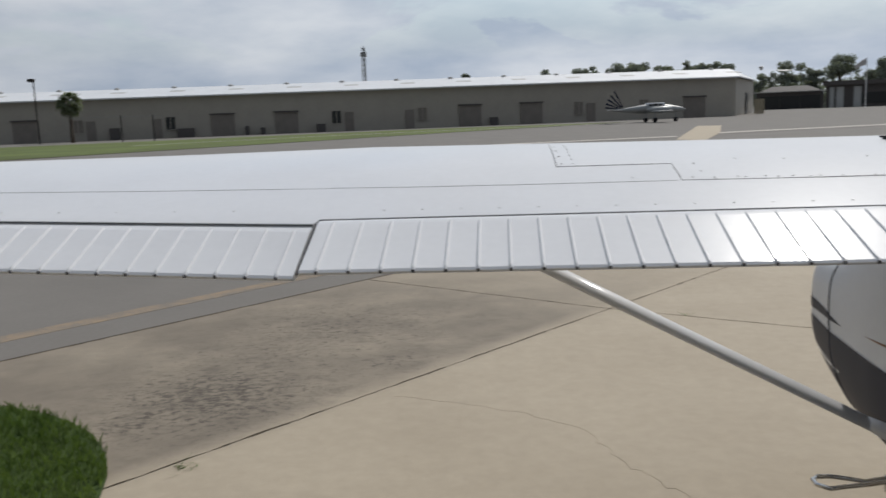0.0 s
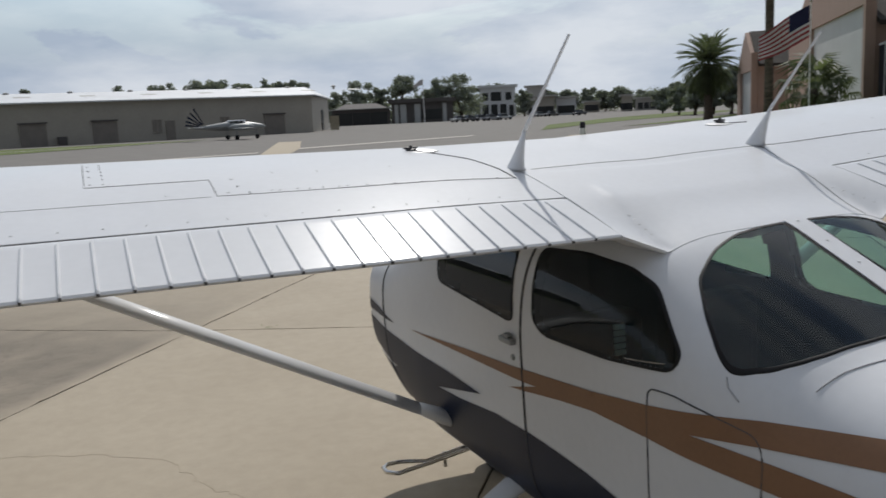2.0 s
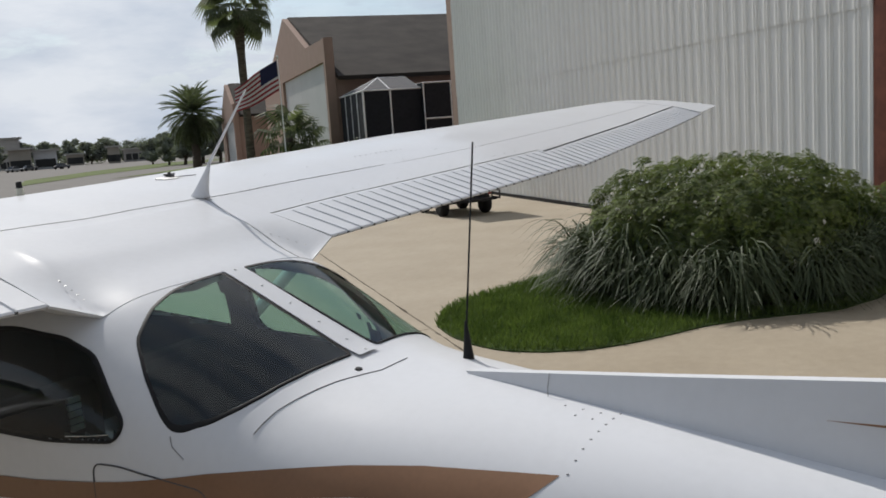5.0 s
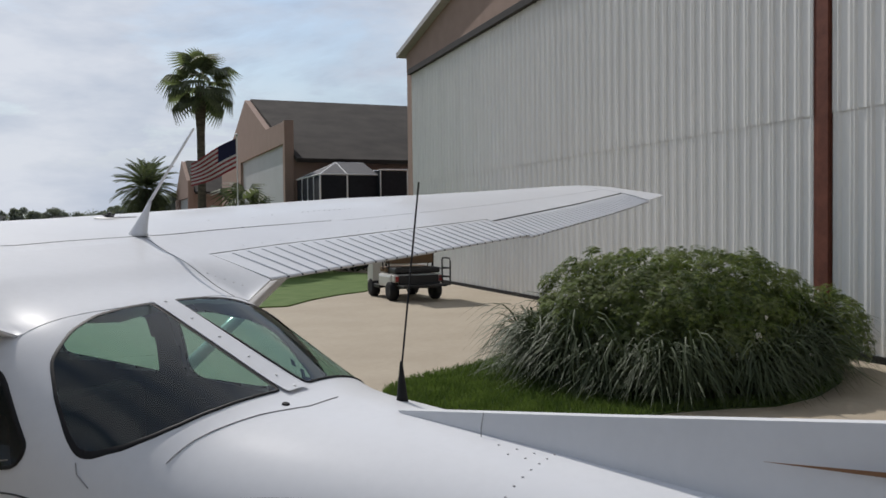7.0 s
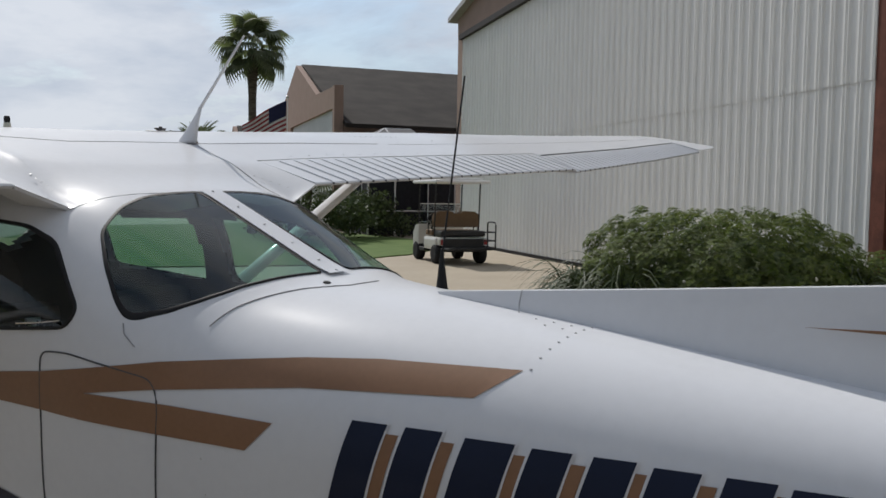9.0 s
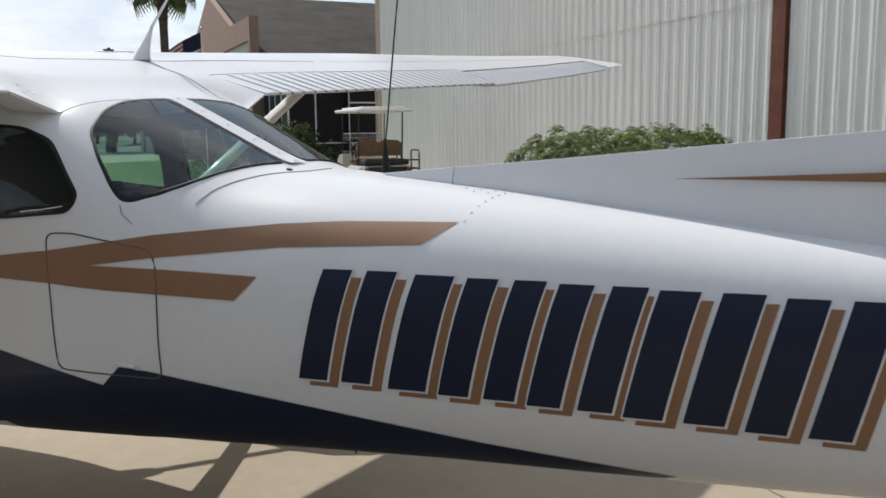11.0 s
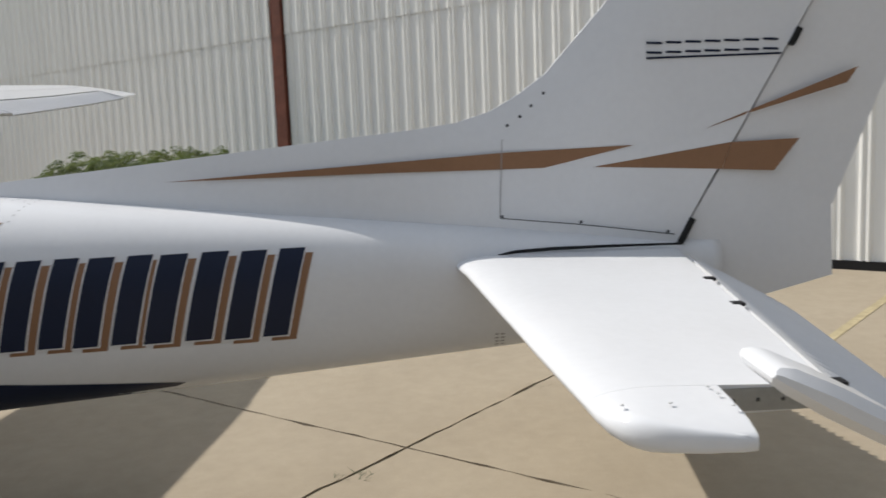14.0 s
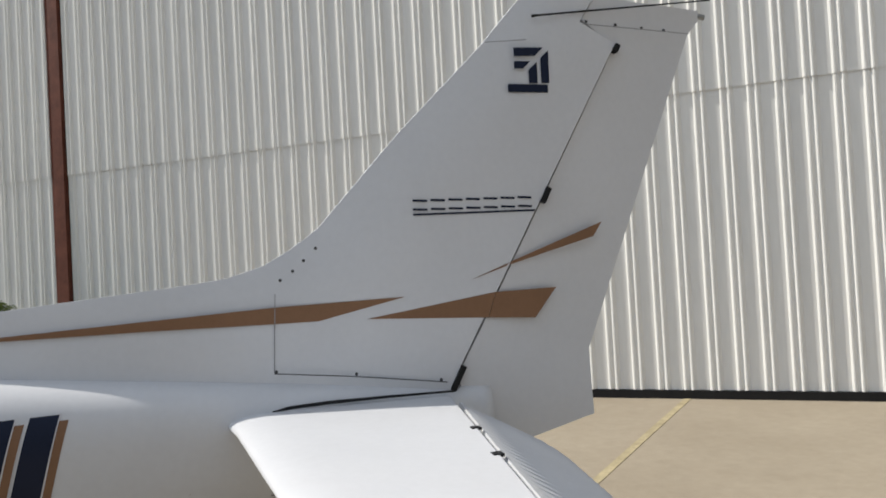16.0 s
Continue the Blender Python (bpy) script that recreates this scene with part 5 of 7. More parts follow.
tube(bm, [(0, 2.05, 0.25), (0, 2.15, 0.62)], 0.045, 12)
part("nose_leg", bm, WHITE, plane, smooth=True)
# nose
bm = bmesh.new()
lathe(bm, [(0.15, 0.0), (0.14, 0.05), (0.10, 0.12), (0.05, 0.18), (0.01, 0.2)], 20, Matrix.Translation((0, 2.6, 0.90)) @ pose(0, 0, 0, -90, 0, 0))
part("spinner", bm, WHITE, plane, smooth=True)
# cabin
for x in (-0.27, 0.27):
    bm = bmesh.new()
    box(bm, x - 0.22, x + 0.22, 0.70, 1.15, 0.62, 0.85, 0.04)
    box(bm, x - 0.21, x + 0.21, 0.58, 0.72, 0.80, 1.20, 0.05)
    seat = part("front_seat", bm, SEAT, plane, "dark grey cabin seat")
bm = bmesh.new()
box(bm, -0.46, 0.46, -0.22, 0.2, 0.62, 0.86, 0.04)
box(bm, -0.46, 0.46, -0.36, -0.24, 0.80, 1.22, 0.05)
part("rear_bench", bm, SEAT, plane, "dark grey rear bench seat")
plane.matrix_world = pose(0, 0, 0, 0, -1.5, 0)

# ---- planting islands ----
LEAF = material("shrub_leaf", (0.17, 0.195, 0.08), 0.6, var=0.5, scale=2.5, fine=14, dark=(0.055, 0.085, 0.035), through=0.3)
# paler leaf copy: sunlight on the shrub's upper part is put into the colour
SUNLIT_LEAF = material("sunlit_leaf", (0.20, 0.24, 0.072), 0.62, var=0.35, scale=3, fine=14, dark=(0.07, 0.12, 0.02), through=0.35)
LILY = material("lily_blade", (0.076, 0.095, 0.050), 0.55, var=0.5, scale=3, fine=20, dark=(0.05, 0.07, 0.035), through=0.08)
SOIL = material("mulch", (0.07, 0.045, 0.028), 0.95, var=0.4, scale=10, fine=60, bump=0.01)
BARK = material("grey_bark", (0.12, 0.095, 0.07), 0.9, var=0.4, scale=6, fine=40, bump=0.01)
PALM_BARK = material("palm_bark", (0.15, 0.125, 0.10), 0.9, var=0.4, scale=4, fine=30, bump=0.01, stretch=(1, 1, 4))
# far crowns: distance haze is put into the pale grey-green leaf colour
HAZED_LEAF = material("hazed_tree_leaf", (0.27, 0.29, 0.255), 0.85, var=0.45, scale=0.5, fine=3, dark=(0.18, 0.20, 0.18), through=0.2)
PALM_LEAF = material("palm_leaf", (0.13, 0.15, 0.10), 0.6, var=0.45, scale=1.0, fine=8, dark=(0.055, 0.07, 0.042), through=0.4)



def raw(verts, faces, name, mat, parent=None, label="", kind=""):
    me = bpy.data.meshes.new(name)
    me.from_pydata(verts, [], faces)
    for k in (mat if isinstance(mat, (list, tuple)) else [mat]):
        me.materials.append(k)
    ob = new(name, me)
    ob.parent = parent
    return tagged(ob, label, "", "", kind)


def blob_outline(cx, cy, rx, ry, turn, n=40, wob=0.05, seed=1):
    r = random.Random(seed)
    ph = [r.uniform(0, 6.28) for _ in range(3)]
    out = []
    for k in range(n):
        a = 2 * math.pi * k / n
        q = 1 + wob * (math.sin(2 * a + ph[0]) + 0.6 * math.sin(3 * a + ph[1]))
        x, y = rx * q * math.cos(a), ry * q * math.sin(a)
        c, s = math.cos(turn), math.sin(turn)
        out.append((cx + c * x - s * y, cy + s * x + c * y))
    return out


def lawn(outline, count, tall, thing_ob, seed, skip=None):
    """Soil mound edge and a thick coat of blades."""
    bm = bmesh.new()
    prism(bm, outline, 0.0, 0.012)
    part("turf", bm, GRASS, thing_ob)
    r = random.Random(seed)
    xs, ys = [p[0] for p in outline], [p[1] for p in outline]
    verts, faces = [], []
    while len(faces) < count:
        x, y = r.uniform(min(xs), max(xs)), r.uniform(min(ys), max(ys))
        if not inside((x, y), outline) or (skip and skip(x, y)):
            continue
        h = tall * r.uniform(0.5, 1.25)
        a = r.uniform(0, 6.28)
        w = r.uniform(0.003, 0.006)
        lx, ly = h * r.uniform(-0.5, 0.5), h * r.uniform(-0.5, 0.5)
        i = len(verts)
        dx, dy = w * math.cos(a), w * math.sin(a)
        verts += [(x - dx, y - dy, 0.01), (x + dx, y + dy, 0.01), (x + lx * 0.4 + dx * 0.7, y + ly * 0.4 + dy * 0.7, 0.01 + h * 0.6), (x + lx, y + ly, 0.01 + h)]
        faces += [(i, i + 1, i + 2, i + 3)]
    raw(verts, faces, "grass_blades", BLADE, thing_ob, "short green grass blades", "stuff")


island = thing("lawn_island", "rounded green grass island at the apron's edge", "lawn", kind="structure")
lawn(blob_outline(-6.30, 1.62, 2.08, 2.05, 0, 48, 0.008), 30000, 0.06, island, 3)
bed = thing("planting_bed", "oval grass bed round a large shrub on concrete", "lawn", kind="structure")
BUSH = (8.25, 0.85)
ISLE = [(4.53, 1.75), (4.59, 1.40), (4.80, 1.04), (5.1, 0.80), (5.49, 0.58), (5.94, 0.37), (6.3, 0.08), (6.6, -0.24), (6.9, -0.6), (7.6, -0.88), (8.6, -1.0), (9.6, -0.7), (10.3, 0.0), (10.4, 1.4), (9.8, 2.5), (8.8, 3.05), (7.6, 3.15), (6.95, 3.22), (6.4, 3.32), (5.8, 3.22), (5.2, 2.92), (4.84, 2.5), (4.62, 2.1)]
lawn(rounded(ISLE, 0.12, 3), 34000, 0.075, bed, 4, lambda x, y: math.hypot(x - BUSH[0], y - BUSH[1]) < 1.35)

bush = thing("shrub", "dense rounded dark green flowering shrub", "shrub", (BUSH[0], BUSH[1], 0.035))
for k in range(7):
    a = 2 * math.pi * k / 7
    bm = bmesh.new()
    tube(bm, [(0.15 * math.cos(a), 0.15 * math.sin(a), -0.02), (0.5 * math.cos(a + 0.2), 0.5 * math.sin(a + 0.2), 0.55), (0.95 * math.cos(a), 0.95 * math.sin(a), 0.95)], [0.03, 0.02, 0.008], 7)
    part("stem", bm, BARK, bush)


def dome(a, e):
    """Radius of the shrub's outer skin in a direction."""
    lump = (0.04 * math.sin(3 * a + 1) + 0.035 * math.sin(5 * a + 4 * e) + 0.03 * math.sin(9 * a - 7 * e)) * (0.35 + 0.65 * math.cos(e))
    return 1 + lump


def leaves(count, r0, r1, size, up, seed, rx=1.62, ry=1.55, hz=1.38, z0=0.12, low=0.0):
    r = random.Random(seed)
    verts, faces = [], []
    for _ in range(count):
        a, e = r.uniform(0, 6.283), math.asin(r.uniform(low, 1.0)) if r.random() < 0.75 or low else r.uniform(0, 0.5)
        k = dome(a, e) * r.uniform(r0, r1)
        ce = math.cos(e) ** 0.62
        c = Vector((rx * k * ce * math.cos(a), ry * k * ce * math.sin(a), z0 + (hz - z0) * k * math.sin(e) ** 0.85))
        # a rosette of leaves
        nrm = Vector((math.cos(a) * ce, math.sin(a) * ce, math.sin(e) + up)).normalized()
        t = nrm.orthogonal().normalized()
        b = nrm.cross(t)
        n = r.randint(5, 7)
        ph = r.uniform(0, 6.28)
        for j in range(n):
            q = ph + 6.283 * j / n
            d = (t * math.cos(q) + b * math.sin(q)) * r.uniform(0.75, 1.0) + nrm * r.uniform(0.0, 0.45)
            d.normalize()
            s = d.cross(nrm).normalized() * size * 0.21
            L = size * r.uniform(0.8, 1.3)
            i = len(verts)
            p = c + d * L * 0.1
            verts += [tuple(p), tuple(c + d * L * 0.55 + s), tuple(c + d * L - nrm * L * 0.15), tuple(c + d * L * 0.55 - s)]
            faces.append((i, i + 1, i + 2, i + 3))
    return verts, faces


CLUMPS = []
r = random.Random(61)
for lx, ly, rx, ry, hz, n in ((0.0, 0.0, 1.62, 1.54, 1.37, 600), (0.80, -1.28, 0.80, 0.78, 0.92, 150)):
    for k in range(n):
        e = math.asin(min(1.0, 0.02 + 0.98 * (k + r.random()) / n))
        a = k * 2.39996 + r.uniform(-0.2, 0.2)
        q = dome(a, e) * r.uniform(0.93, 1.02)
        ce = math.cos(e) ** 0.55
        out_dir = Vector((math.cos(a) * math.cos(e), math.sin(a) * math.cos(e), math.sin(e) + 0.15)).normalized()
        CLUMPS.append((Vector((lx + rx * q * ce * math.cos(a), ly + ry * q * ce * math.sin(a), 0.10 + (hz - 0.10) * q * math.sin(e) ** 0.8)), out_dir, r.uniform(0.075, 0.12), e))


def rosettes(clumps, per, size, seed):
    """Whorls of broad leaves that crown the shrub's shoots."""
    r = random.Random(seed)
    verts, faces = [], []
    for c, axis, rad, e in clumps:
        for _ in range(per):
            d = Vector((r.gauss(0, 1), r.gauss(0, 1), r.gauss(0, 1))).normalized()
            if d.dot(axis) < -0.1:
                d = -d
            p = c + d * rad * r.uniform(0.75, 1.05)
            nrm = (d * 0.6 + axis * 0.5 + Vector((0, 0, 0.55))).normalized()
            t = nrm.orthogonal().normalized()
            b = nrm.cross(t)
            ph, n = r.uniform(0, 6.28), r.randint(5, 8)
            for j in range(n):
                q = ph + 6.283 * j / n
                lift = r.uniform(0.05, 0.6)
                way = ((t * math.cos(q) + b * math.sin(q)) + nrm * lift).normalized()
                across = way.cross(nrm).normalized() * size * 0.24
                L = size * r.uniform(0.8, 1.25)
                i = len(verts)
                verts += [tuple(p + way * L * 0.08), tuple(p + way * L * 0.6 + across), tuple(p + way * L - nrm * L * 0.12), tuple(p + way * L * 0.6 - across)]
                faces.append((i, i + 1, i + 2, i + 3))
    return verts, faces


raw(*rosettes(CLUMPS, 28, 0.027, 11), "foliage", LEAF, bush, "glossy dark green leaves in whorls")
raw(*rosettes([c for c in CLUMPS if c[3] > 0.35], 18, 0.026, 12), "young_foliage", SUNLIT_LEAF, bush, "pale green young leaves")
raw(*leaves(5000, 0.62, 0.88, 0.085, 0.3, 13), "inner_foliage", LEAF, bush)
raw(*leaves(900, 0.6, 0.9, 0.085, 0.3, 14, 0.8, 0.78, 0.95), "side_foliage", LEAF, bush).location = (0.80, -1.28, 0)
r = random.Random(21)
for k in range(24):
    a, e = r.uniform(2.2, 5.2), r.uniform(0.1, 0.75)
    kk = dome(a, e) * 1.06
    ce = math.cos(e) ** 0.55
    c = Vector((1.60 * kk * ce * math.cos(a), 1.54 * kk * ce * math.sin(a), 0.10 + 1.3 * kk * math.sin(e) ** 0.8))
    bm = bmesh.new()
    for j in range(r.randint(2, 4)):
        q = c + Vector((r.gauss(0, 0.018), r.gauss(0, 0.018), r.gauss(0, 0.02)))
        bmesh.ops.create_icosphere(bm, subdivisions=1, radius=r.uniform(0.006, 0.013), matrix=Matrix.Translation(q) @ Matrix.Diagonal((1, 1, 1.5, 1)))
    part("blossom", bm, SEAT_LIGHT, bush, "small pale blossom")


def arching(tuft_count, per, rx, ry, seed, width):
    """Strap leaves in fans: each rises from its tuft, bends over and hangs to the ground."""
    r = random.Random(seed)
    verts, faces = [], []
    for k in range(tuft_count):
        ta = 6.283 * (k + r.uniform(-0.3, 0.3)) / tuft_count
        tr = r.uniform(0.78, 1.0)
        cx, cy = rx * tr * math.cos(ta), ry * tr * math.sin(ta)
        big = r.uniform(0.72, 1.15)
        for _ in range(per):
            a = ta + max(-2.4, min(2.4, r.gauss(0, 1.15)))
            top = big * r.uniform(0.40, 1.25)
            reach = big * r.uniform(0.40, 0.95)
            tip = top * r.uniform(-0.12, 0.55)
            bx, by = cx + r.gauss(0, 0.05), cy + r.gauss(0, 0.05)
            w = Vector((-math.sin(a), math.cos(a), r.uniform(-0.5, 0.5))) * width * r.uniform(0.7, 1.2)
            i = len(verts)
            for j in range(8):
                t = j / 7
                far = reach * (0.44 * t * (1 - t) + t * t)
                z = max(0.012, 2 * t * (1 - t) * top + t * t * tip)
                p = Vector((bx + math.cos(a) * far, by + math.sin(a) * far, z))
                f = (0.8, 1, 1, 1, 0.92, 0.75, 0.45, 0.06)[j]
                verts += [tuple(p - w * f), tuple(p + w * f)]
            for j in range(7):
                faces.append((i + 2 * j, i + 2 * j + 1, i + 2 * j + 3, i + 2 * j + 2))
    return verts, faces


skirt = thing("lily_border", "arching strap-leaved lily border under the shrub", "plant", (BUSH[0], BUSH[1], 0.03), kind="stuff")
raw(*arching(34, 190, 1.70, 1.66, 31, 0.009), "blades", LILY, skirt)
bm = bmesh.new()
prism(bm, blob_outline(0, 0, 1.62, 1.58, 0, 30, 0.02), -0.01, 0.02)
part("mulch", bm, SOIL, skirt)

# weeds and litter on the concrete
r = random.Random(5)
for x, y, n, s in ((-3.99, 2.54, 26, 0.07), (0.468, -2.287, 14, 0.05), (1.70, -3.30, 8, 0.035), (-0.44, 5.98, 18, 0.04)):
    verts, faces = [], []
    for k in range(n):
        a, L = r.uniform(0, 6.28), s * r.uniform(0.5, 1.3)
        px, py = x + U.x * r.gauss(0, 0.06), y + U.y * r.gauss(0, 0.06)
        i = len(verts)
        verts += [(px, py, 0.0), (px + 0.006 * math.cos(a + 1.6), py + 0.006 * math.sin(a + 1.6), 0.0), (px + L * math.cos(a), py + L * math.sin(a), L * r.uniform(0.1, 0.6))]
        faces.append((i, i + 1, i + 2))
    tagged(raw(verts, faces, "weed", LILY if x > 0 else BLADE), "small weed growing out of a joint", "weed", "weeds in the joints", "stuff")
CRACK = material("hairline_crack", (0.37, 0.315, 0.235), 0.95, var=0.2)
pts = [(-2.9, 3.73), (-2.4, 3.57), (-2.0, 3.37), (-1.63, 3.04), (-1.57, 2.84), (-1.46, 2.56), (-1.3, 2.28), (-1.1, 2.02)]
r = random.Random(9)
path = []
for p, q in zip(pts, pts[1:]):
    for j in range(6):
        path.append((p[0] + (q[0] - p[0]) * j / 6 + r.gauss(0, 0.012), p[1] + (q[1] - p[1]) * j / 6 + r.gauss(0, 0.012)))
strip("crack", path, 0.0035, CRACK, "thin wandering crack in the concrete", 0.0012)

# ---- tow bar ----
bar = thing("tow_bar", "bright steel tow bar with a loop handle", "tow bar")
bm = bmesh.new()
pts = [(-0.02, 2.03, 0.2)] + [(x, y, 0.19) for x, y in ((-0.31, 1.962), (-0.47, 1.912), (-0.54, 1.945), (-0.60, 1.968), (-0.66, 1.968), (-0.695, 1.935), (-0.695, 1.88), (-0.65, 1.835), (-0.57, 1.858), (-0.47, 1.878), (-0.31, 1.925))] + [(-0.02, 1.99, 0.2)]
tube(bm, pts, 0.011, 8)
part("rod", bm, STEEL, bar, smooth=True)
bm = bmesh.new()
tube(bm, [(-0.36, 1.945, 0.205), (-0.36, 1.93, 0.13)], 0.009, 8)
part("pin", bm, STEEL, bar, smooth=True)

# ---- neighbouring buildings ----
GREY_DOOR = material("pale_grey_door", (0.50, 0.51, 0.50), 0.6, var=0.06, scale=1)
SHINGLE = material("brown_shingle", (0.046, 0.039, 0.034), 0.95, var=0.35, scale=0.8, fine=30, bump=0.01)
MESH_SCREEN = material("dark_screen", (0.02, 0.022, 0.028), 0.8, var=0.2)
# paler copy of the dark screen: sky reflection is put into the colour
SKYLIT_MESH = material("roof_screen", (0.10, 0.10, 0.105), 0.8, var=0.15)
WHITE_FRAME = material("white_frame", (0.75, 0.75, 0.75), 0.5, var=0.05)
TAN = material("tan_metal_wall", (0.40, 0.372, 0.325), 0.7, var=0.06, scale=0.4, fine=3)
TAN_DOOR = material("tan_door", (0.25, 0.225, 0.20), 0.7, var=0.1, scale=1)
WHITE_ROOF = material("white_metal_roof", (0.66, 0.67, 0.68), 0.5, var=0.06, scale=0.3, fine=2)
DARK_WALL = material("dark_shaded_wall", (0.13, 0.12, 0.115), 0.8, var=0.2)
PALE_WALL = material("pale_wall", (0.72, 0.73, 0.74), 0.8, var=0.08)
PALE_PATCH = material("pale_concrete_patch", (0.42, 0.36, 0.275), 0.9, var=0.1)
PATH_GREY = material("pale_path", (0.33, 0.31, 0.28), 0.9, var=0.1)


def gable_house(name, label, place, f_len, ridge_f, ridge_z, eave_z, par_f, par_z, door, s_len):
    """x runs along the front, away from the apron; y runs back along the side (negative)."""
    h = thing(name, label, "building")
    slope = (ridge_z - eave_z) / ridge_f
    far_z = ridge_z - slope * (f_len - ridge_f)
    flip = Matrix(((1, 0, 0, 0), (0, 0, 1, 0), (0, 1, 0, 0), (0, 0, 0, 1)))
    par_z2 = eave_z + slope * par_f
    bm = bmesh.new()
    d0, d1, dz = door
    prism(bm, [(0, 0), (d0, 0), (d0, dz), (d1, dz), (d1, 0), (f_len, 0), (f_len, far_z), (ridge_f, ridge_z + 0.1), (par_f, par_z2), (0.2, par_z), (0, par_z)], -0.3, 0.0, flip)
    bmesh.ops.recalc_face_normals(bm, faces=bm.faces)
    part("front_wall", bm, STUCCO, h, "peach stucco gable front")
    bm = bmesh.new()
    box(bm, d0, d1, -0.22, -0.15, 0, dz)
    part("hangar_door", bm, GREY_DOOR, h, "pale grey hangar door")
    bm = bmesh.new()
    box(bm, -0.05, 0.35, -0.28, 0.12, 0, par_z - 0.02)
    part("pilaster", bm, STUCCO, h)
    bm = bmesh.new()
    box(bm, 0.0, 0.3, -s_len, -0.31, 0, eave_z)
    part("side_wall", bm, STUCCO, h)
    bm = bmesh.new()
    box(bm, f_len - 0.3, f_len, -s_len, -0.31, 0, far_z)
    box(bm, 0.3, f_len - 0.3, -s_len, -s_len + 0.3, 0, far_z)
    part("rear_wall", bm, STUCCO, h)
    for a, za, b, zb in ((-0.5, eave_z - 0.5 * slope, ridge_f, ridge_z), (ridge_f, ridge_z, f_len + 0.5, far_z - 0.5 * slope)):
        bm = bmesh.new()
        vs = [bm.verts.new(p) for p in ((a, -0.32, za), (b, -0.32, zb), (b, -s_len - 0.4, zb), (a, -s_len - 0.4, za), (a, -0.32, za + 0.18), (b, -0.32, zb + 0.18), (b, -s_len - 0.4, zb + 0.18), (a, -s_len - 0.4, za + 0.18))]
        for q in ((3, 2, 1, 0), (4, 5, 6, 7), (0, 1, 5, 4), (1, 2, 6, 5), (2, 3, 7, 6), (3, 0, 4, 7)):
            bm.faces.new([vs[i] for i in q])
        part("roof", bm, SHINGLE, h, "dark brown shingle roof")
    h.matrix_world = place
    return h


# x along the front, y out of it: the back lies at negative y
HOUSE = Matrix(((0.6, -0.8, 0, 26.9), (0.8, 0.6, 0, 23.1), (0, 0, 1, 0), (0, 0, 0, 1)))
gable_house("hangar_house", "peach stucco hangar house with pale grey door", HOUSE, 21.0, 11.1, 8.75, 4.75, 5.0, 6.45, (0.9, 13.0, 5.5), 26.0)
gable_house("hangar_house", "smaller peach hangar house with pale door", HOUSE @ Matrix.Translation((27.0, 1.5, 0)), 12.0, 6.0, 6.9, 4.4, 2.0, 5.2, (0.8, 9.0, 4.0), 14.0)

cage = thing("screen_enclosure", "dark screened pool cage with white frame", "enclosure")
CD, CE, CR = 4.3, 3.83, 4.45           # depth, eave and ridge heights


def cage_bar(name, pts, r=0.035):
    bm = bmesh.new()
    tube(bm, pts, r, 6)
    part(name, bm, WHITE_FRAME, cage)


def cage_sheet(name, pts, mat):
    bm = bmesh.new()
    pts = [Vector(p) for p in pts]
    n = (pts[1] - pts[0]).cross(pts[2] - pts[0]).normalized() * 0.015
    loft(bm, [pts, [p - n for p in pts]])
    bmesh.ops.recalc_face_normals(bm, faces=bm.faces)
    part(name, bm, mat, cage)


# the end bay with a hipped roof
front = [-0.1, -1.15, -2.2, -3.25, -CD]
for x0, x1 in zip(front, front[1:]):
    cage_sheet("screen", [(x0 - 0.03, -0.4, 0.05), (x1 + 0.03, -0.4, 0.05), (x1 + 0.03, -0.4, CE - 0.04), (x0 - 0.03, -0.4, CE - 0.04)], MESH_SCREEN)
    cage_bar("post", [(x1, -0.39, 0), (x1, -0.39, CE)], 0.04 if x1 == -CD else 0.028)
for y0, y1 in ((-0.4, -1.5), (-1.5, -2.8)):
    cage_sheet("screen", [(-CD, y0 - 0.03, 0.05), (-CD, y1 + 0.03, 0.05), (-CD, y1 + 0.03, CE - 0.04), (-CD, y0 - 0.03, CE - 0.04)], MESH_SCREEN)
cage_bar("post", [(-CD, -1.5, 0), (-CD, -1.5, CE)])
apex, inner = (-2.2, -1.6, CR), (-2.2, -2.8, CR)
for tri in ([(-CD, -0.4, CE), (-0.1, -0.4, CE), apex], [(-CD, -0.4, CE), apex, inner, (-CD, -2.8, CE)], [(-0.1, -0.4, CE), (-0.1, -2.8, CE), inner, apex]):
    cage_sheet("roof_screen", tri, SKYLIT_MESH)
for pts in ([(-CD, -0.4, CE), (-0.1, -0.4, CE)], [(-CD, -0.4, CE), (-CD, -2.8, CE)], [(-CD, -0.4, CE), apex], [(-CD, -1.5, CE), apex], [(-0.1, -0.4, CE), apex], [apex, inner], [(-CD, -0.4, 1.0), (-CD, -2.8, 1.0)], [(-CD, -0.4, 1.0), (-0.1, -0.4, 1.0)]):
    cage_bar("rail", pts, 0.03)
# the taller long part behind it
D2, E2, R2 = 4.6, 4.02, 4.03
ys = [-2.8 - 1.15 * k for k in range(10)]
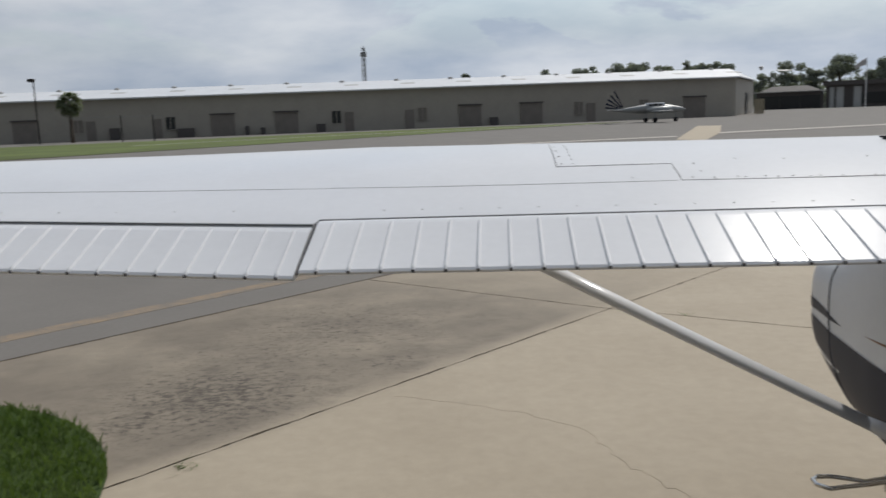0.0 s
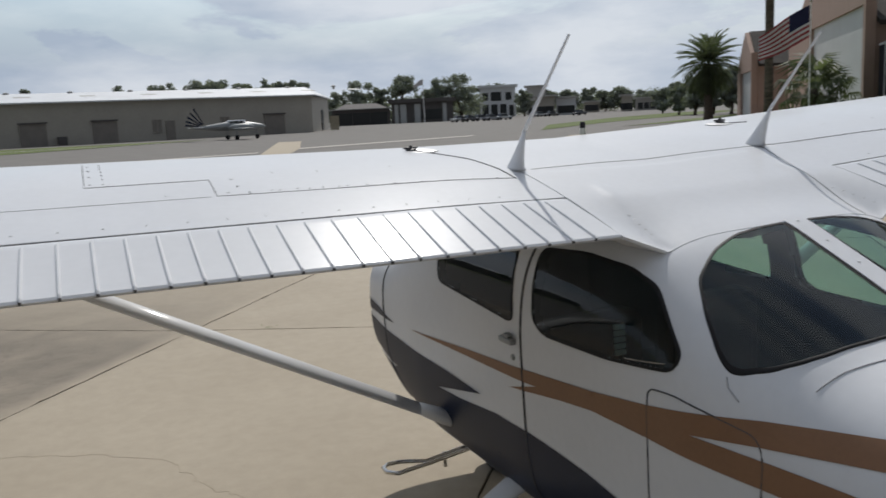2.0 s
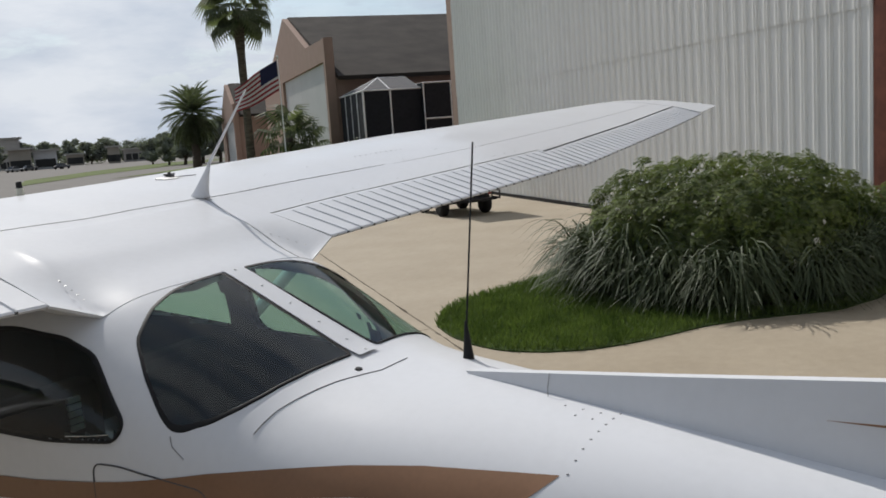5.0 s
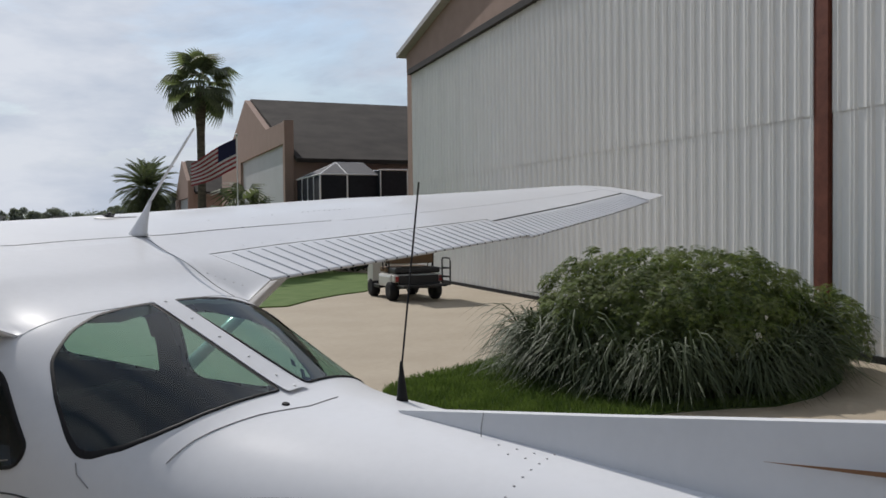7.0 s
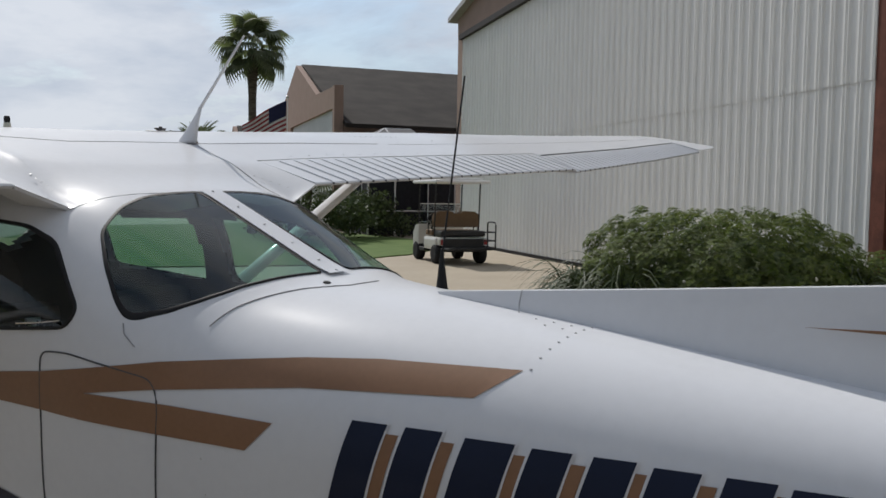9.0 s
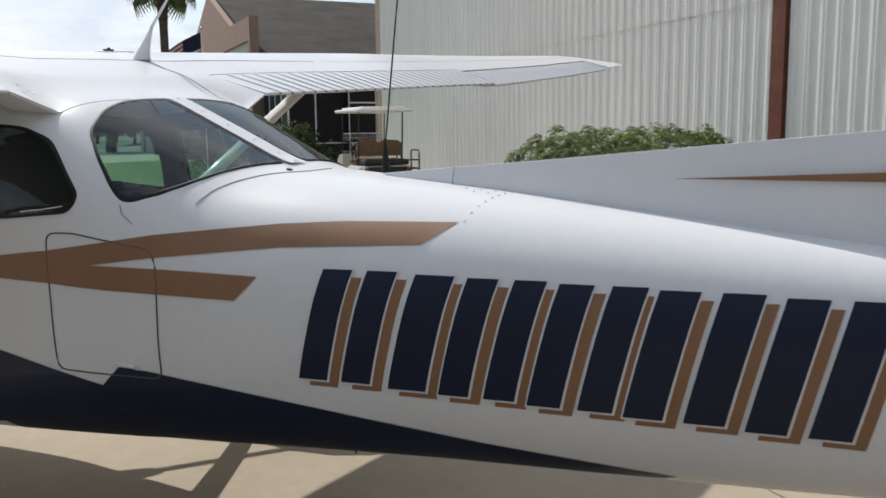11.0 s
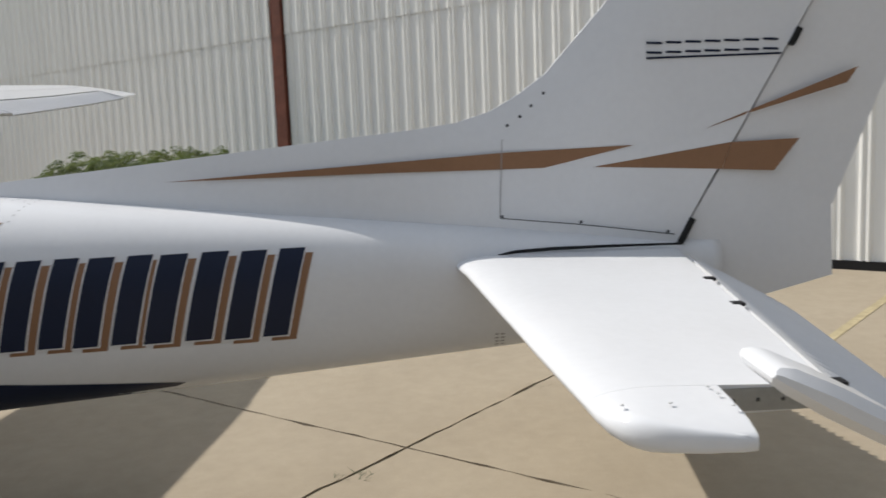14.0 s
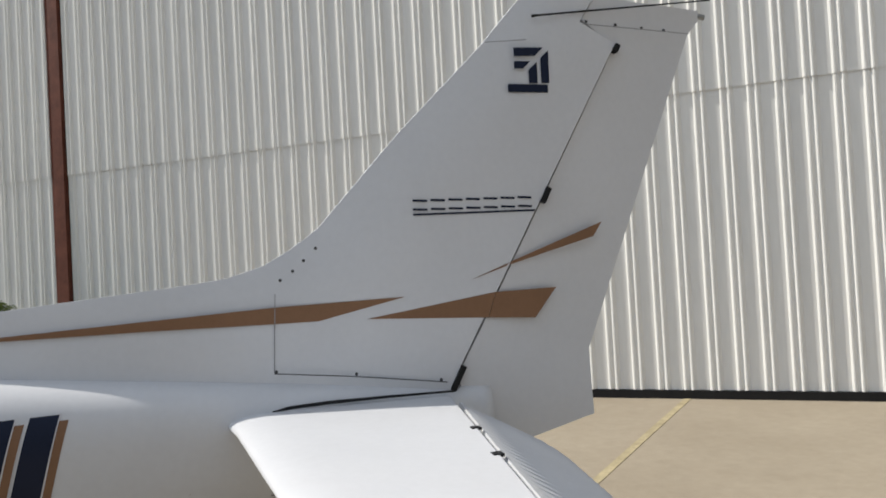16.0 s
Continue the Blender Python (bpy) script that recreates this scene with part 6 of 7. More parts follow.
for k, y0 in enumerate(ys):
    cage_bar("post", [(-D2, y0, 0), (-D2, y0, E2), (-2.3, y0, R2), (-0.1, y0, R2)], 0.03)
    if k < 9:
        y1 = ys[k + 1]
        cage_sheet("screen", [(-D2, y0 - 0.03, 0.05), (-D2, y1 + 0.03, 0.05), (-D2, y1 + 0.03, E2 - 0.04), (-D2, y0 - 0.03, E2 - 0.04)], MESH_SCREEN)
        cage_sheet("roof_screen", [(-D2, y0, E2), (-D2, y1, E2), (-2.3, y1, R2), (-2.3, y0, R2)], SKYLIT_MESH)
        cage_sheet("roof_screen", [(-2.3, y0, R2), (-2.3, y1, R2), (-0.1, y1, R2), (-0.1, y0, R2)], SKYLIT_MESH)
cage_sheet("screen", [(-D2, -2.8, 0.05), (-0.1, -2.8, 0.05), (-0.1, -2.8, R2), (-2.3, -2.8, R2), (-D2, -2.8, E2)], MESH_SCREEN)
for z in (1.0, 2.6, E2):
    cage_bar("rail", [(-D2, ys[0], z), (-D2, ys[-1], z)], 0.035)
cage.matrix_world = HOUSE

# lawn and hedge behind the cart
bm = bmesh.new()
prism(bm, [(12.6, 10.6), (14.2, 11.2), (15.6, 11.48), (16.64, 11.48), (19.0, 12.3), (22.6, 15.0), (23.6, 16.6), (25.5, 21.5), (31, 33), (20, 33), (10, 22), (9.5, 13)], 0.0, 0.03)
tagged(part("verge", bm, material("bright_lawn", (0.10, 0.15, 0.04), 0.9, var=0.3, scale=2, fine=40, dark=(0.06, 0.11, 0.02))), "mown green lawn beside the hangar", "lawn", kind="structure")


def clump_cloud(centres, count, size, seed, squash=0.8):
    """Many small leaf faces round clump centres (x, y, z, radius)."""
    r = random.Random(seed)
    verts, faces = [], []
    tot = sum(c[3] ** 2 for c in centres)
    for c in centres:
        for _ in range(max(8, int(count * c[3] ** 2 / tot))):
            d = Vector((r.gauss(0, 1), r.gauss(0, 1), r.gauss(0, 1))).normalized()
            k = c[3] * (0.3 + 0.85 * r.random())
            p = Vector(c[:3]) + Vector((d.x * k, d.y * k, d.z * k * squash))
            n = (d + Vector((r.gauss(0, 0.6), r.gauss(0, 0.6), r.gauss(0, 0.6)))).normalized()
            t = n.orthogonal().normalized()
            b = n.cross(t)
            q = r.uniform(0, 6.28)
            t, b = t * math.cos(q) + b * math.sin(q), b * math.cos(q) - t * math.sin(q)
            s = size * r.uniform(0.6, 1.3)
            i = len(verts)
            verts += [tuple(p - t * s), tuple(p - b * s * 0.5 + n * s * 0.1), tuple(p + t * s), tuple(p + b * s * 0.5 + n * s * 0.1)]
            faces.append((i, i + 1, i + 2, i + 3))
    return verts, faces


# darker than the shrub's leaves: the hedges' shade is put into the colour
SHADED_HEDGE_LEAF = material("shaded_hedge_leaf", (0.085, 0.11, 0.05), 0.6, var=0.5, scale=2, fine=10, dark=(0.03, 0.045, 0.02), through=0.15)


def shrub_row(pts, h, rad, seed, label):
    s = thing("hedge", label, "hedge", kind="stuff")
    r = random.Random(seed)
    cs = []
    for x, y in pts:
        for k in range(4):
            cs.append((x + r.gauss(0, rad * 0.35), y + r.gauss(0, rad * 0.35), h * r.uniform(0.25, 0.72), rad * r.uniform(0.55, 0.9)))
    raw(*clump_cloud(cs, 420 * len(pts), 0.09, seed), "foliage", SHADED_HEDGE_LEAF, s)
    return s


shrub_row([(19.5 + 0.55 * k, 19.6 - 0.18 * k) for k in range(10)] + [(21.0 + 0.6 * k, 16.9 + 0.55 * k) for k in range(5)], 2.0, 0.85, 41, "dark green hedge in front of the screen cage")
shrub_row([(22.2 + 0.42 * k, 20.6 + 0.40 * k) for k in range(8)], 1.0, 0.6, 42, "low hedge along the house front")


def tree(x, y, h, w, seed, label="round dark green broadleaf tree", trunk=0.14, leaf=0.32, count=1500):
    t = thing("tree", label, "tree", (x, y, -0.012), group="trees round the airfield")
    r = random.Random(seed)
    bm = bmesh.new()
    tube(bm, [(0, 0, 0), (0.05 * w, 0, h * 0.25), (0, 0.03 * w, h * trunk + 0.1 * h)], [0.035 * h, 0.028 * h, 0.018 * h], 8)
    part("trunk", bm, BARK, t)
    cs = []
    for k in range(34):
        a, q = r.uniform(0, 6.28), r.uniform(0.05, 0.46) * w
        c = (q * math.cos(a), q * math.sin(a), h * r.uniform(trunk + 0.04, 0.86 - 0.35 * (q / w) ** 2), w * r.uniform(0.08, 0.18))
        cs.append(c)
        if k < 6:
            bm = bmesh.new()
            tube(bm, [(0, 0, h * trunk), (c[0] * 0.5, c[1] * 0.5, (h * trunk + c[2]) / 2 + 0.1), c[:3]], [0.014 * h, 0.010 * h, 0.004 * h], 6)
            part("limb", bm, BARK, t)
    raw(*clump_cloud(cs, count, leaf, seed), "crown", HAZED_LEAF, t)
    return t


EYE = Vector((-1.9, -1.95, 0))


def at_az(deg, dist):
    a = radians(deg)
    return EYE.x + dist * math.sin(a), EYE.y + dist * math.cos(a)


# az, distance, height, width
k = 100
# bearing, distance, elevation of the top, angular width
for az, d, el, wd in ((-4.0, 215, 2.50, 0.8), (-2.87, 215, 2.65, 0.8), (0.7, 215, 2.62, 1.6), (2.0, 215, 2.7, 1.6), (5.07, 210, 2.9, 1.9), (7.3, 205, 3.05, 1.9), (8.3, 205, 3.15, 1.9), (9.7, 210, 2.75, 1.5), (10.9, 205, 2.9, 1.7), (12.1, 205, 2.95, 1.7), (13.5, 210, 2.7, 1.5), (15.6, 250, 1.9, 1.8), (17.45, 250, 2.55, 1.9), (18.8, 250, 2.05, 1.3), (20.35, 250, 2.72, 2.1), (21.7, 260, 1.8, 1.2), (22.9, 245, 2.5, 1.7), (24.1, 245, 2.8, 2.2), (25.4, 340, 1.9, 1.2), (26.8, 340, 2.05, 2.0), (28.3, 280, 1.45, 1.2), (29.9, 340, 1.5, 1.4), (31.2, 340, 1.3, 1.3), (32.4, 340, 1.32, 1.2), (33.6, 345, 1.2, 1.3), (34.75, 345, 1.38, 1.6), (36.1, 345, 1.15, 1.4), (37.2, 180, 1.05, 1.3), (38.2, 150, 1.5, 1.6), (39.2, 140, 2.1, 1.9), (40.3, 140, 2.3, 2.0), (41.4, 140, 2.2, 1.9)):
    x, y = at_az(az, d)
    top = 1.95 + d * math.tan(radians(el))
    wide = d * radians(wd) * 1.12
    tree(x, y, max(top * 0.6, (top - 0.13 * wide) / 0.86), wide, k, leaf=0.20 + d * 0.0007, count=4200)
    k += 1
woods = thing("distant_woods", "distant dark line of trees on the horizon", "woods", kind="stuff")
r = random.Random(77)
cs = []
for i in range(230):
    az = -40 + 130 * i / 230
    x, y = at_az(az, 430 + r.uniform(-20, 20))
    cs.append((x, y, r.uniform(2.0, 4.6), r.uniform(3.5, 5.6)))
for az0, az1, dist, el in ((14.8, 25.5, 275, 1.45), (25.0, 38.5, 370, 1.1)):
    n = int((az1 - az0) * 4)
    for i in range(n):
        x, y = at_az(az0 + (az1 - az0) * i / n, dist + r.uniform(-12, 12))
        top = 1.9 + dist * math.tan(radians(el)) * r.uniform(0.7, 1.1)
        rad = r.uniform(0.3, 0.45) * top
        cs += [(x, y, top - rad * 0.8, rad), (x + r.uniform(-2, 2), y, top * 0.3, rad)]
raw(*clump_cloud(cs, 42000, 0.6, 78), "crowns", HAZED_LEAF, woods)


# ---- palms ----
def frond_mesh(length, leaflets, leaf_len, droop, width):
    """A feather leaf along x."""
    verts, faces = [], []
    def spine(t):
        return Vector((length * t * (1 - 0.15 * t), 0, length * (0.28 * t - droop * t * t)))
    for j in range(10):
        a, b = spine(j / 10), spine((j + 1) / 10)
        w = 0.02 * (1 - j / 11) + 0.004
        i = len(verts)
        verts += [(a.x, -w, a.z), (a.x, w, a.z), (b.x, w, b.z), (b.x, -w, b.z)]
        faces.append((i, i + 1, i + 2, i + 3))
    for j in range(leaflets):
        t = 0.14 + 0.86 * j / leaflets
        p = spine(t)
        L = leaf_len * (0.55 + 0.9 * t * (1.25 - t))
        for s in (-1, 1):
            tip = p + Vector((L * 0.55, s * L * 0.75, -L * 0.35))
            i = len(verts)
            verts += [tuple(p + Vector((-width, 0, 0))), tuple(p + Vector((width, 0, 0.01))), tuple((p + tip) / 2 + Vector((width, 0, 0.04))), tuple(tip), tuple((p + tip) / 2 + Vector((-width, 0, 0.04)))]
            faces.append((i, i + 1, i + 2, i + 3, i + 4))
    me = bpy.data.meshes.new("frond")
    me.from_pydata(verts, [], faces)
    me.materials.append(PALM_LEAF)
    return me


def fan_mesh(stalk, radius, blades):
    """A fan leaf on a stalk along x, folded down at the tips."""
    verts, faces = [], []
    verts += [(0, -0.015, 0), (0, 0.015, 0), (stalk, 0.01, 0.12 * stalk), (stalk, -0.01, 0.12 * stalk)]
    faces.append((0, 1, 2, 3))
    c = Vector((stalk, 0, 0.12 * stalk))
    for j in range(blades):
        a = radians(-125 + 250 * j / (blades - 1))
        d = Vector((math.cos(a), math.sin(a), 0))
        R = radius * (0.75 + 0.25 * math.cos(a))
        m = c + d * R * 0.55 + Vector((0, 0, 0.03))
        e = c + d * R * 0.92 + Vector((0, 0, -0.62 * R))
        s = Vector((-d.y, d.x, 0)) * R * 0.075
        i = len(verts)
        verts += [tuple(c), tuple(m - s), tuple(e), tuple(m + s)]
        faces.append((i, i + 1, i + 2, i + 3))
    me = bpy.data.meshes.new("fan_leaf")
    me.from_pydata(verts, [], faces)
    me.materials.append(PALM_LEAF)
    return me


def palm(x, y, trunk_h, r0, leaf, count, low, high, label, seed, name="palm_tree", scale=1.0, lean=0.0):
    t = thing(name, label, "palm", (x, y, -0.012), group="palms")
    r = random.Random(seed)
    bm = bmesh.new()
    tube(bm, [(lean * q * q, 0, trunk_h * q) for q in (0, 0.25, 0.5, 0.75, 0.9, 1.0)], [r0 * 1.25, r0, r0 * 0.92, r0 * 0.95, r0 * 1.35, r0 * 0.9], 12)
    part("trunk", bm, PALM_BARK, t, smooth=True)
    for k in range(count):
        q = (k + 0.5) / count
        el = low + (high - low) * q + r.uniform(-8, 8)
        az = k * 137.5 + r.uniform(-12, 12)
        f = new("leaf", leaf)
        f.parent = t
        s = scale * r.uniform(0.85, 1.1)
        f.matrix_local = Matrix.Translation((lean, 0, trunk_h - 0.15 + 0.3 * q)) @ Euler((0, radians(-el), radians(az)), "XYZ").to_matrix().to_4x4() @ pose(0, 0, 0, r.uniform(-25, 25), 0, 0) @ Matrix.Diagonal((s, s, s, 1))
    return t


FEATHER = frond_mesh(3.0, 30, 0.62, 0.50, 0.026)
FAN = fan_mesh(0.85, 0.95, 24)
FAN_LOW = fan_mesh(0.62, 0.62, 15)
x, y = at_az(40.0, 75)
palm(x, y, 5.0, 0.36, FEATHER, 92, -78, 78, "stout date palm with a round feathery crown", 51)
x, y = at_az(43.55, 35.0)
palm(x, y, 7.35, 0.17, FAN, 27, -58, 74, "tall slender cabbage palm with fan leaves", 52, scale=0.92)
x, y = at_az(46.1, 36.0)
palm(x, y, 2.25, 0.16, FAN_LOW, 20, -42, 78, "low bushy fan palm", 53, scale=1.3)
x, y = at_az(47.2, 36.6)
palm(x, y, 1.9, 0.14, FAN_LOW, 15, -30, 78, "low bushy fan palm", 54, scale=1.15)
x, y = at_az(-27.85, 127)
palm(x, y, 5.1, 0.24, FAN, 34, -60, 75, "cabbage palm in front of the long hangar", 55, scale=1.1)

# ---- flag ----
pole = thing("flagpole", "slim white flagpole on the lawn", "flagpole")
px, py = at_az(45.85, 29.5)
bm = bmesh.new()
tube(bm, [(px, py, 0.03), (px, py, 4.85)], [0.025, 0.016], 10)
part("pole", bm, WHITE_FRAME, pole)
bm = bmesh.new()
bmesh.ops.create_icosphere(bm, subdivisions=2, radius=0.05, matrix=Matrix.Translation((px, py, 4.87)))
part("finial", bm, STEEL, pole)
FLAG_RED = material("flag_red", (0.28, 0.045, 0.055), 0.8, var=0.12)
FLAG_WHITE = material("flag_white", (0.55, 0.53, 0.53), 0.8, var=0.08)
FLAG_BLUE = material("flag_blue", (0.02, 0.022, 0.06), 0.8, var=0.15)
flag = thing("flag", "striped red, white and blue flag flying in the wind", "flag")
side = Vector((-math.cos(radians(45.85)), math.sin(radians(45.85)), 0))
NU, NV = 40, 26


def flag_point(u, v):
    p = Vector((px, py, 4.75)) + side * (0.03 + 1.46 * u) + Vector((0, 0, -0.82 * u - (1.02 - 0.2 * u) * v + 0.04 * math.sin(5 * u + 2 * v)))
    return p + Vector((side.y, -side.x, 0)) * 0.10 * math.sin(9 * u + 2.0 * v) * (0.2 + u)


groups = {"red_stripe": [], "white_stripe": [], "canton": []}
for i in range(NU):
    for j in range(NV):
        u, v = i / NU, j / NV
        key = "canton" if u < 0.4 and v < 14 / 26 else ("red_stripe" if (j // 2) % 2 == 0 else "white_stripe")
        groups[key].append((i, j))
for key, mat in (("red_stripe", FLAG_RED), ("white_stripe", FLAG_WHITE), ("canton", FLAG_BLUE)):
    verts, faces = [], []
    for i, j in groups[key]:
        k = len(verts)
        verts += [tuple(flag_point((i + a) / NU, (j + b) / NV)) for a, b in ((0, 0), (1, 0), (1, 1), (0, 1))]
        faces.append((k, k + 1, k + 2, k + 3))
    tagged(raw(verts, faces, key, mat, flag), kind="stuff")

# ---- long tan hangar ----
row = thing("long_hangar", "long low tan metal hangar with white roof", "hangar")
def hangar_line(s, d):
    """A point by its run along the front and its distance square to it."""
    q = radians(-10)
    return Vector((EYE.x + d * math.sin(q) + s * math.cos(q), EYE.y + d * math.cos(q) - s * math.sin(q), 0))


EV, RZ = 5.85, 7.55
A, B, C, Dp = hangar_line(-82, 130), hangar_line(58.65, 130), hangar_line(72.9, 154), hangar_line(-82, 154)
bm = bmesh.new()
prism(bm, [(p.x, p.y) for p in (A, B, C, Dp)], -0.012, EV)
part("wall", bm, TAN, row, "tan metal wall")
hip, far_end = hangar_line(63.0, 142), hangar_line(-82, 142)
bm = bmesh.new()
ov = [hangar_line(-82.5, 129.4), hangar_line(59.2, 129.4), hip, far_end, hangar_line(73.6, 154.5), hangar_line(-82.5, 154.5)]
ov = [p + Vector((0, 0, RZ if k in (2, 3) else EV)) for k, p in enumerate(ov)]
vs = [bm.verts.new(p) for p in ov] + [bm.verts.new(p + Vector((0, 0, 0.2))) for p in ov]
for q in ((0, 1, 2, 3), (3, 2, 4, 5), (6, 7, 8, 9), (9, 8, 10, 11), (0, 1, 7, 6), (1, 4, 10, 7), (4, 5, 11, 10), (5, 3, 9, 11), (3, 0, 6, 9), (1, 4, 2), (0, 3, 5), (7, 10, 8)):
    bm.faces.new([vs[i] for i in q])
bmesh.ops.recalc_face_normals(bm, faces=bm.faces)
part("roof", bm, WHITE_ROOF, row, "white sheet-metal hip roof")
along = (B - A).normalized()
out = Vector((along.y, -along.x, 0))
WINDOW_DARK = material("dark_window", (0.025, 0.028, 0.03), 0.3, var=0.1)


def on_front(az):
    """Distance along the front at which a bearing meets it."""
    a = radians(az)
    d = Vector((math.sin(a), math.cos(a), 0))
    m = Matrix(((d.x, -along.x), (d.y, -along.y)))
    s = m.inverted() @ Vector((A.x - EYE.x, A.y - EYE.y))
    return s[1]


def front_box(name, az, w, z0, z1, mat, label="", depth=0.12):
    c = A + along * on_front(az)
    bm = bmesh.new()
    box(bm, -w / 2, w / 2, -0.05, depth, z0, z1, 0, Matrix(((along.x, out.x, 0, c.x), (along.y, out.y, 0, c.y), (0, 0, 1, 0), (0, 0, 0, 1))))
    bmesh.ops.recalc_face_normals(bm, faces=bm.faces)
    return part(name, bm, mat, row, label)


for az in (-30.44, -18.82, -14.77, -2.65, 1.40, 11.81):
    front_box("roller_door", az, 3.4, 0, 3.1, TAN_DOOR, "brown roller door")
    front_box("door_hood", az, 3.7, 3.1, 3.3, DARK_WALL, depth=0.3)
for az in (-26.74, -22.86, -10.68, -6.67, 5.28):
    front_box("door", az, 1.35, 0, 2.8, TAN_DOOR, "brown door")
for az, dull in ((-27.46, 1), (-22.04, 0), (-11.51, 0), (-5.82, 1), (4.49, 1), (8.68, 1)):
    win = front_box("window", az, 1.3, 1.2, 3.0, TAN_DOOR if dull else WINDOW_DARK, "brown shuttered window" if dull else "dark window")
    c = A + along * on_front(az)
    bm = bmesh.new()
    for x0, x1, z0, z1 in ((-0.72, 0.72, 1.12, 1.2), (-0.72, 0.72, 3.0, 3.08), (-0.04, 0.04, 1.2, 3.0)):
        box(bm, x0, x1, 0.10, 0.18, z0, z1, 0, Matrix(((along.x, out.x, 0, c.x), (along.y, out.y, 0, c.y), (0, 0, 1, 0), (0, 0, 0, 1))))
    part("frame", bm, TAN, win)
for az, w, h in ((-25.35, 1.3, 1.7), (-21.12, 2.4, 1.3), (-17.3, 0.5, 1.3), (-16.3, 0.5, 1.0), (-12.55, 1.3, 1.2), (-1.11, 1.2, 1.2)):
    front_box("air_conditioner", az, w, 0, h, DARK_WALL, "dark outdoor unit", 0.9)
for k in range(15):
    s = 142 * math.tan(radians(-31.4 + 10)) + k * 8.85
    p = hangar_line(s, 141.4)
    bm = bmesh.new()
    lathe(bm, [(0.22, -0.3), (0.22, 0.05), (0.42, 0.1), (0.38, 0.3), (0.1, 0.38)], 12, Matrix.Translation((p.x, p.y, RZ + 0.02)))
    part("roof_vent", bm, ROOF_GREY, row)
    p, q = hangar_line(s + 1.5, 136.2), EV + (RZ - EV) * 6.2 / 12 + 0.22
    bm = bmesh.new()
    box(bm, -1.1, 1.1, -0.9, 0.9, -0.03, 0.03, 0, Matrix.Translation((p.x, p.y, q)) @ pose(0, 0, 0, 8.1, 0, 10))
    part("skylight", bm, ROOF_GREY, row, "pale grey roof skylight")
end_way = (C - B).normalized()
bm = bmesh.new()
box(bm, -1.9, 1.9, -0.1, 0.12, 0, 3.6, 0, Matrix.Translation(B + end_way * 15.5) @ pose(0, 0, 0, 0, 0, math.degrees(math.atan2(end_way.y, end_way.x))))
part("end_door", bm, WINDOW_DARK, row, "dark open end door")
x, y = at_az(15.7, 150)
box_fence = thing("fence_screen", "tan slatted fence screen beside the long hangar", "fence", (x, y, -0.012), -15.7)
for k in range(6):
    bm = bmesh.new()
    box(bm, -0.78 + 0.26 * k, -0.54 + 0.26 * k, -0.05, 0.05, 0.1, 2.5)
    part("slat", bm, material("tan_slat", (0.42, 0.37, 0.27), 0.8, var=0.12) if k == 0 else bpy.data.materials["tan_slat"], box_fence)

# ---- far low buildings ----
def far_block(name, az0, az1, dist, z, mat, label, roof=None, rz=0.5, depth=12):
    b = thing(name, label, "building")
    x0, y0 = at_az(az0, dist)
    x1, y1 = at_az(az1, dist)
    d = Vector((x1 - x0, y1 - y0, 0))
    n = Vector((-d.y, d.x, 0)).normalized() * depth
    if n.dot(Vector((x0, y0, 0)) - EYE) < 0:
        n = -n
    bm = bmesh.new()
    prism(bm, [(x0, y0), (x1, y1), (x1 + n.x, y1 + n.y), (x0 + n.x, y0 + n.y)], -0.012, z)
    bmesh.ops.recalc_face_normals(bm, faces=bm.faces)
    part("wall", bm, mat, b)
    e = d.normalized() * 0.8
    f = n.normalized() * 0.8
    bm = bmesh.new()
    prism(bm, [(x0 - e.x - f.x, y0 - e.y - f.y), (x1 + e.x - f.x, y1 + e.y - f.y), (x1 + n.x + e.x + f.x, y1 + n.y + e.y + f.y), (x0 + n.x - e.x + f.x, y0 + n.y - e.y + f.y)], z + 0.004, z + rz)
    bmesh.ops.recalc_face_normals(bm, faces=bm.faces)
    part("roof", bm, roof or mat, b)
    return b, Vector((x0, y0, 0)), d, -n.normalized()


def openings(b, p, d, out_dir, items, mat, name="window"):
    """Boxes on a front: fraction along it, width, bottom, top."""
    u = d.normalized()
    for q, w, z0, z1 in items:
        c = p + d * q
        bm = bmesh.new()
        box(bm, -w / 2, w / 2, -0.05, 0.12, z0, z1, 0, Matrix(((u.x, out_dir.x, 0, c.x), (u.y, out_dir.y, 0, c.y), (0, 0, 1, 0), (0, 0, 0, 1))))
        bmesh.ops.recalc_face_normals(bm, faces=bm.faces)
        part(name, bm, mat, b)


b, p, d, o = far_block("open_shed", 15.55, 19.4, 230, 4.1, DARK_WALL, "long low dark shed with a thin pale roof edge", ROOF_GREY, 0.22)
# dark boxes on the wall stand for the shade inside the open bays
openings(b, p, d, o, [(0.2, 4.5, 0, 3.2), (0.5, 4.5, 0, 3.2), (0.8, 4.5, 0, 3.2)], WINDOW_DARK, "opening")
bm = bmesh.new()
e = d.normalized()
prism_base = [p - o * 2 + e * 0.5, p - o * 2 + d - e * 0.5, p - o * 11 + d - e * 0.5, p - o * 11 + e * 0.5]
rings = [[(q.x, q.y, 4.33) for q in prism_base], [(q.x, q.y, 5.7) for q in [(prism_base[0] + prism_base[3]) / 2 + e * 3, (prism_base[1] + prism_base[2]) / 2 - e * 3, (prism_base[1] + prism_base[2]) / 2 - e * 3 - o * 0.3, (prism_base[0] + prism_base[3]) / 2 + e * 3 - o * 0.3]]]
loft(bm, rings)
bmesh.ops.recalc_face_normals(bm, faces=bm.faces)
part("pitched_roof", bm, DARK_WALL, b, "dark low-pitched roof")
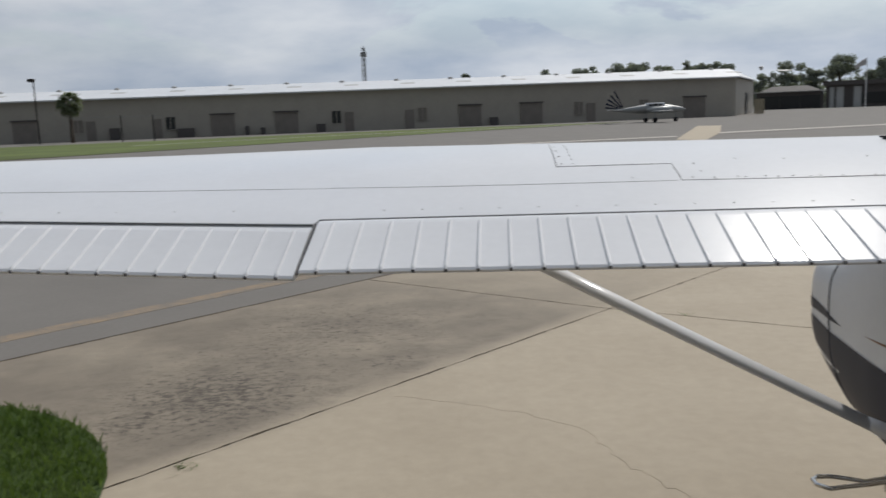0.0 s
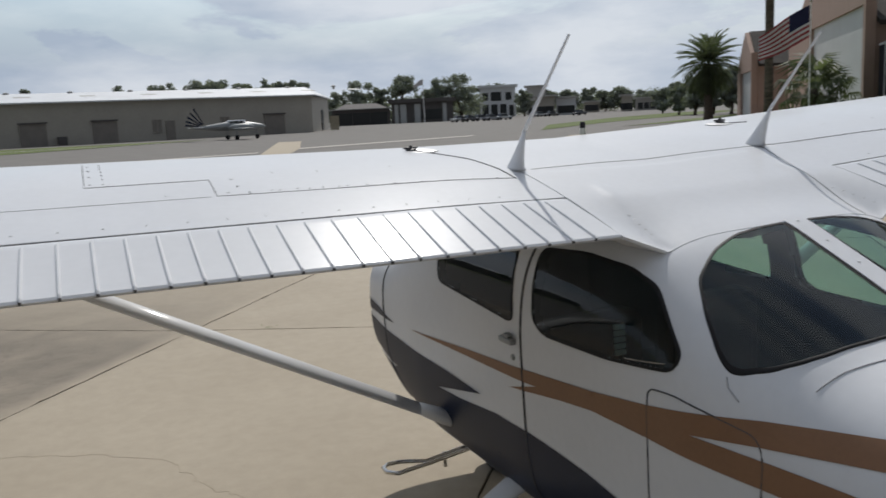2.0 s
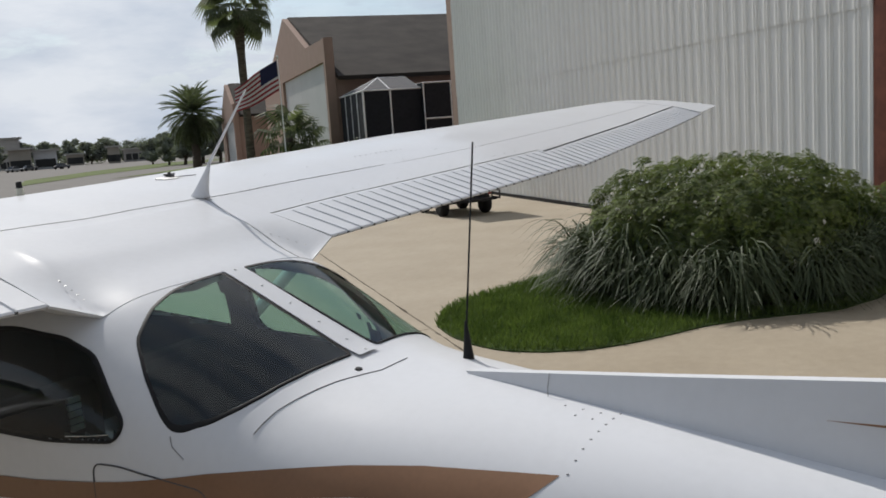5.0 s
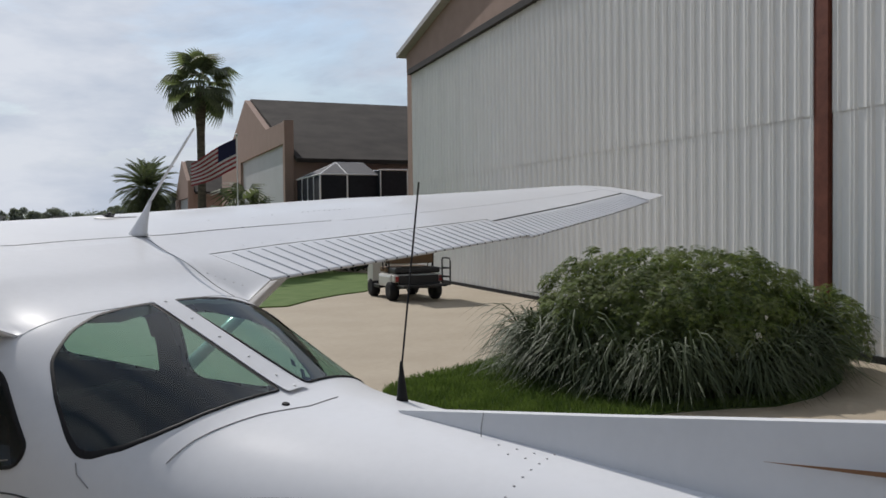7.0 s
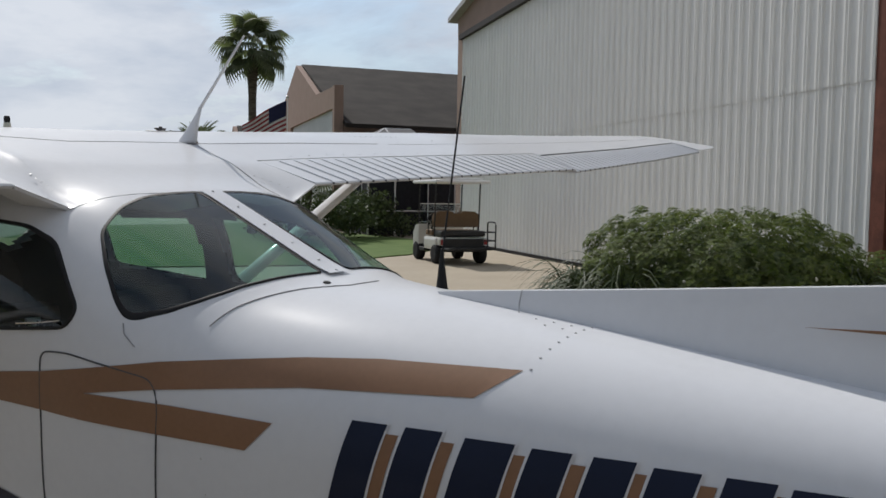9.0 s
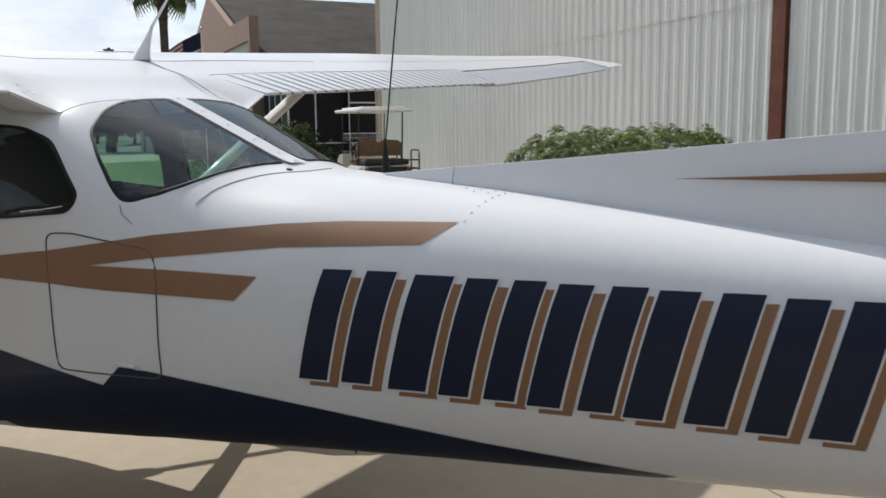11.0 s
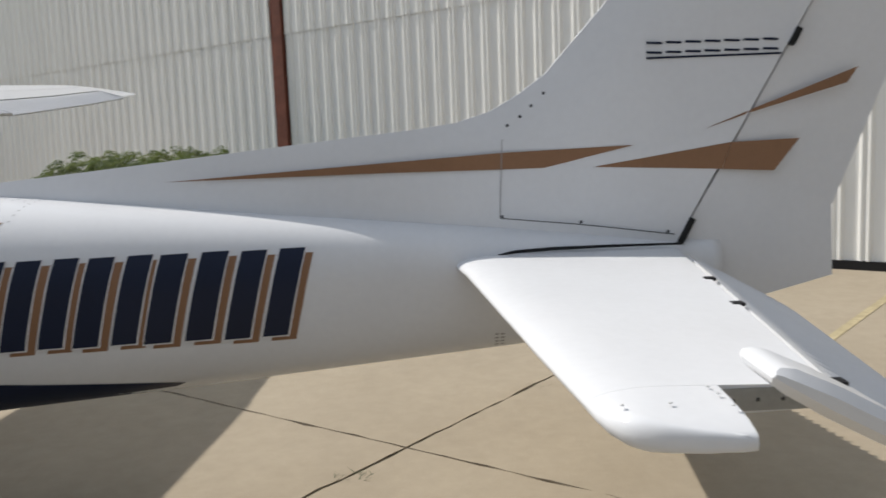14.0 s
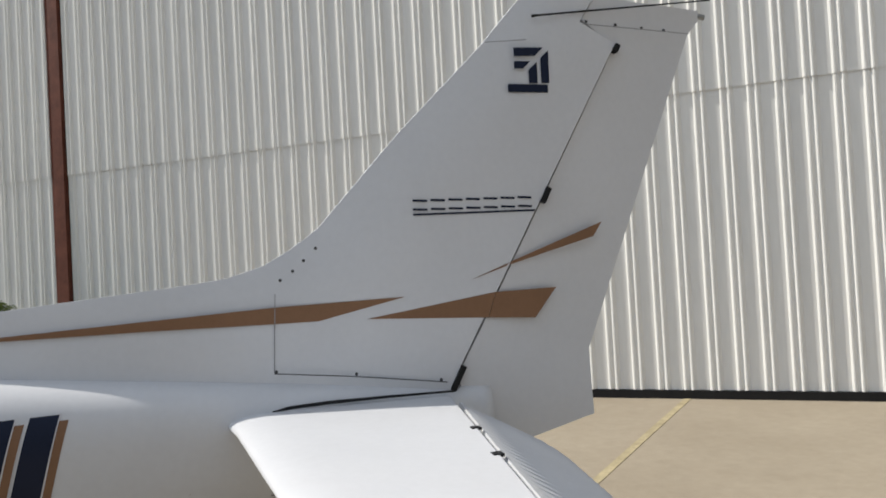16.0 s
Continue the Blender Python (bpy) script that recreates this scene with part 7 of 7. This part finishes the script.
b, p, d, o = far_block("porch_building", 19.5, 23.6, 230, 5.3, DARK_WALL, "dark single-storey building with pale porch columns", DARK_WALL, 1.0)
openings(b, p, d, o, [(0.08, 1.0, 0, 4.9), (0.19, 1.6, 0, 4.9), (0.42, 1.6, 0, 4.9), (0.86, 1.0, 0, 4.9)], GREY_DOOR, "column")
openings(b, p, d, o, [(0.56, 3.0, 0.8, 3.4), (0.72, 3.0, 0.8, 3.4)], WINDOW_DARK)
b, p, d, o = far_block("white_house", 25.4, 27.75, 300, 10.2, PALE_WALL, "white two-storey house with large windows", PALE_WALL, 0.8)
openings(b, p, d, o, [(0.15, 2.2, 0.3, 4.4), (0.4, 2.2, 0.3, 4.4), (0.65, 2.2, 0.3, 4.4), (0.88, 1.6, 0.3, 4.0), (0.15, 2.0, 5.8, 8.4), (0.45, 3.6, 5.6, 8.6), (0.8, 2.0, 5.8, 8.4)], WINDOW_DARK)
for az0, az1, dist, z, m in ((28.45, 29.75, 330, 10.6, ROOF_GREY), (29.05, 30.3, 255, 5.6, TAN), (30.4, 31.7, 262, 5.0, PALE_WALL), (34.6, 35.3, 300, 5.2, TAN), (35.5, 36.9, 320, 4.2, ROOF_GREY), (32.2, 33.2, 330, 3.8, TAN)):
    b, p, d, o = far_block("distant_house", az0, az1, dist, z, m, "distant pale flat-roofed building", ROOF_GREY, 0.5)
    openings(b, p, d, o, [(0.22, 1.8, 0.6, 2.8), (0.5, 1.8, 0.6, 2.8), (0.78, 1.8, 0.6, 2.8)], WINDOW_DARK)
x, y = at_az(21.66, 215)
mast = thing("flagpole", "distant slim flagpole with a small flag", "flagpole", (x, y, -0.012), -21.7)
bm = bmesh.new()
tube(bm, [(0, 0, 0), (0, 0, 11.0)], [0.12, 0.07], 8)
part("pole", bm, WHITE_FRAME, mast)
bm = bmesh.new()
prism(bm, [(-0.1, 10.7), (-1.0, 10.3), (-2.3, 9.2), (-2.4, 8.4), (-1.2, 9.0), (-0.1, 9.3)], -0.02, 0.02, Matrix(((1, 0, 0, 0), (0, 0, 1, 0), (0, 1, 0, 0), (0, 0, 0, 1))))
part("cloth", bm, FLAG_WHITE, mast, "faded pale flag cloth")


# ---- far ground ----
def area(name, pts, mat, label, z=-0.006, cat="ground"):
    bm = bmesh.new()
    prism(bm, pts, z - 0.005, z)
    bmesh.ops.recalc_face_normals(bm, faces=bm.faces)
    return tagged(part(name, bm, mat), label, cat, kind="structure")


area("grass_strip", [(-140, 20), (-90, 12), (-35.5, 51.7), (-9.2, 86.9), (13.5, 112.2), (-11.4, 114.9), (-61, 93), (-140, 75)], FAR_GRASS, "mown grass strip before the long hangar", 0.02)
area("grass_verge", [(38, 69), (58, 88), (104, 120), (128, 140), (118, 150), (82, 122), (52, 92)], FAR_GRASS, "grass verge along the taxiway", 0.02)
area("grass_verge", [(45, 66), (70, 85), (112, 112), (100, 108), (60, 73)], FAR_GRASS, "grass verge beside the palms", 0.02)
area("pale_patch", [(7.4, 47.9), (8.4, 45.2), (12.2, 57.6), (16.9, 76.9), (15.2, 78.8)], PALE_PATCH, "pale concrete patch in the asphalt", 0.01)
area("pale_taxi_line", [(11.7, 56.2), (27.8, 63.0), (29.5, 65.4), (12.1, 58.2)], PALE_LINE, "pale painted taxiway band", 0.008)
area("pale_taxi_line", [(-30, 40.2), (8.4, 52.6), (8.5, 53.9), (-30, 41.5)], PALE_LINE, "pale painted taxiway line", 0.008)

area("grass_path", [(-38.7, 78.2), (-23.5, 92.1), (-6.6, 99.8), (10.4, 105.0), (10.4, 106.0), (-6.6, 101.0), (-23.5, 93.4), (-38.7, 79.6)], PATH_GREY, "pale narrow path through the grass strip", 0.026)

# ---- poles ----
mast = thing("radio_mast", "tall grey lattice mast behind the hangar", "mast")
x, y = at_az(-9.5, 250)
for dx, dy in ((-0.7, -0.5), (0.7, -0.5), (0, 0.7)):
    bm = bmesh.new()
    tube(bm, [(x + dx, y + dy, 0), (x + dx * 0.6, y + dy * 0.6, 21.5)], 0.12, 6)
    part("leg", bm, GREY, mast)
for k in range(14):
    z = 1 + 1.5 * k
    q = 1 - 0.4 * z / 21.5
    for (ax, ay), (bx, by) in (((-0.7, -0.5), (0.7, -0.5)), ((0.7, -0.5), (0, 0.7)), ((0, 0.7), (-0.7, -0.5))):
        bm = bmesh.new()
        tube(bm, [(x + ax * q, y + ay * q, z), (x + bx * q, y + by * q, z + 1.5)], 0.06, 5)
        part("brace", bm, GREY, mast)
bm = bmesh.new()
box(bm, x - 0.8, x + 0.8, y - 0.8, y + 0.8, 19.0, 20.2, 0.1)
part("antenna_head", bm, GREY, mast)
for az, dist, h in ((-29.7, 128, 8.65),):
    lp = thing("street_lamp", "tall dark lamp post with a floodlight head", "street lamp", group="lamp posts by the hangar")
    x, y = at_az(az, dist)
    bm = bmesh.new()
    tube(bm, [(x, y, -0.012), (x, y, h - 0.3)], [0.12, 0.08], 8)
    part("post", bm, DARK_TRIM, lp)
    bm = bmesh.new()
    box(bm, x - 0.75, x + 0.15, y - 0.25, y + 0.25, h - 0.45, h, 0.12)
    part("lamp_head", bm, DARK_TRIM, lp)
fence = thing("fence", "thin dark posts of a wire fence by the hangar", "fence")
for az in (-25.0, -23.1):
    x, y = at_az(az, 112)
    bm = bmesh.new()
    tube(bm, [(x, y, -0.012), (x, y, 3.25)], 0.07, 6)
    part("post", bm, DARK_TRIM, fence)
bm = bmesh.new()
tube(bm, [(*at_az(-28.0, 112), 3.1), (*at_az(-22.5, 112), 3.1)], 0.02, 5)
part("top_wire", bm, GREY, fence)

# ---- golf cart ----
CART_BODY = material("cream_cart_body", (0.55, 0.54, 0.50), 0.35, coat=0.3, var=0.05)
CART_SEAT = material("tan_vinyl", (0.16, 0.10, 0.055), 0.6, var=0.12, scale=6)
CART_BLACK = material("black_steel", (0.015, 0.015, 0.016), 0.45, var=0.2)
CART_RED = material("red_lens", (0.25, 0.01, 0.01), 0.3, var=0.1)
cart = thing("golf_cart", "cream golf cart with tan seats and white roof", "golf cart")
# x to its right, y forward
bm = bmesh.new()
box(bm, -0.58, 0.58, -0.55, 0.35, 0.30, 0.60, 0.07)
box(bm, -0.55, 0.55, -0.75, -0.56, 0.42, 0.60, 0.04)
part("rear_body", bm, CART_BODY, cart, "cream plastic rear body")
bm = bmesh.new()
box(bm, -0.55, 0.55, 0.36, 0.85, 0.24, 0.32, 0.02)
part("floor_pan", bm, CART_BLACK, cart)
bm = bmesh.new()
rings = [[(x * w, y, z) for x in (-1, -0.5, 0, 0.5, 1) for z in ((z0,) if True else ())] + [(x * w, y, 0.28) for x in (1, 0.5, 0, -0.5, -1)] for y, w, z0 in ((0.82, 0.55, 0.86), (1.0, 0.57, 0.82), (1.25, 0.55, 0.66), (1.42, 0.42, 0.48))]
loft(bm, rings)
bmesh.ops.recalc_face_normals(bm, faces=bm.faces)
part("front_cowl", bm, CART_BODY, cart, "cream front cowl")
for y0, back in ((0.02, -0.16), (-0.62, -0.30)):
    bm = bmesh.new()
    box(bm, -0.52, 0.52, y0 - 0.12, y0 + 0.36, 0.62, 0.75, 0.04)
    part("seat", bm, CART_SEAT if y0 > 0 else CART_BLACK, cart, "tan vinyl bench seat")
for y in (-0.14, -0.27):
    bm = bmesh.new()
    outline = [(-0.50, 0.82), (0.50, 0.82), (0.53, 0.95), (0.50, 1.12), (0.42, 1.18), (0.14, 1.19), (0.06, 1.13), (-0.06, 1.13), (-0.14, 1.19), (-0.42, 1.18), (-0.50, 1.12), (-0.53, 0.95)]
    prism(bm, rounded(outline, 0.04, 3), y - 0.045, y + 0.045, Matrix(((1, 0, 0, 0), (0, 0, 1, 0), (0, 1, 0, 0), (0, 0, 0, 1))))
    bmesh.ops.recalc_face_normals(bm, faces=bm.faces)
    part("backrest", bm, CART_SEAT, cart, "tan vinyl backrest with a dipped top")
for s in (-1, 1):
    bm = bmesh.new()
    tube(bm, [(s * 0.53, 0.10, 0.66), (s * 0.55, 0.08, 0.92), (s * 0.55, -0.14, 0.98), (s * 0.53, -0.2, 0.72)], 0.016, 8)
    part("armrest", bm, CART_BLACK, cart)
    for y in (0.92, -0.28):
        bm = bmesh.new()
        tube(bm, [(s * 0.52, y, 0.6), (s * 0.52, y - 0.08, 1.82)], 0.018, 8)
        part("roof_post", bm, CART_BLACK, cart)
    bm = bmesh.new()
    tube(bm, [(0.56, -0.99 + s * 0.23, 0.36), (0.56, -0.99 + s * 0.24, 0.90), (0.56, -0.99 + s * 0.20, 0.95), (0.56, -0.99, 0.96)], 0.018, 8)
    part("rack_post", bm, CART_BLACK, cart)
    bm = bmesh.new()
    box(bm, s * 0.50 - 0.035, s * 0.50 + 0.035, -0.80, -0.775, 0.44, 0.56, 0.01)
    part("tail_light", bm, CART_RED, cart, "small red tail light")
for z in (0.74, 0.55, 0.38):
    bm = bmesh.new()
    tube(bm, [(0.56, -0.77, z), (0.56, -1.225, z), (0.30, -1.225, z)], 0.014, 8)
    part("rack_rail", bm, CART_BLACK, cart)
bm = bmesh.new()
box(bm, -0.5, 0.5, -1.22, -0.76, 0.34, 0.38, 0.01)
part("rear_platform", bm, CART_BLACK, cart)
bm = bmesh.new()
box(bm, -0.46, 0.46, -0.785, -0.752, 0.28, 0.58, 0.01)
part("rear_panel", bm, CART_BLACK, cart)
bm = bmesh.new()
box(bm, -0.64, 0.64, -0.72, 1.08, 1.82, 1.89, 0.03)
box(bm, -0.5, 0.5, -0.58, 0.94, 1.89, 1.94, 0.02)
part("roof", bm, WHITE_FRAME, cart, "white plastic roof")
bm = bmesh.new()
box(bm, -0.48, 0.48, 0.895, 0.903, 0.88, 1.33)
pane = part("windscreen", bm, CART_GLASS, cart, "clear windscreen")
pane.visible_shadow = False
for z in (0.9, 1.34):
    bm = bmesh.new()
    box(bm, -0.50, 0.50, 0.905, 0.925, z - 0.01, z + 0.01)
    part("windscreen_rail", bm, WHITE_FRAME, cart)
bm = bmesh.new()
tube(bm, [(-0.27 + 0.16 * math.cos(a), 0.52 + 0.05 * math.sin(a), 0.95 + 0.15 * math.sin(a)) for a in [2 * math.pi * k / 16 for k in range(17)]], 0.014, 6)
tube(bm, [(-0.27, 0.52, 0.95), (-0.27, 0.85, 0.6)], 0.018, 6)
part("steering_wheel", bm, CART_BLACK, cart)
for x, y in ((-0.48, 0.98), (0.48, 0.98), (-0.50, -0.45), (0.50, -0.45)):
    bm = bmesh.new()
    lathe(bm, [(0.10, -0.09), (0.19, -0.10), (0.225, -0.06), (0.225, 0.06), (0.19, 0.10), (0.10, 0.09)], 24, Matrix.Translation((x, y, 0.225)) @ pose(0, 0, 0, 0, 90, 0))
    wheel = part("wheel", bm, TYRE, cart, "black rubber tyre", smooth=True)
    bm = bmesh.new()
    lathe(bm, [(0.02, -0.07), (0.12, -0.075), (0.12, 0.075), (0.02, 0.07)], 18, Matrix.Translation((x, y, 0.225)) @ pose(0, 0, 0, 0, 90, 0))
    part("rim", bm, GREY, wheel)
cart.matrix_world = Matrix.Translation((15.56, 9.38, 0)) @ pose(0, 0, 0, 0, 0, -37) @ Matrix.Diagonal((1.08, 1.06, 1.05, 1))

# ---- parked twin ----
twin = thing("twin_airplane", "distant parked silver low-wing airplane with striped tail", "airplane")
bm = bmesh.new()
tube(bm, [(0, y, z) for y, z in ((4.6, 1.45), (4.1, 1.5), (3.0, 1.55), (1.6, 1.65), (0.2, 1.7), (-1.2, 1.6), (-3.0, 1.55), (-4.6, 1.6))], [0.05, 0.25, 0.42, 0.52, 0.55, 0.46, 0.27, 0.1], 16, 1.05)
part("fuselage", bm, GREY, twin, "grey and silver fuselage", smooth=True)
bm = bmesh.new()
box(bm, -0.44, 0.44, -0.3, 1.9, 1.9, 2.36, 0.16)
cabin = part("cabin", bm, WHITE, twin, "pale rounded cabin top", smooth=True)
for s in (-1, 1):
    for y0, y1, z1 in ((-0.15, 0.32, 2.22), (0.42, 0.95, 2.26), (1.05, 1.55, 2.24)):
        bm = bmesh.new()
        box(bm, s * 0.45 - 0.01, s * 0.45 + 0.01, y0, y1, 1.98, z1, 0.005)
        part("cabin_window", bm, WINDOW_DARK, cabin, "dark cabin window")
bm = bmesh.new()
box(bm, -0.38, 0.38, 1.80, 1.92, 1.96, 2.22, 0.03)
part("windscreen", bm, WINDOW_DARK, cabin, "dark windscreen")
bm = bmesh.new()
box(bm, -5.4, 5.4, -0.4, 1.2, 1.25, 1.42, 0.06)
part("wing", bm, GREY, twin)
bm = bmesh.new()
box(bm, -2.0, 2.0, -4.6, -3.8, 1.6, 1.7, 0.03)
part("tailplane", bm, WHITE, twin)
bm = bmesh.new()
prism(bm, [(-2.9, 1.7), (-4.1, 3.7), (-5.0, 3.7), (-4.8, 1.6)], -0.06, 0.06, Matrix(((0, 0, 1, 0), (1, 0, 0, 0), (0, 1, 0, 0), (0, 0, 0, 1))))
tfin = part("fin", bm, TAN, twin)
for k in range(5):
    bm = bmesh.new()
    a = radians(62 - 13 * k)
    o, L = (-3.2 - 0.14 * k, 2.0 - 0.05 * k), 2.25 - 0.16 * k
    far = (o[0] - L * math.cos(a), o[1] + L * math.sin(a))
    prism(bm, [(o[0], o[1]), far, (far[0] - 0.10, far[1] - 0.22), (o[0] - 0.12, o[1] - 0.05)], -0.08, 0.08, Matrix(((0, 0, 1, 0), (1, 0, 0, 0), (0, 1, 0, 0), (0, 0, 0, 1))))
    bmesh.ops.recalc_face_normals(bm, faces=bm.faces)
    part("stripe", bm, NAVY, tfin, "dark slanted stripe")
for s in (-1, 1):
    bm = bmesh.new()
    tube(bm, [(s * 1.7, y, 1.5) for y in (2.4, 2.2, 1.2, 0.0, -0.8)], [0.05, 0.36, 0.42, 0.36, 0.1], 14)
    part("engine_nacelle", bm, GREY, twin, smooth=True)
for x, y in ((-1.7, 0.2), (1.7, 0.2), (0, 3.4)):
    bm = bmesh.new()
    tube(bm, [(x, y, 0.3), (x, y, 1.3)], 0.06, 8)
    gear = part("gear_leg", bm, GREY, twin)
    bm = bmesh.new()
    lathe(bm, [(0.1, -0.09), (0.26, -0.09), (0.30, 0.0), (0.26, 0.09), (0.1, 0.09)], 18, Matrix.Translation((x, y, 0.29)) @ pose(0, 0, 0, 0, 90, 0))
    part("wheel", bm, TYRE, gear)
bm = bmesh.new()
tube(bm, [(-0.44, 3.3, 1.52), (-0.56, 0, 1.6), (-0.3, -3.4, 1.58)], 0.09, 6)
part("side_stripe", bm, NAVY, twin)
tx, ty = at_az(8.95, 108)
twin.matrix_world = Matrix.Translation((tx, ty, -0.012)) @ pose(0, 0, 0, 0, 0, -80) @ Matrix.Diagonal((1.0, 1.0, 1.0, 1))


# ---- far cars ----
def car(az, dist, turn, color, seed):
    x, y = at_az(az, dist)
    paint = material("car_paint", color, 0.3, coat=0.5, var=0.05)
    c = thing("car", "small distant parked car", "car", (x, y, -0.012), turn, "cars by the far houses")
    bm = bmesh.new()
    box(bm, -2.1, 2.1, -0.85, 0.85, 0.35, 0.85, 0.12)
    part("body", bm, paint, c)
    bm = bmesh.new()
    rings = [[(-1.3, -0.75, 0.85), (1.0, -0.75, 0.85), (1.0, 0.75, 0.85), (-1.3, 0.75, 0.85)], [(-0.9, -0.62, 1.42), (0.45, -0.62, 1.42), (0.45, 0.62, 1.42), (-0.9, 0.62, 1.42)]]
    loft(bm, rings)
    part("cabin", bm, WINDOW_DARK, c)
    bm = bmesh.new()
    box(bm, -0.85, 0.4, -0.6, 0.6, 1.424, 1.47, 0.015)
    part("roof", bm, paint, c)
    for wx in (-1.3, 1.3):
        for wy in (-0.8, 0.8):
            bm = bmesh.new()
            lathe(bm, [(0.1, -0.1), (0.33, -0.09), (0.33, 0.09), (0.1, 0.1)], 14, Matrix.Translation((wx, wy, 0.34)) @ pose(0, 0, 0, 90, 0, 0))
            part("wheel", bm, TYRE, c)


for az, dist, turn, col in ((24.0, 190, 10, (0.5, 0.5, 0.5)), (24.7, 190, 12, (0.08, 0.08, 0.09)), (25.4, 192, 8, (0.5, 0.5, 0.52)), (26.1, 192, 14, (0.25, 0.26, 0.28)), (26.9, 195, 10, (0.55, 0.55, 0.55)), (29.3, 235, 10, (0.4, 0.4, 0.4)), (30.1, 240, 0, (0.1, 0.1, 0.1)), (31.9, 225, 20, (0.03, 0.03, 0.04))):
    car(az, dist, turn, col, 1)
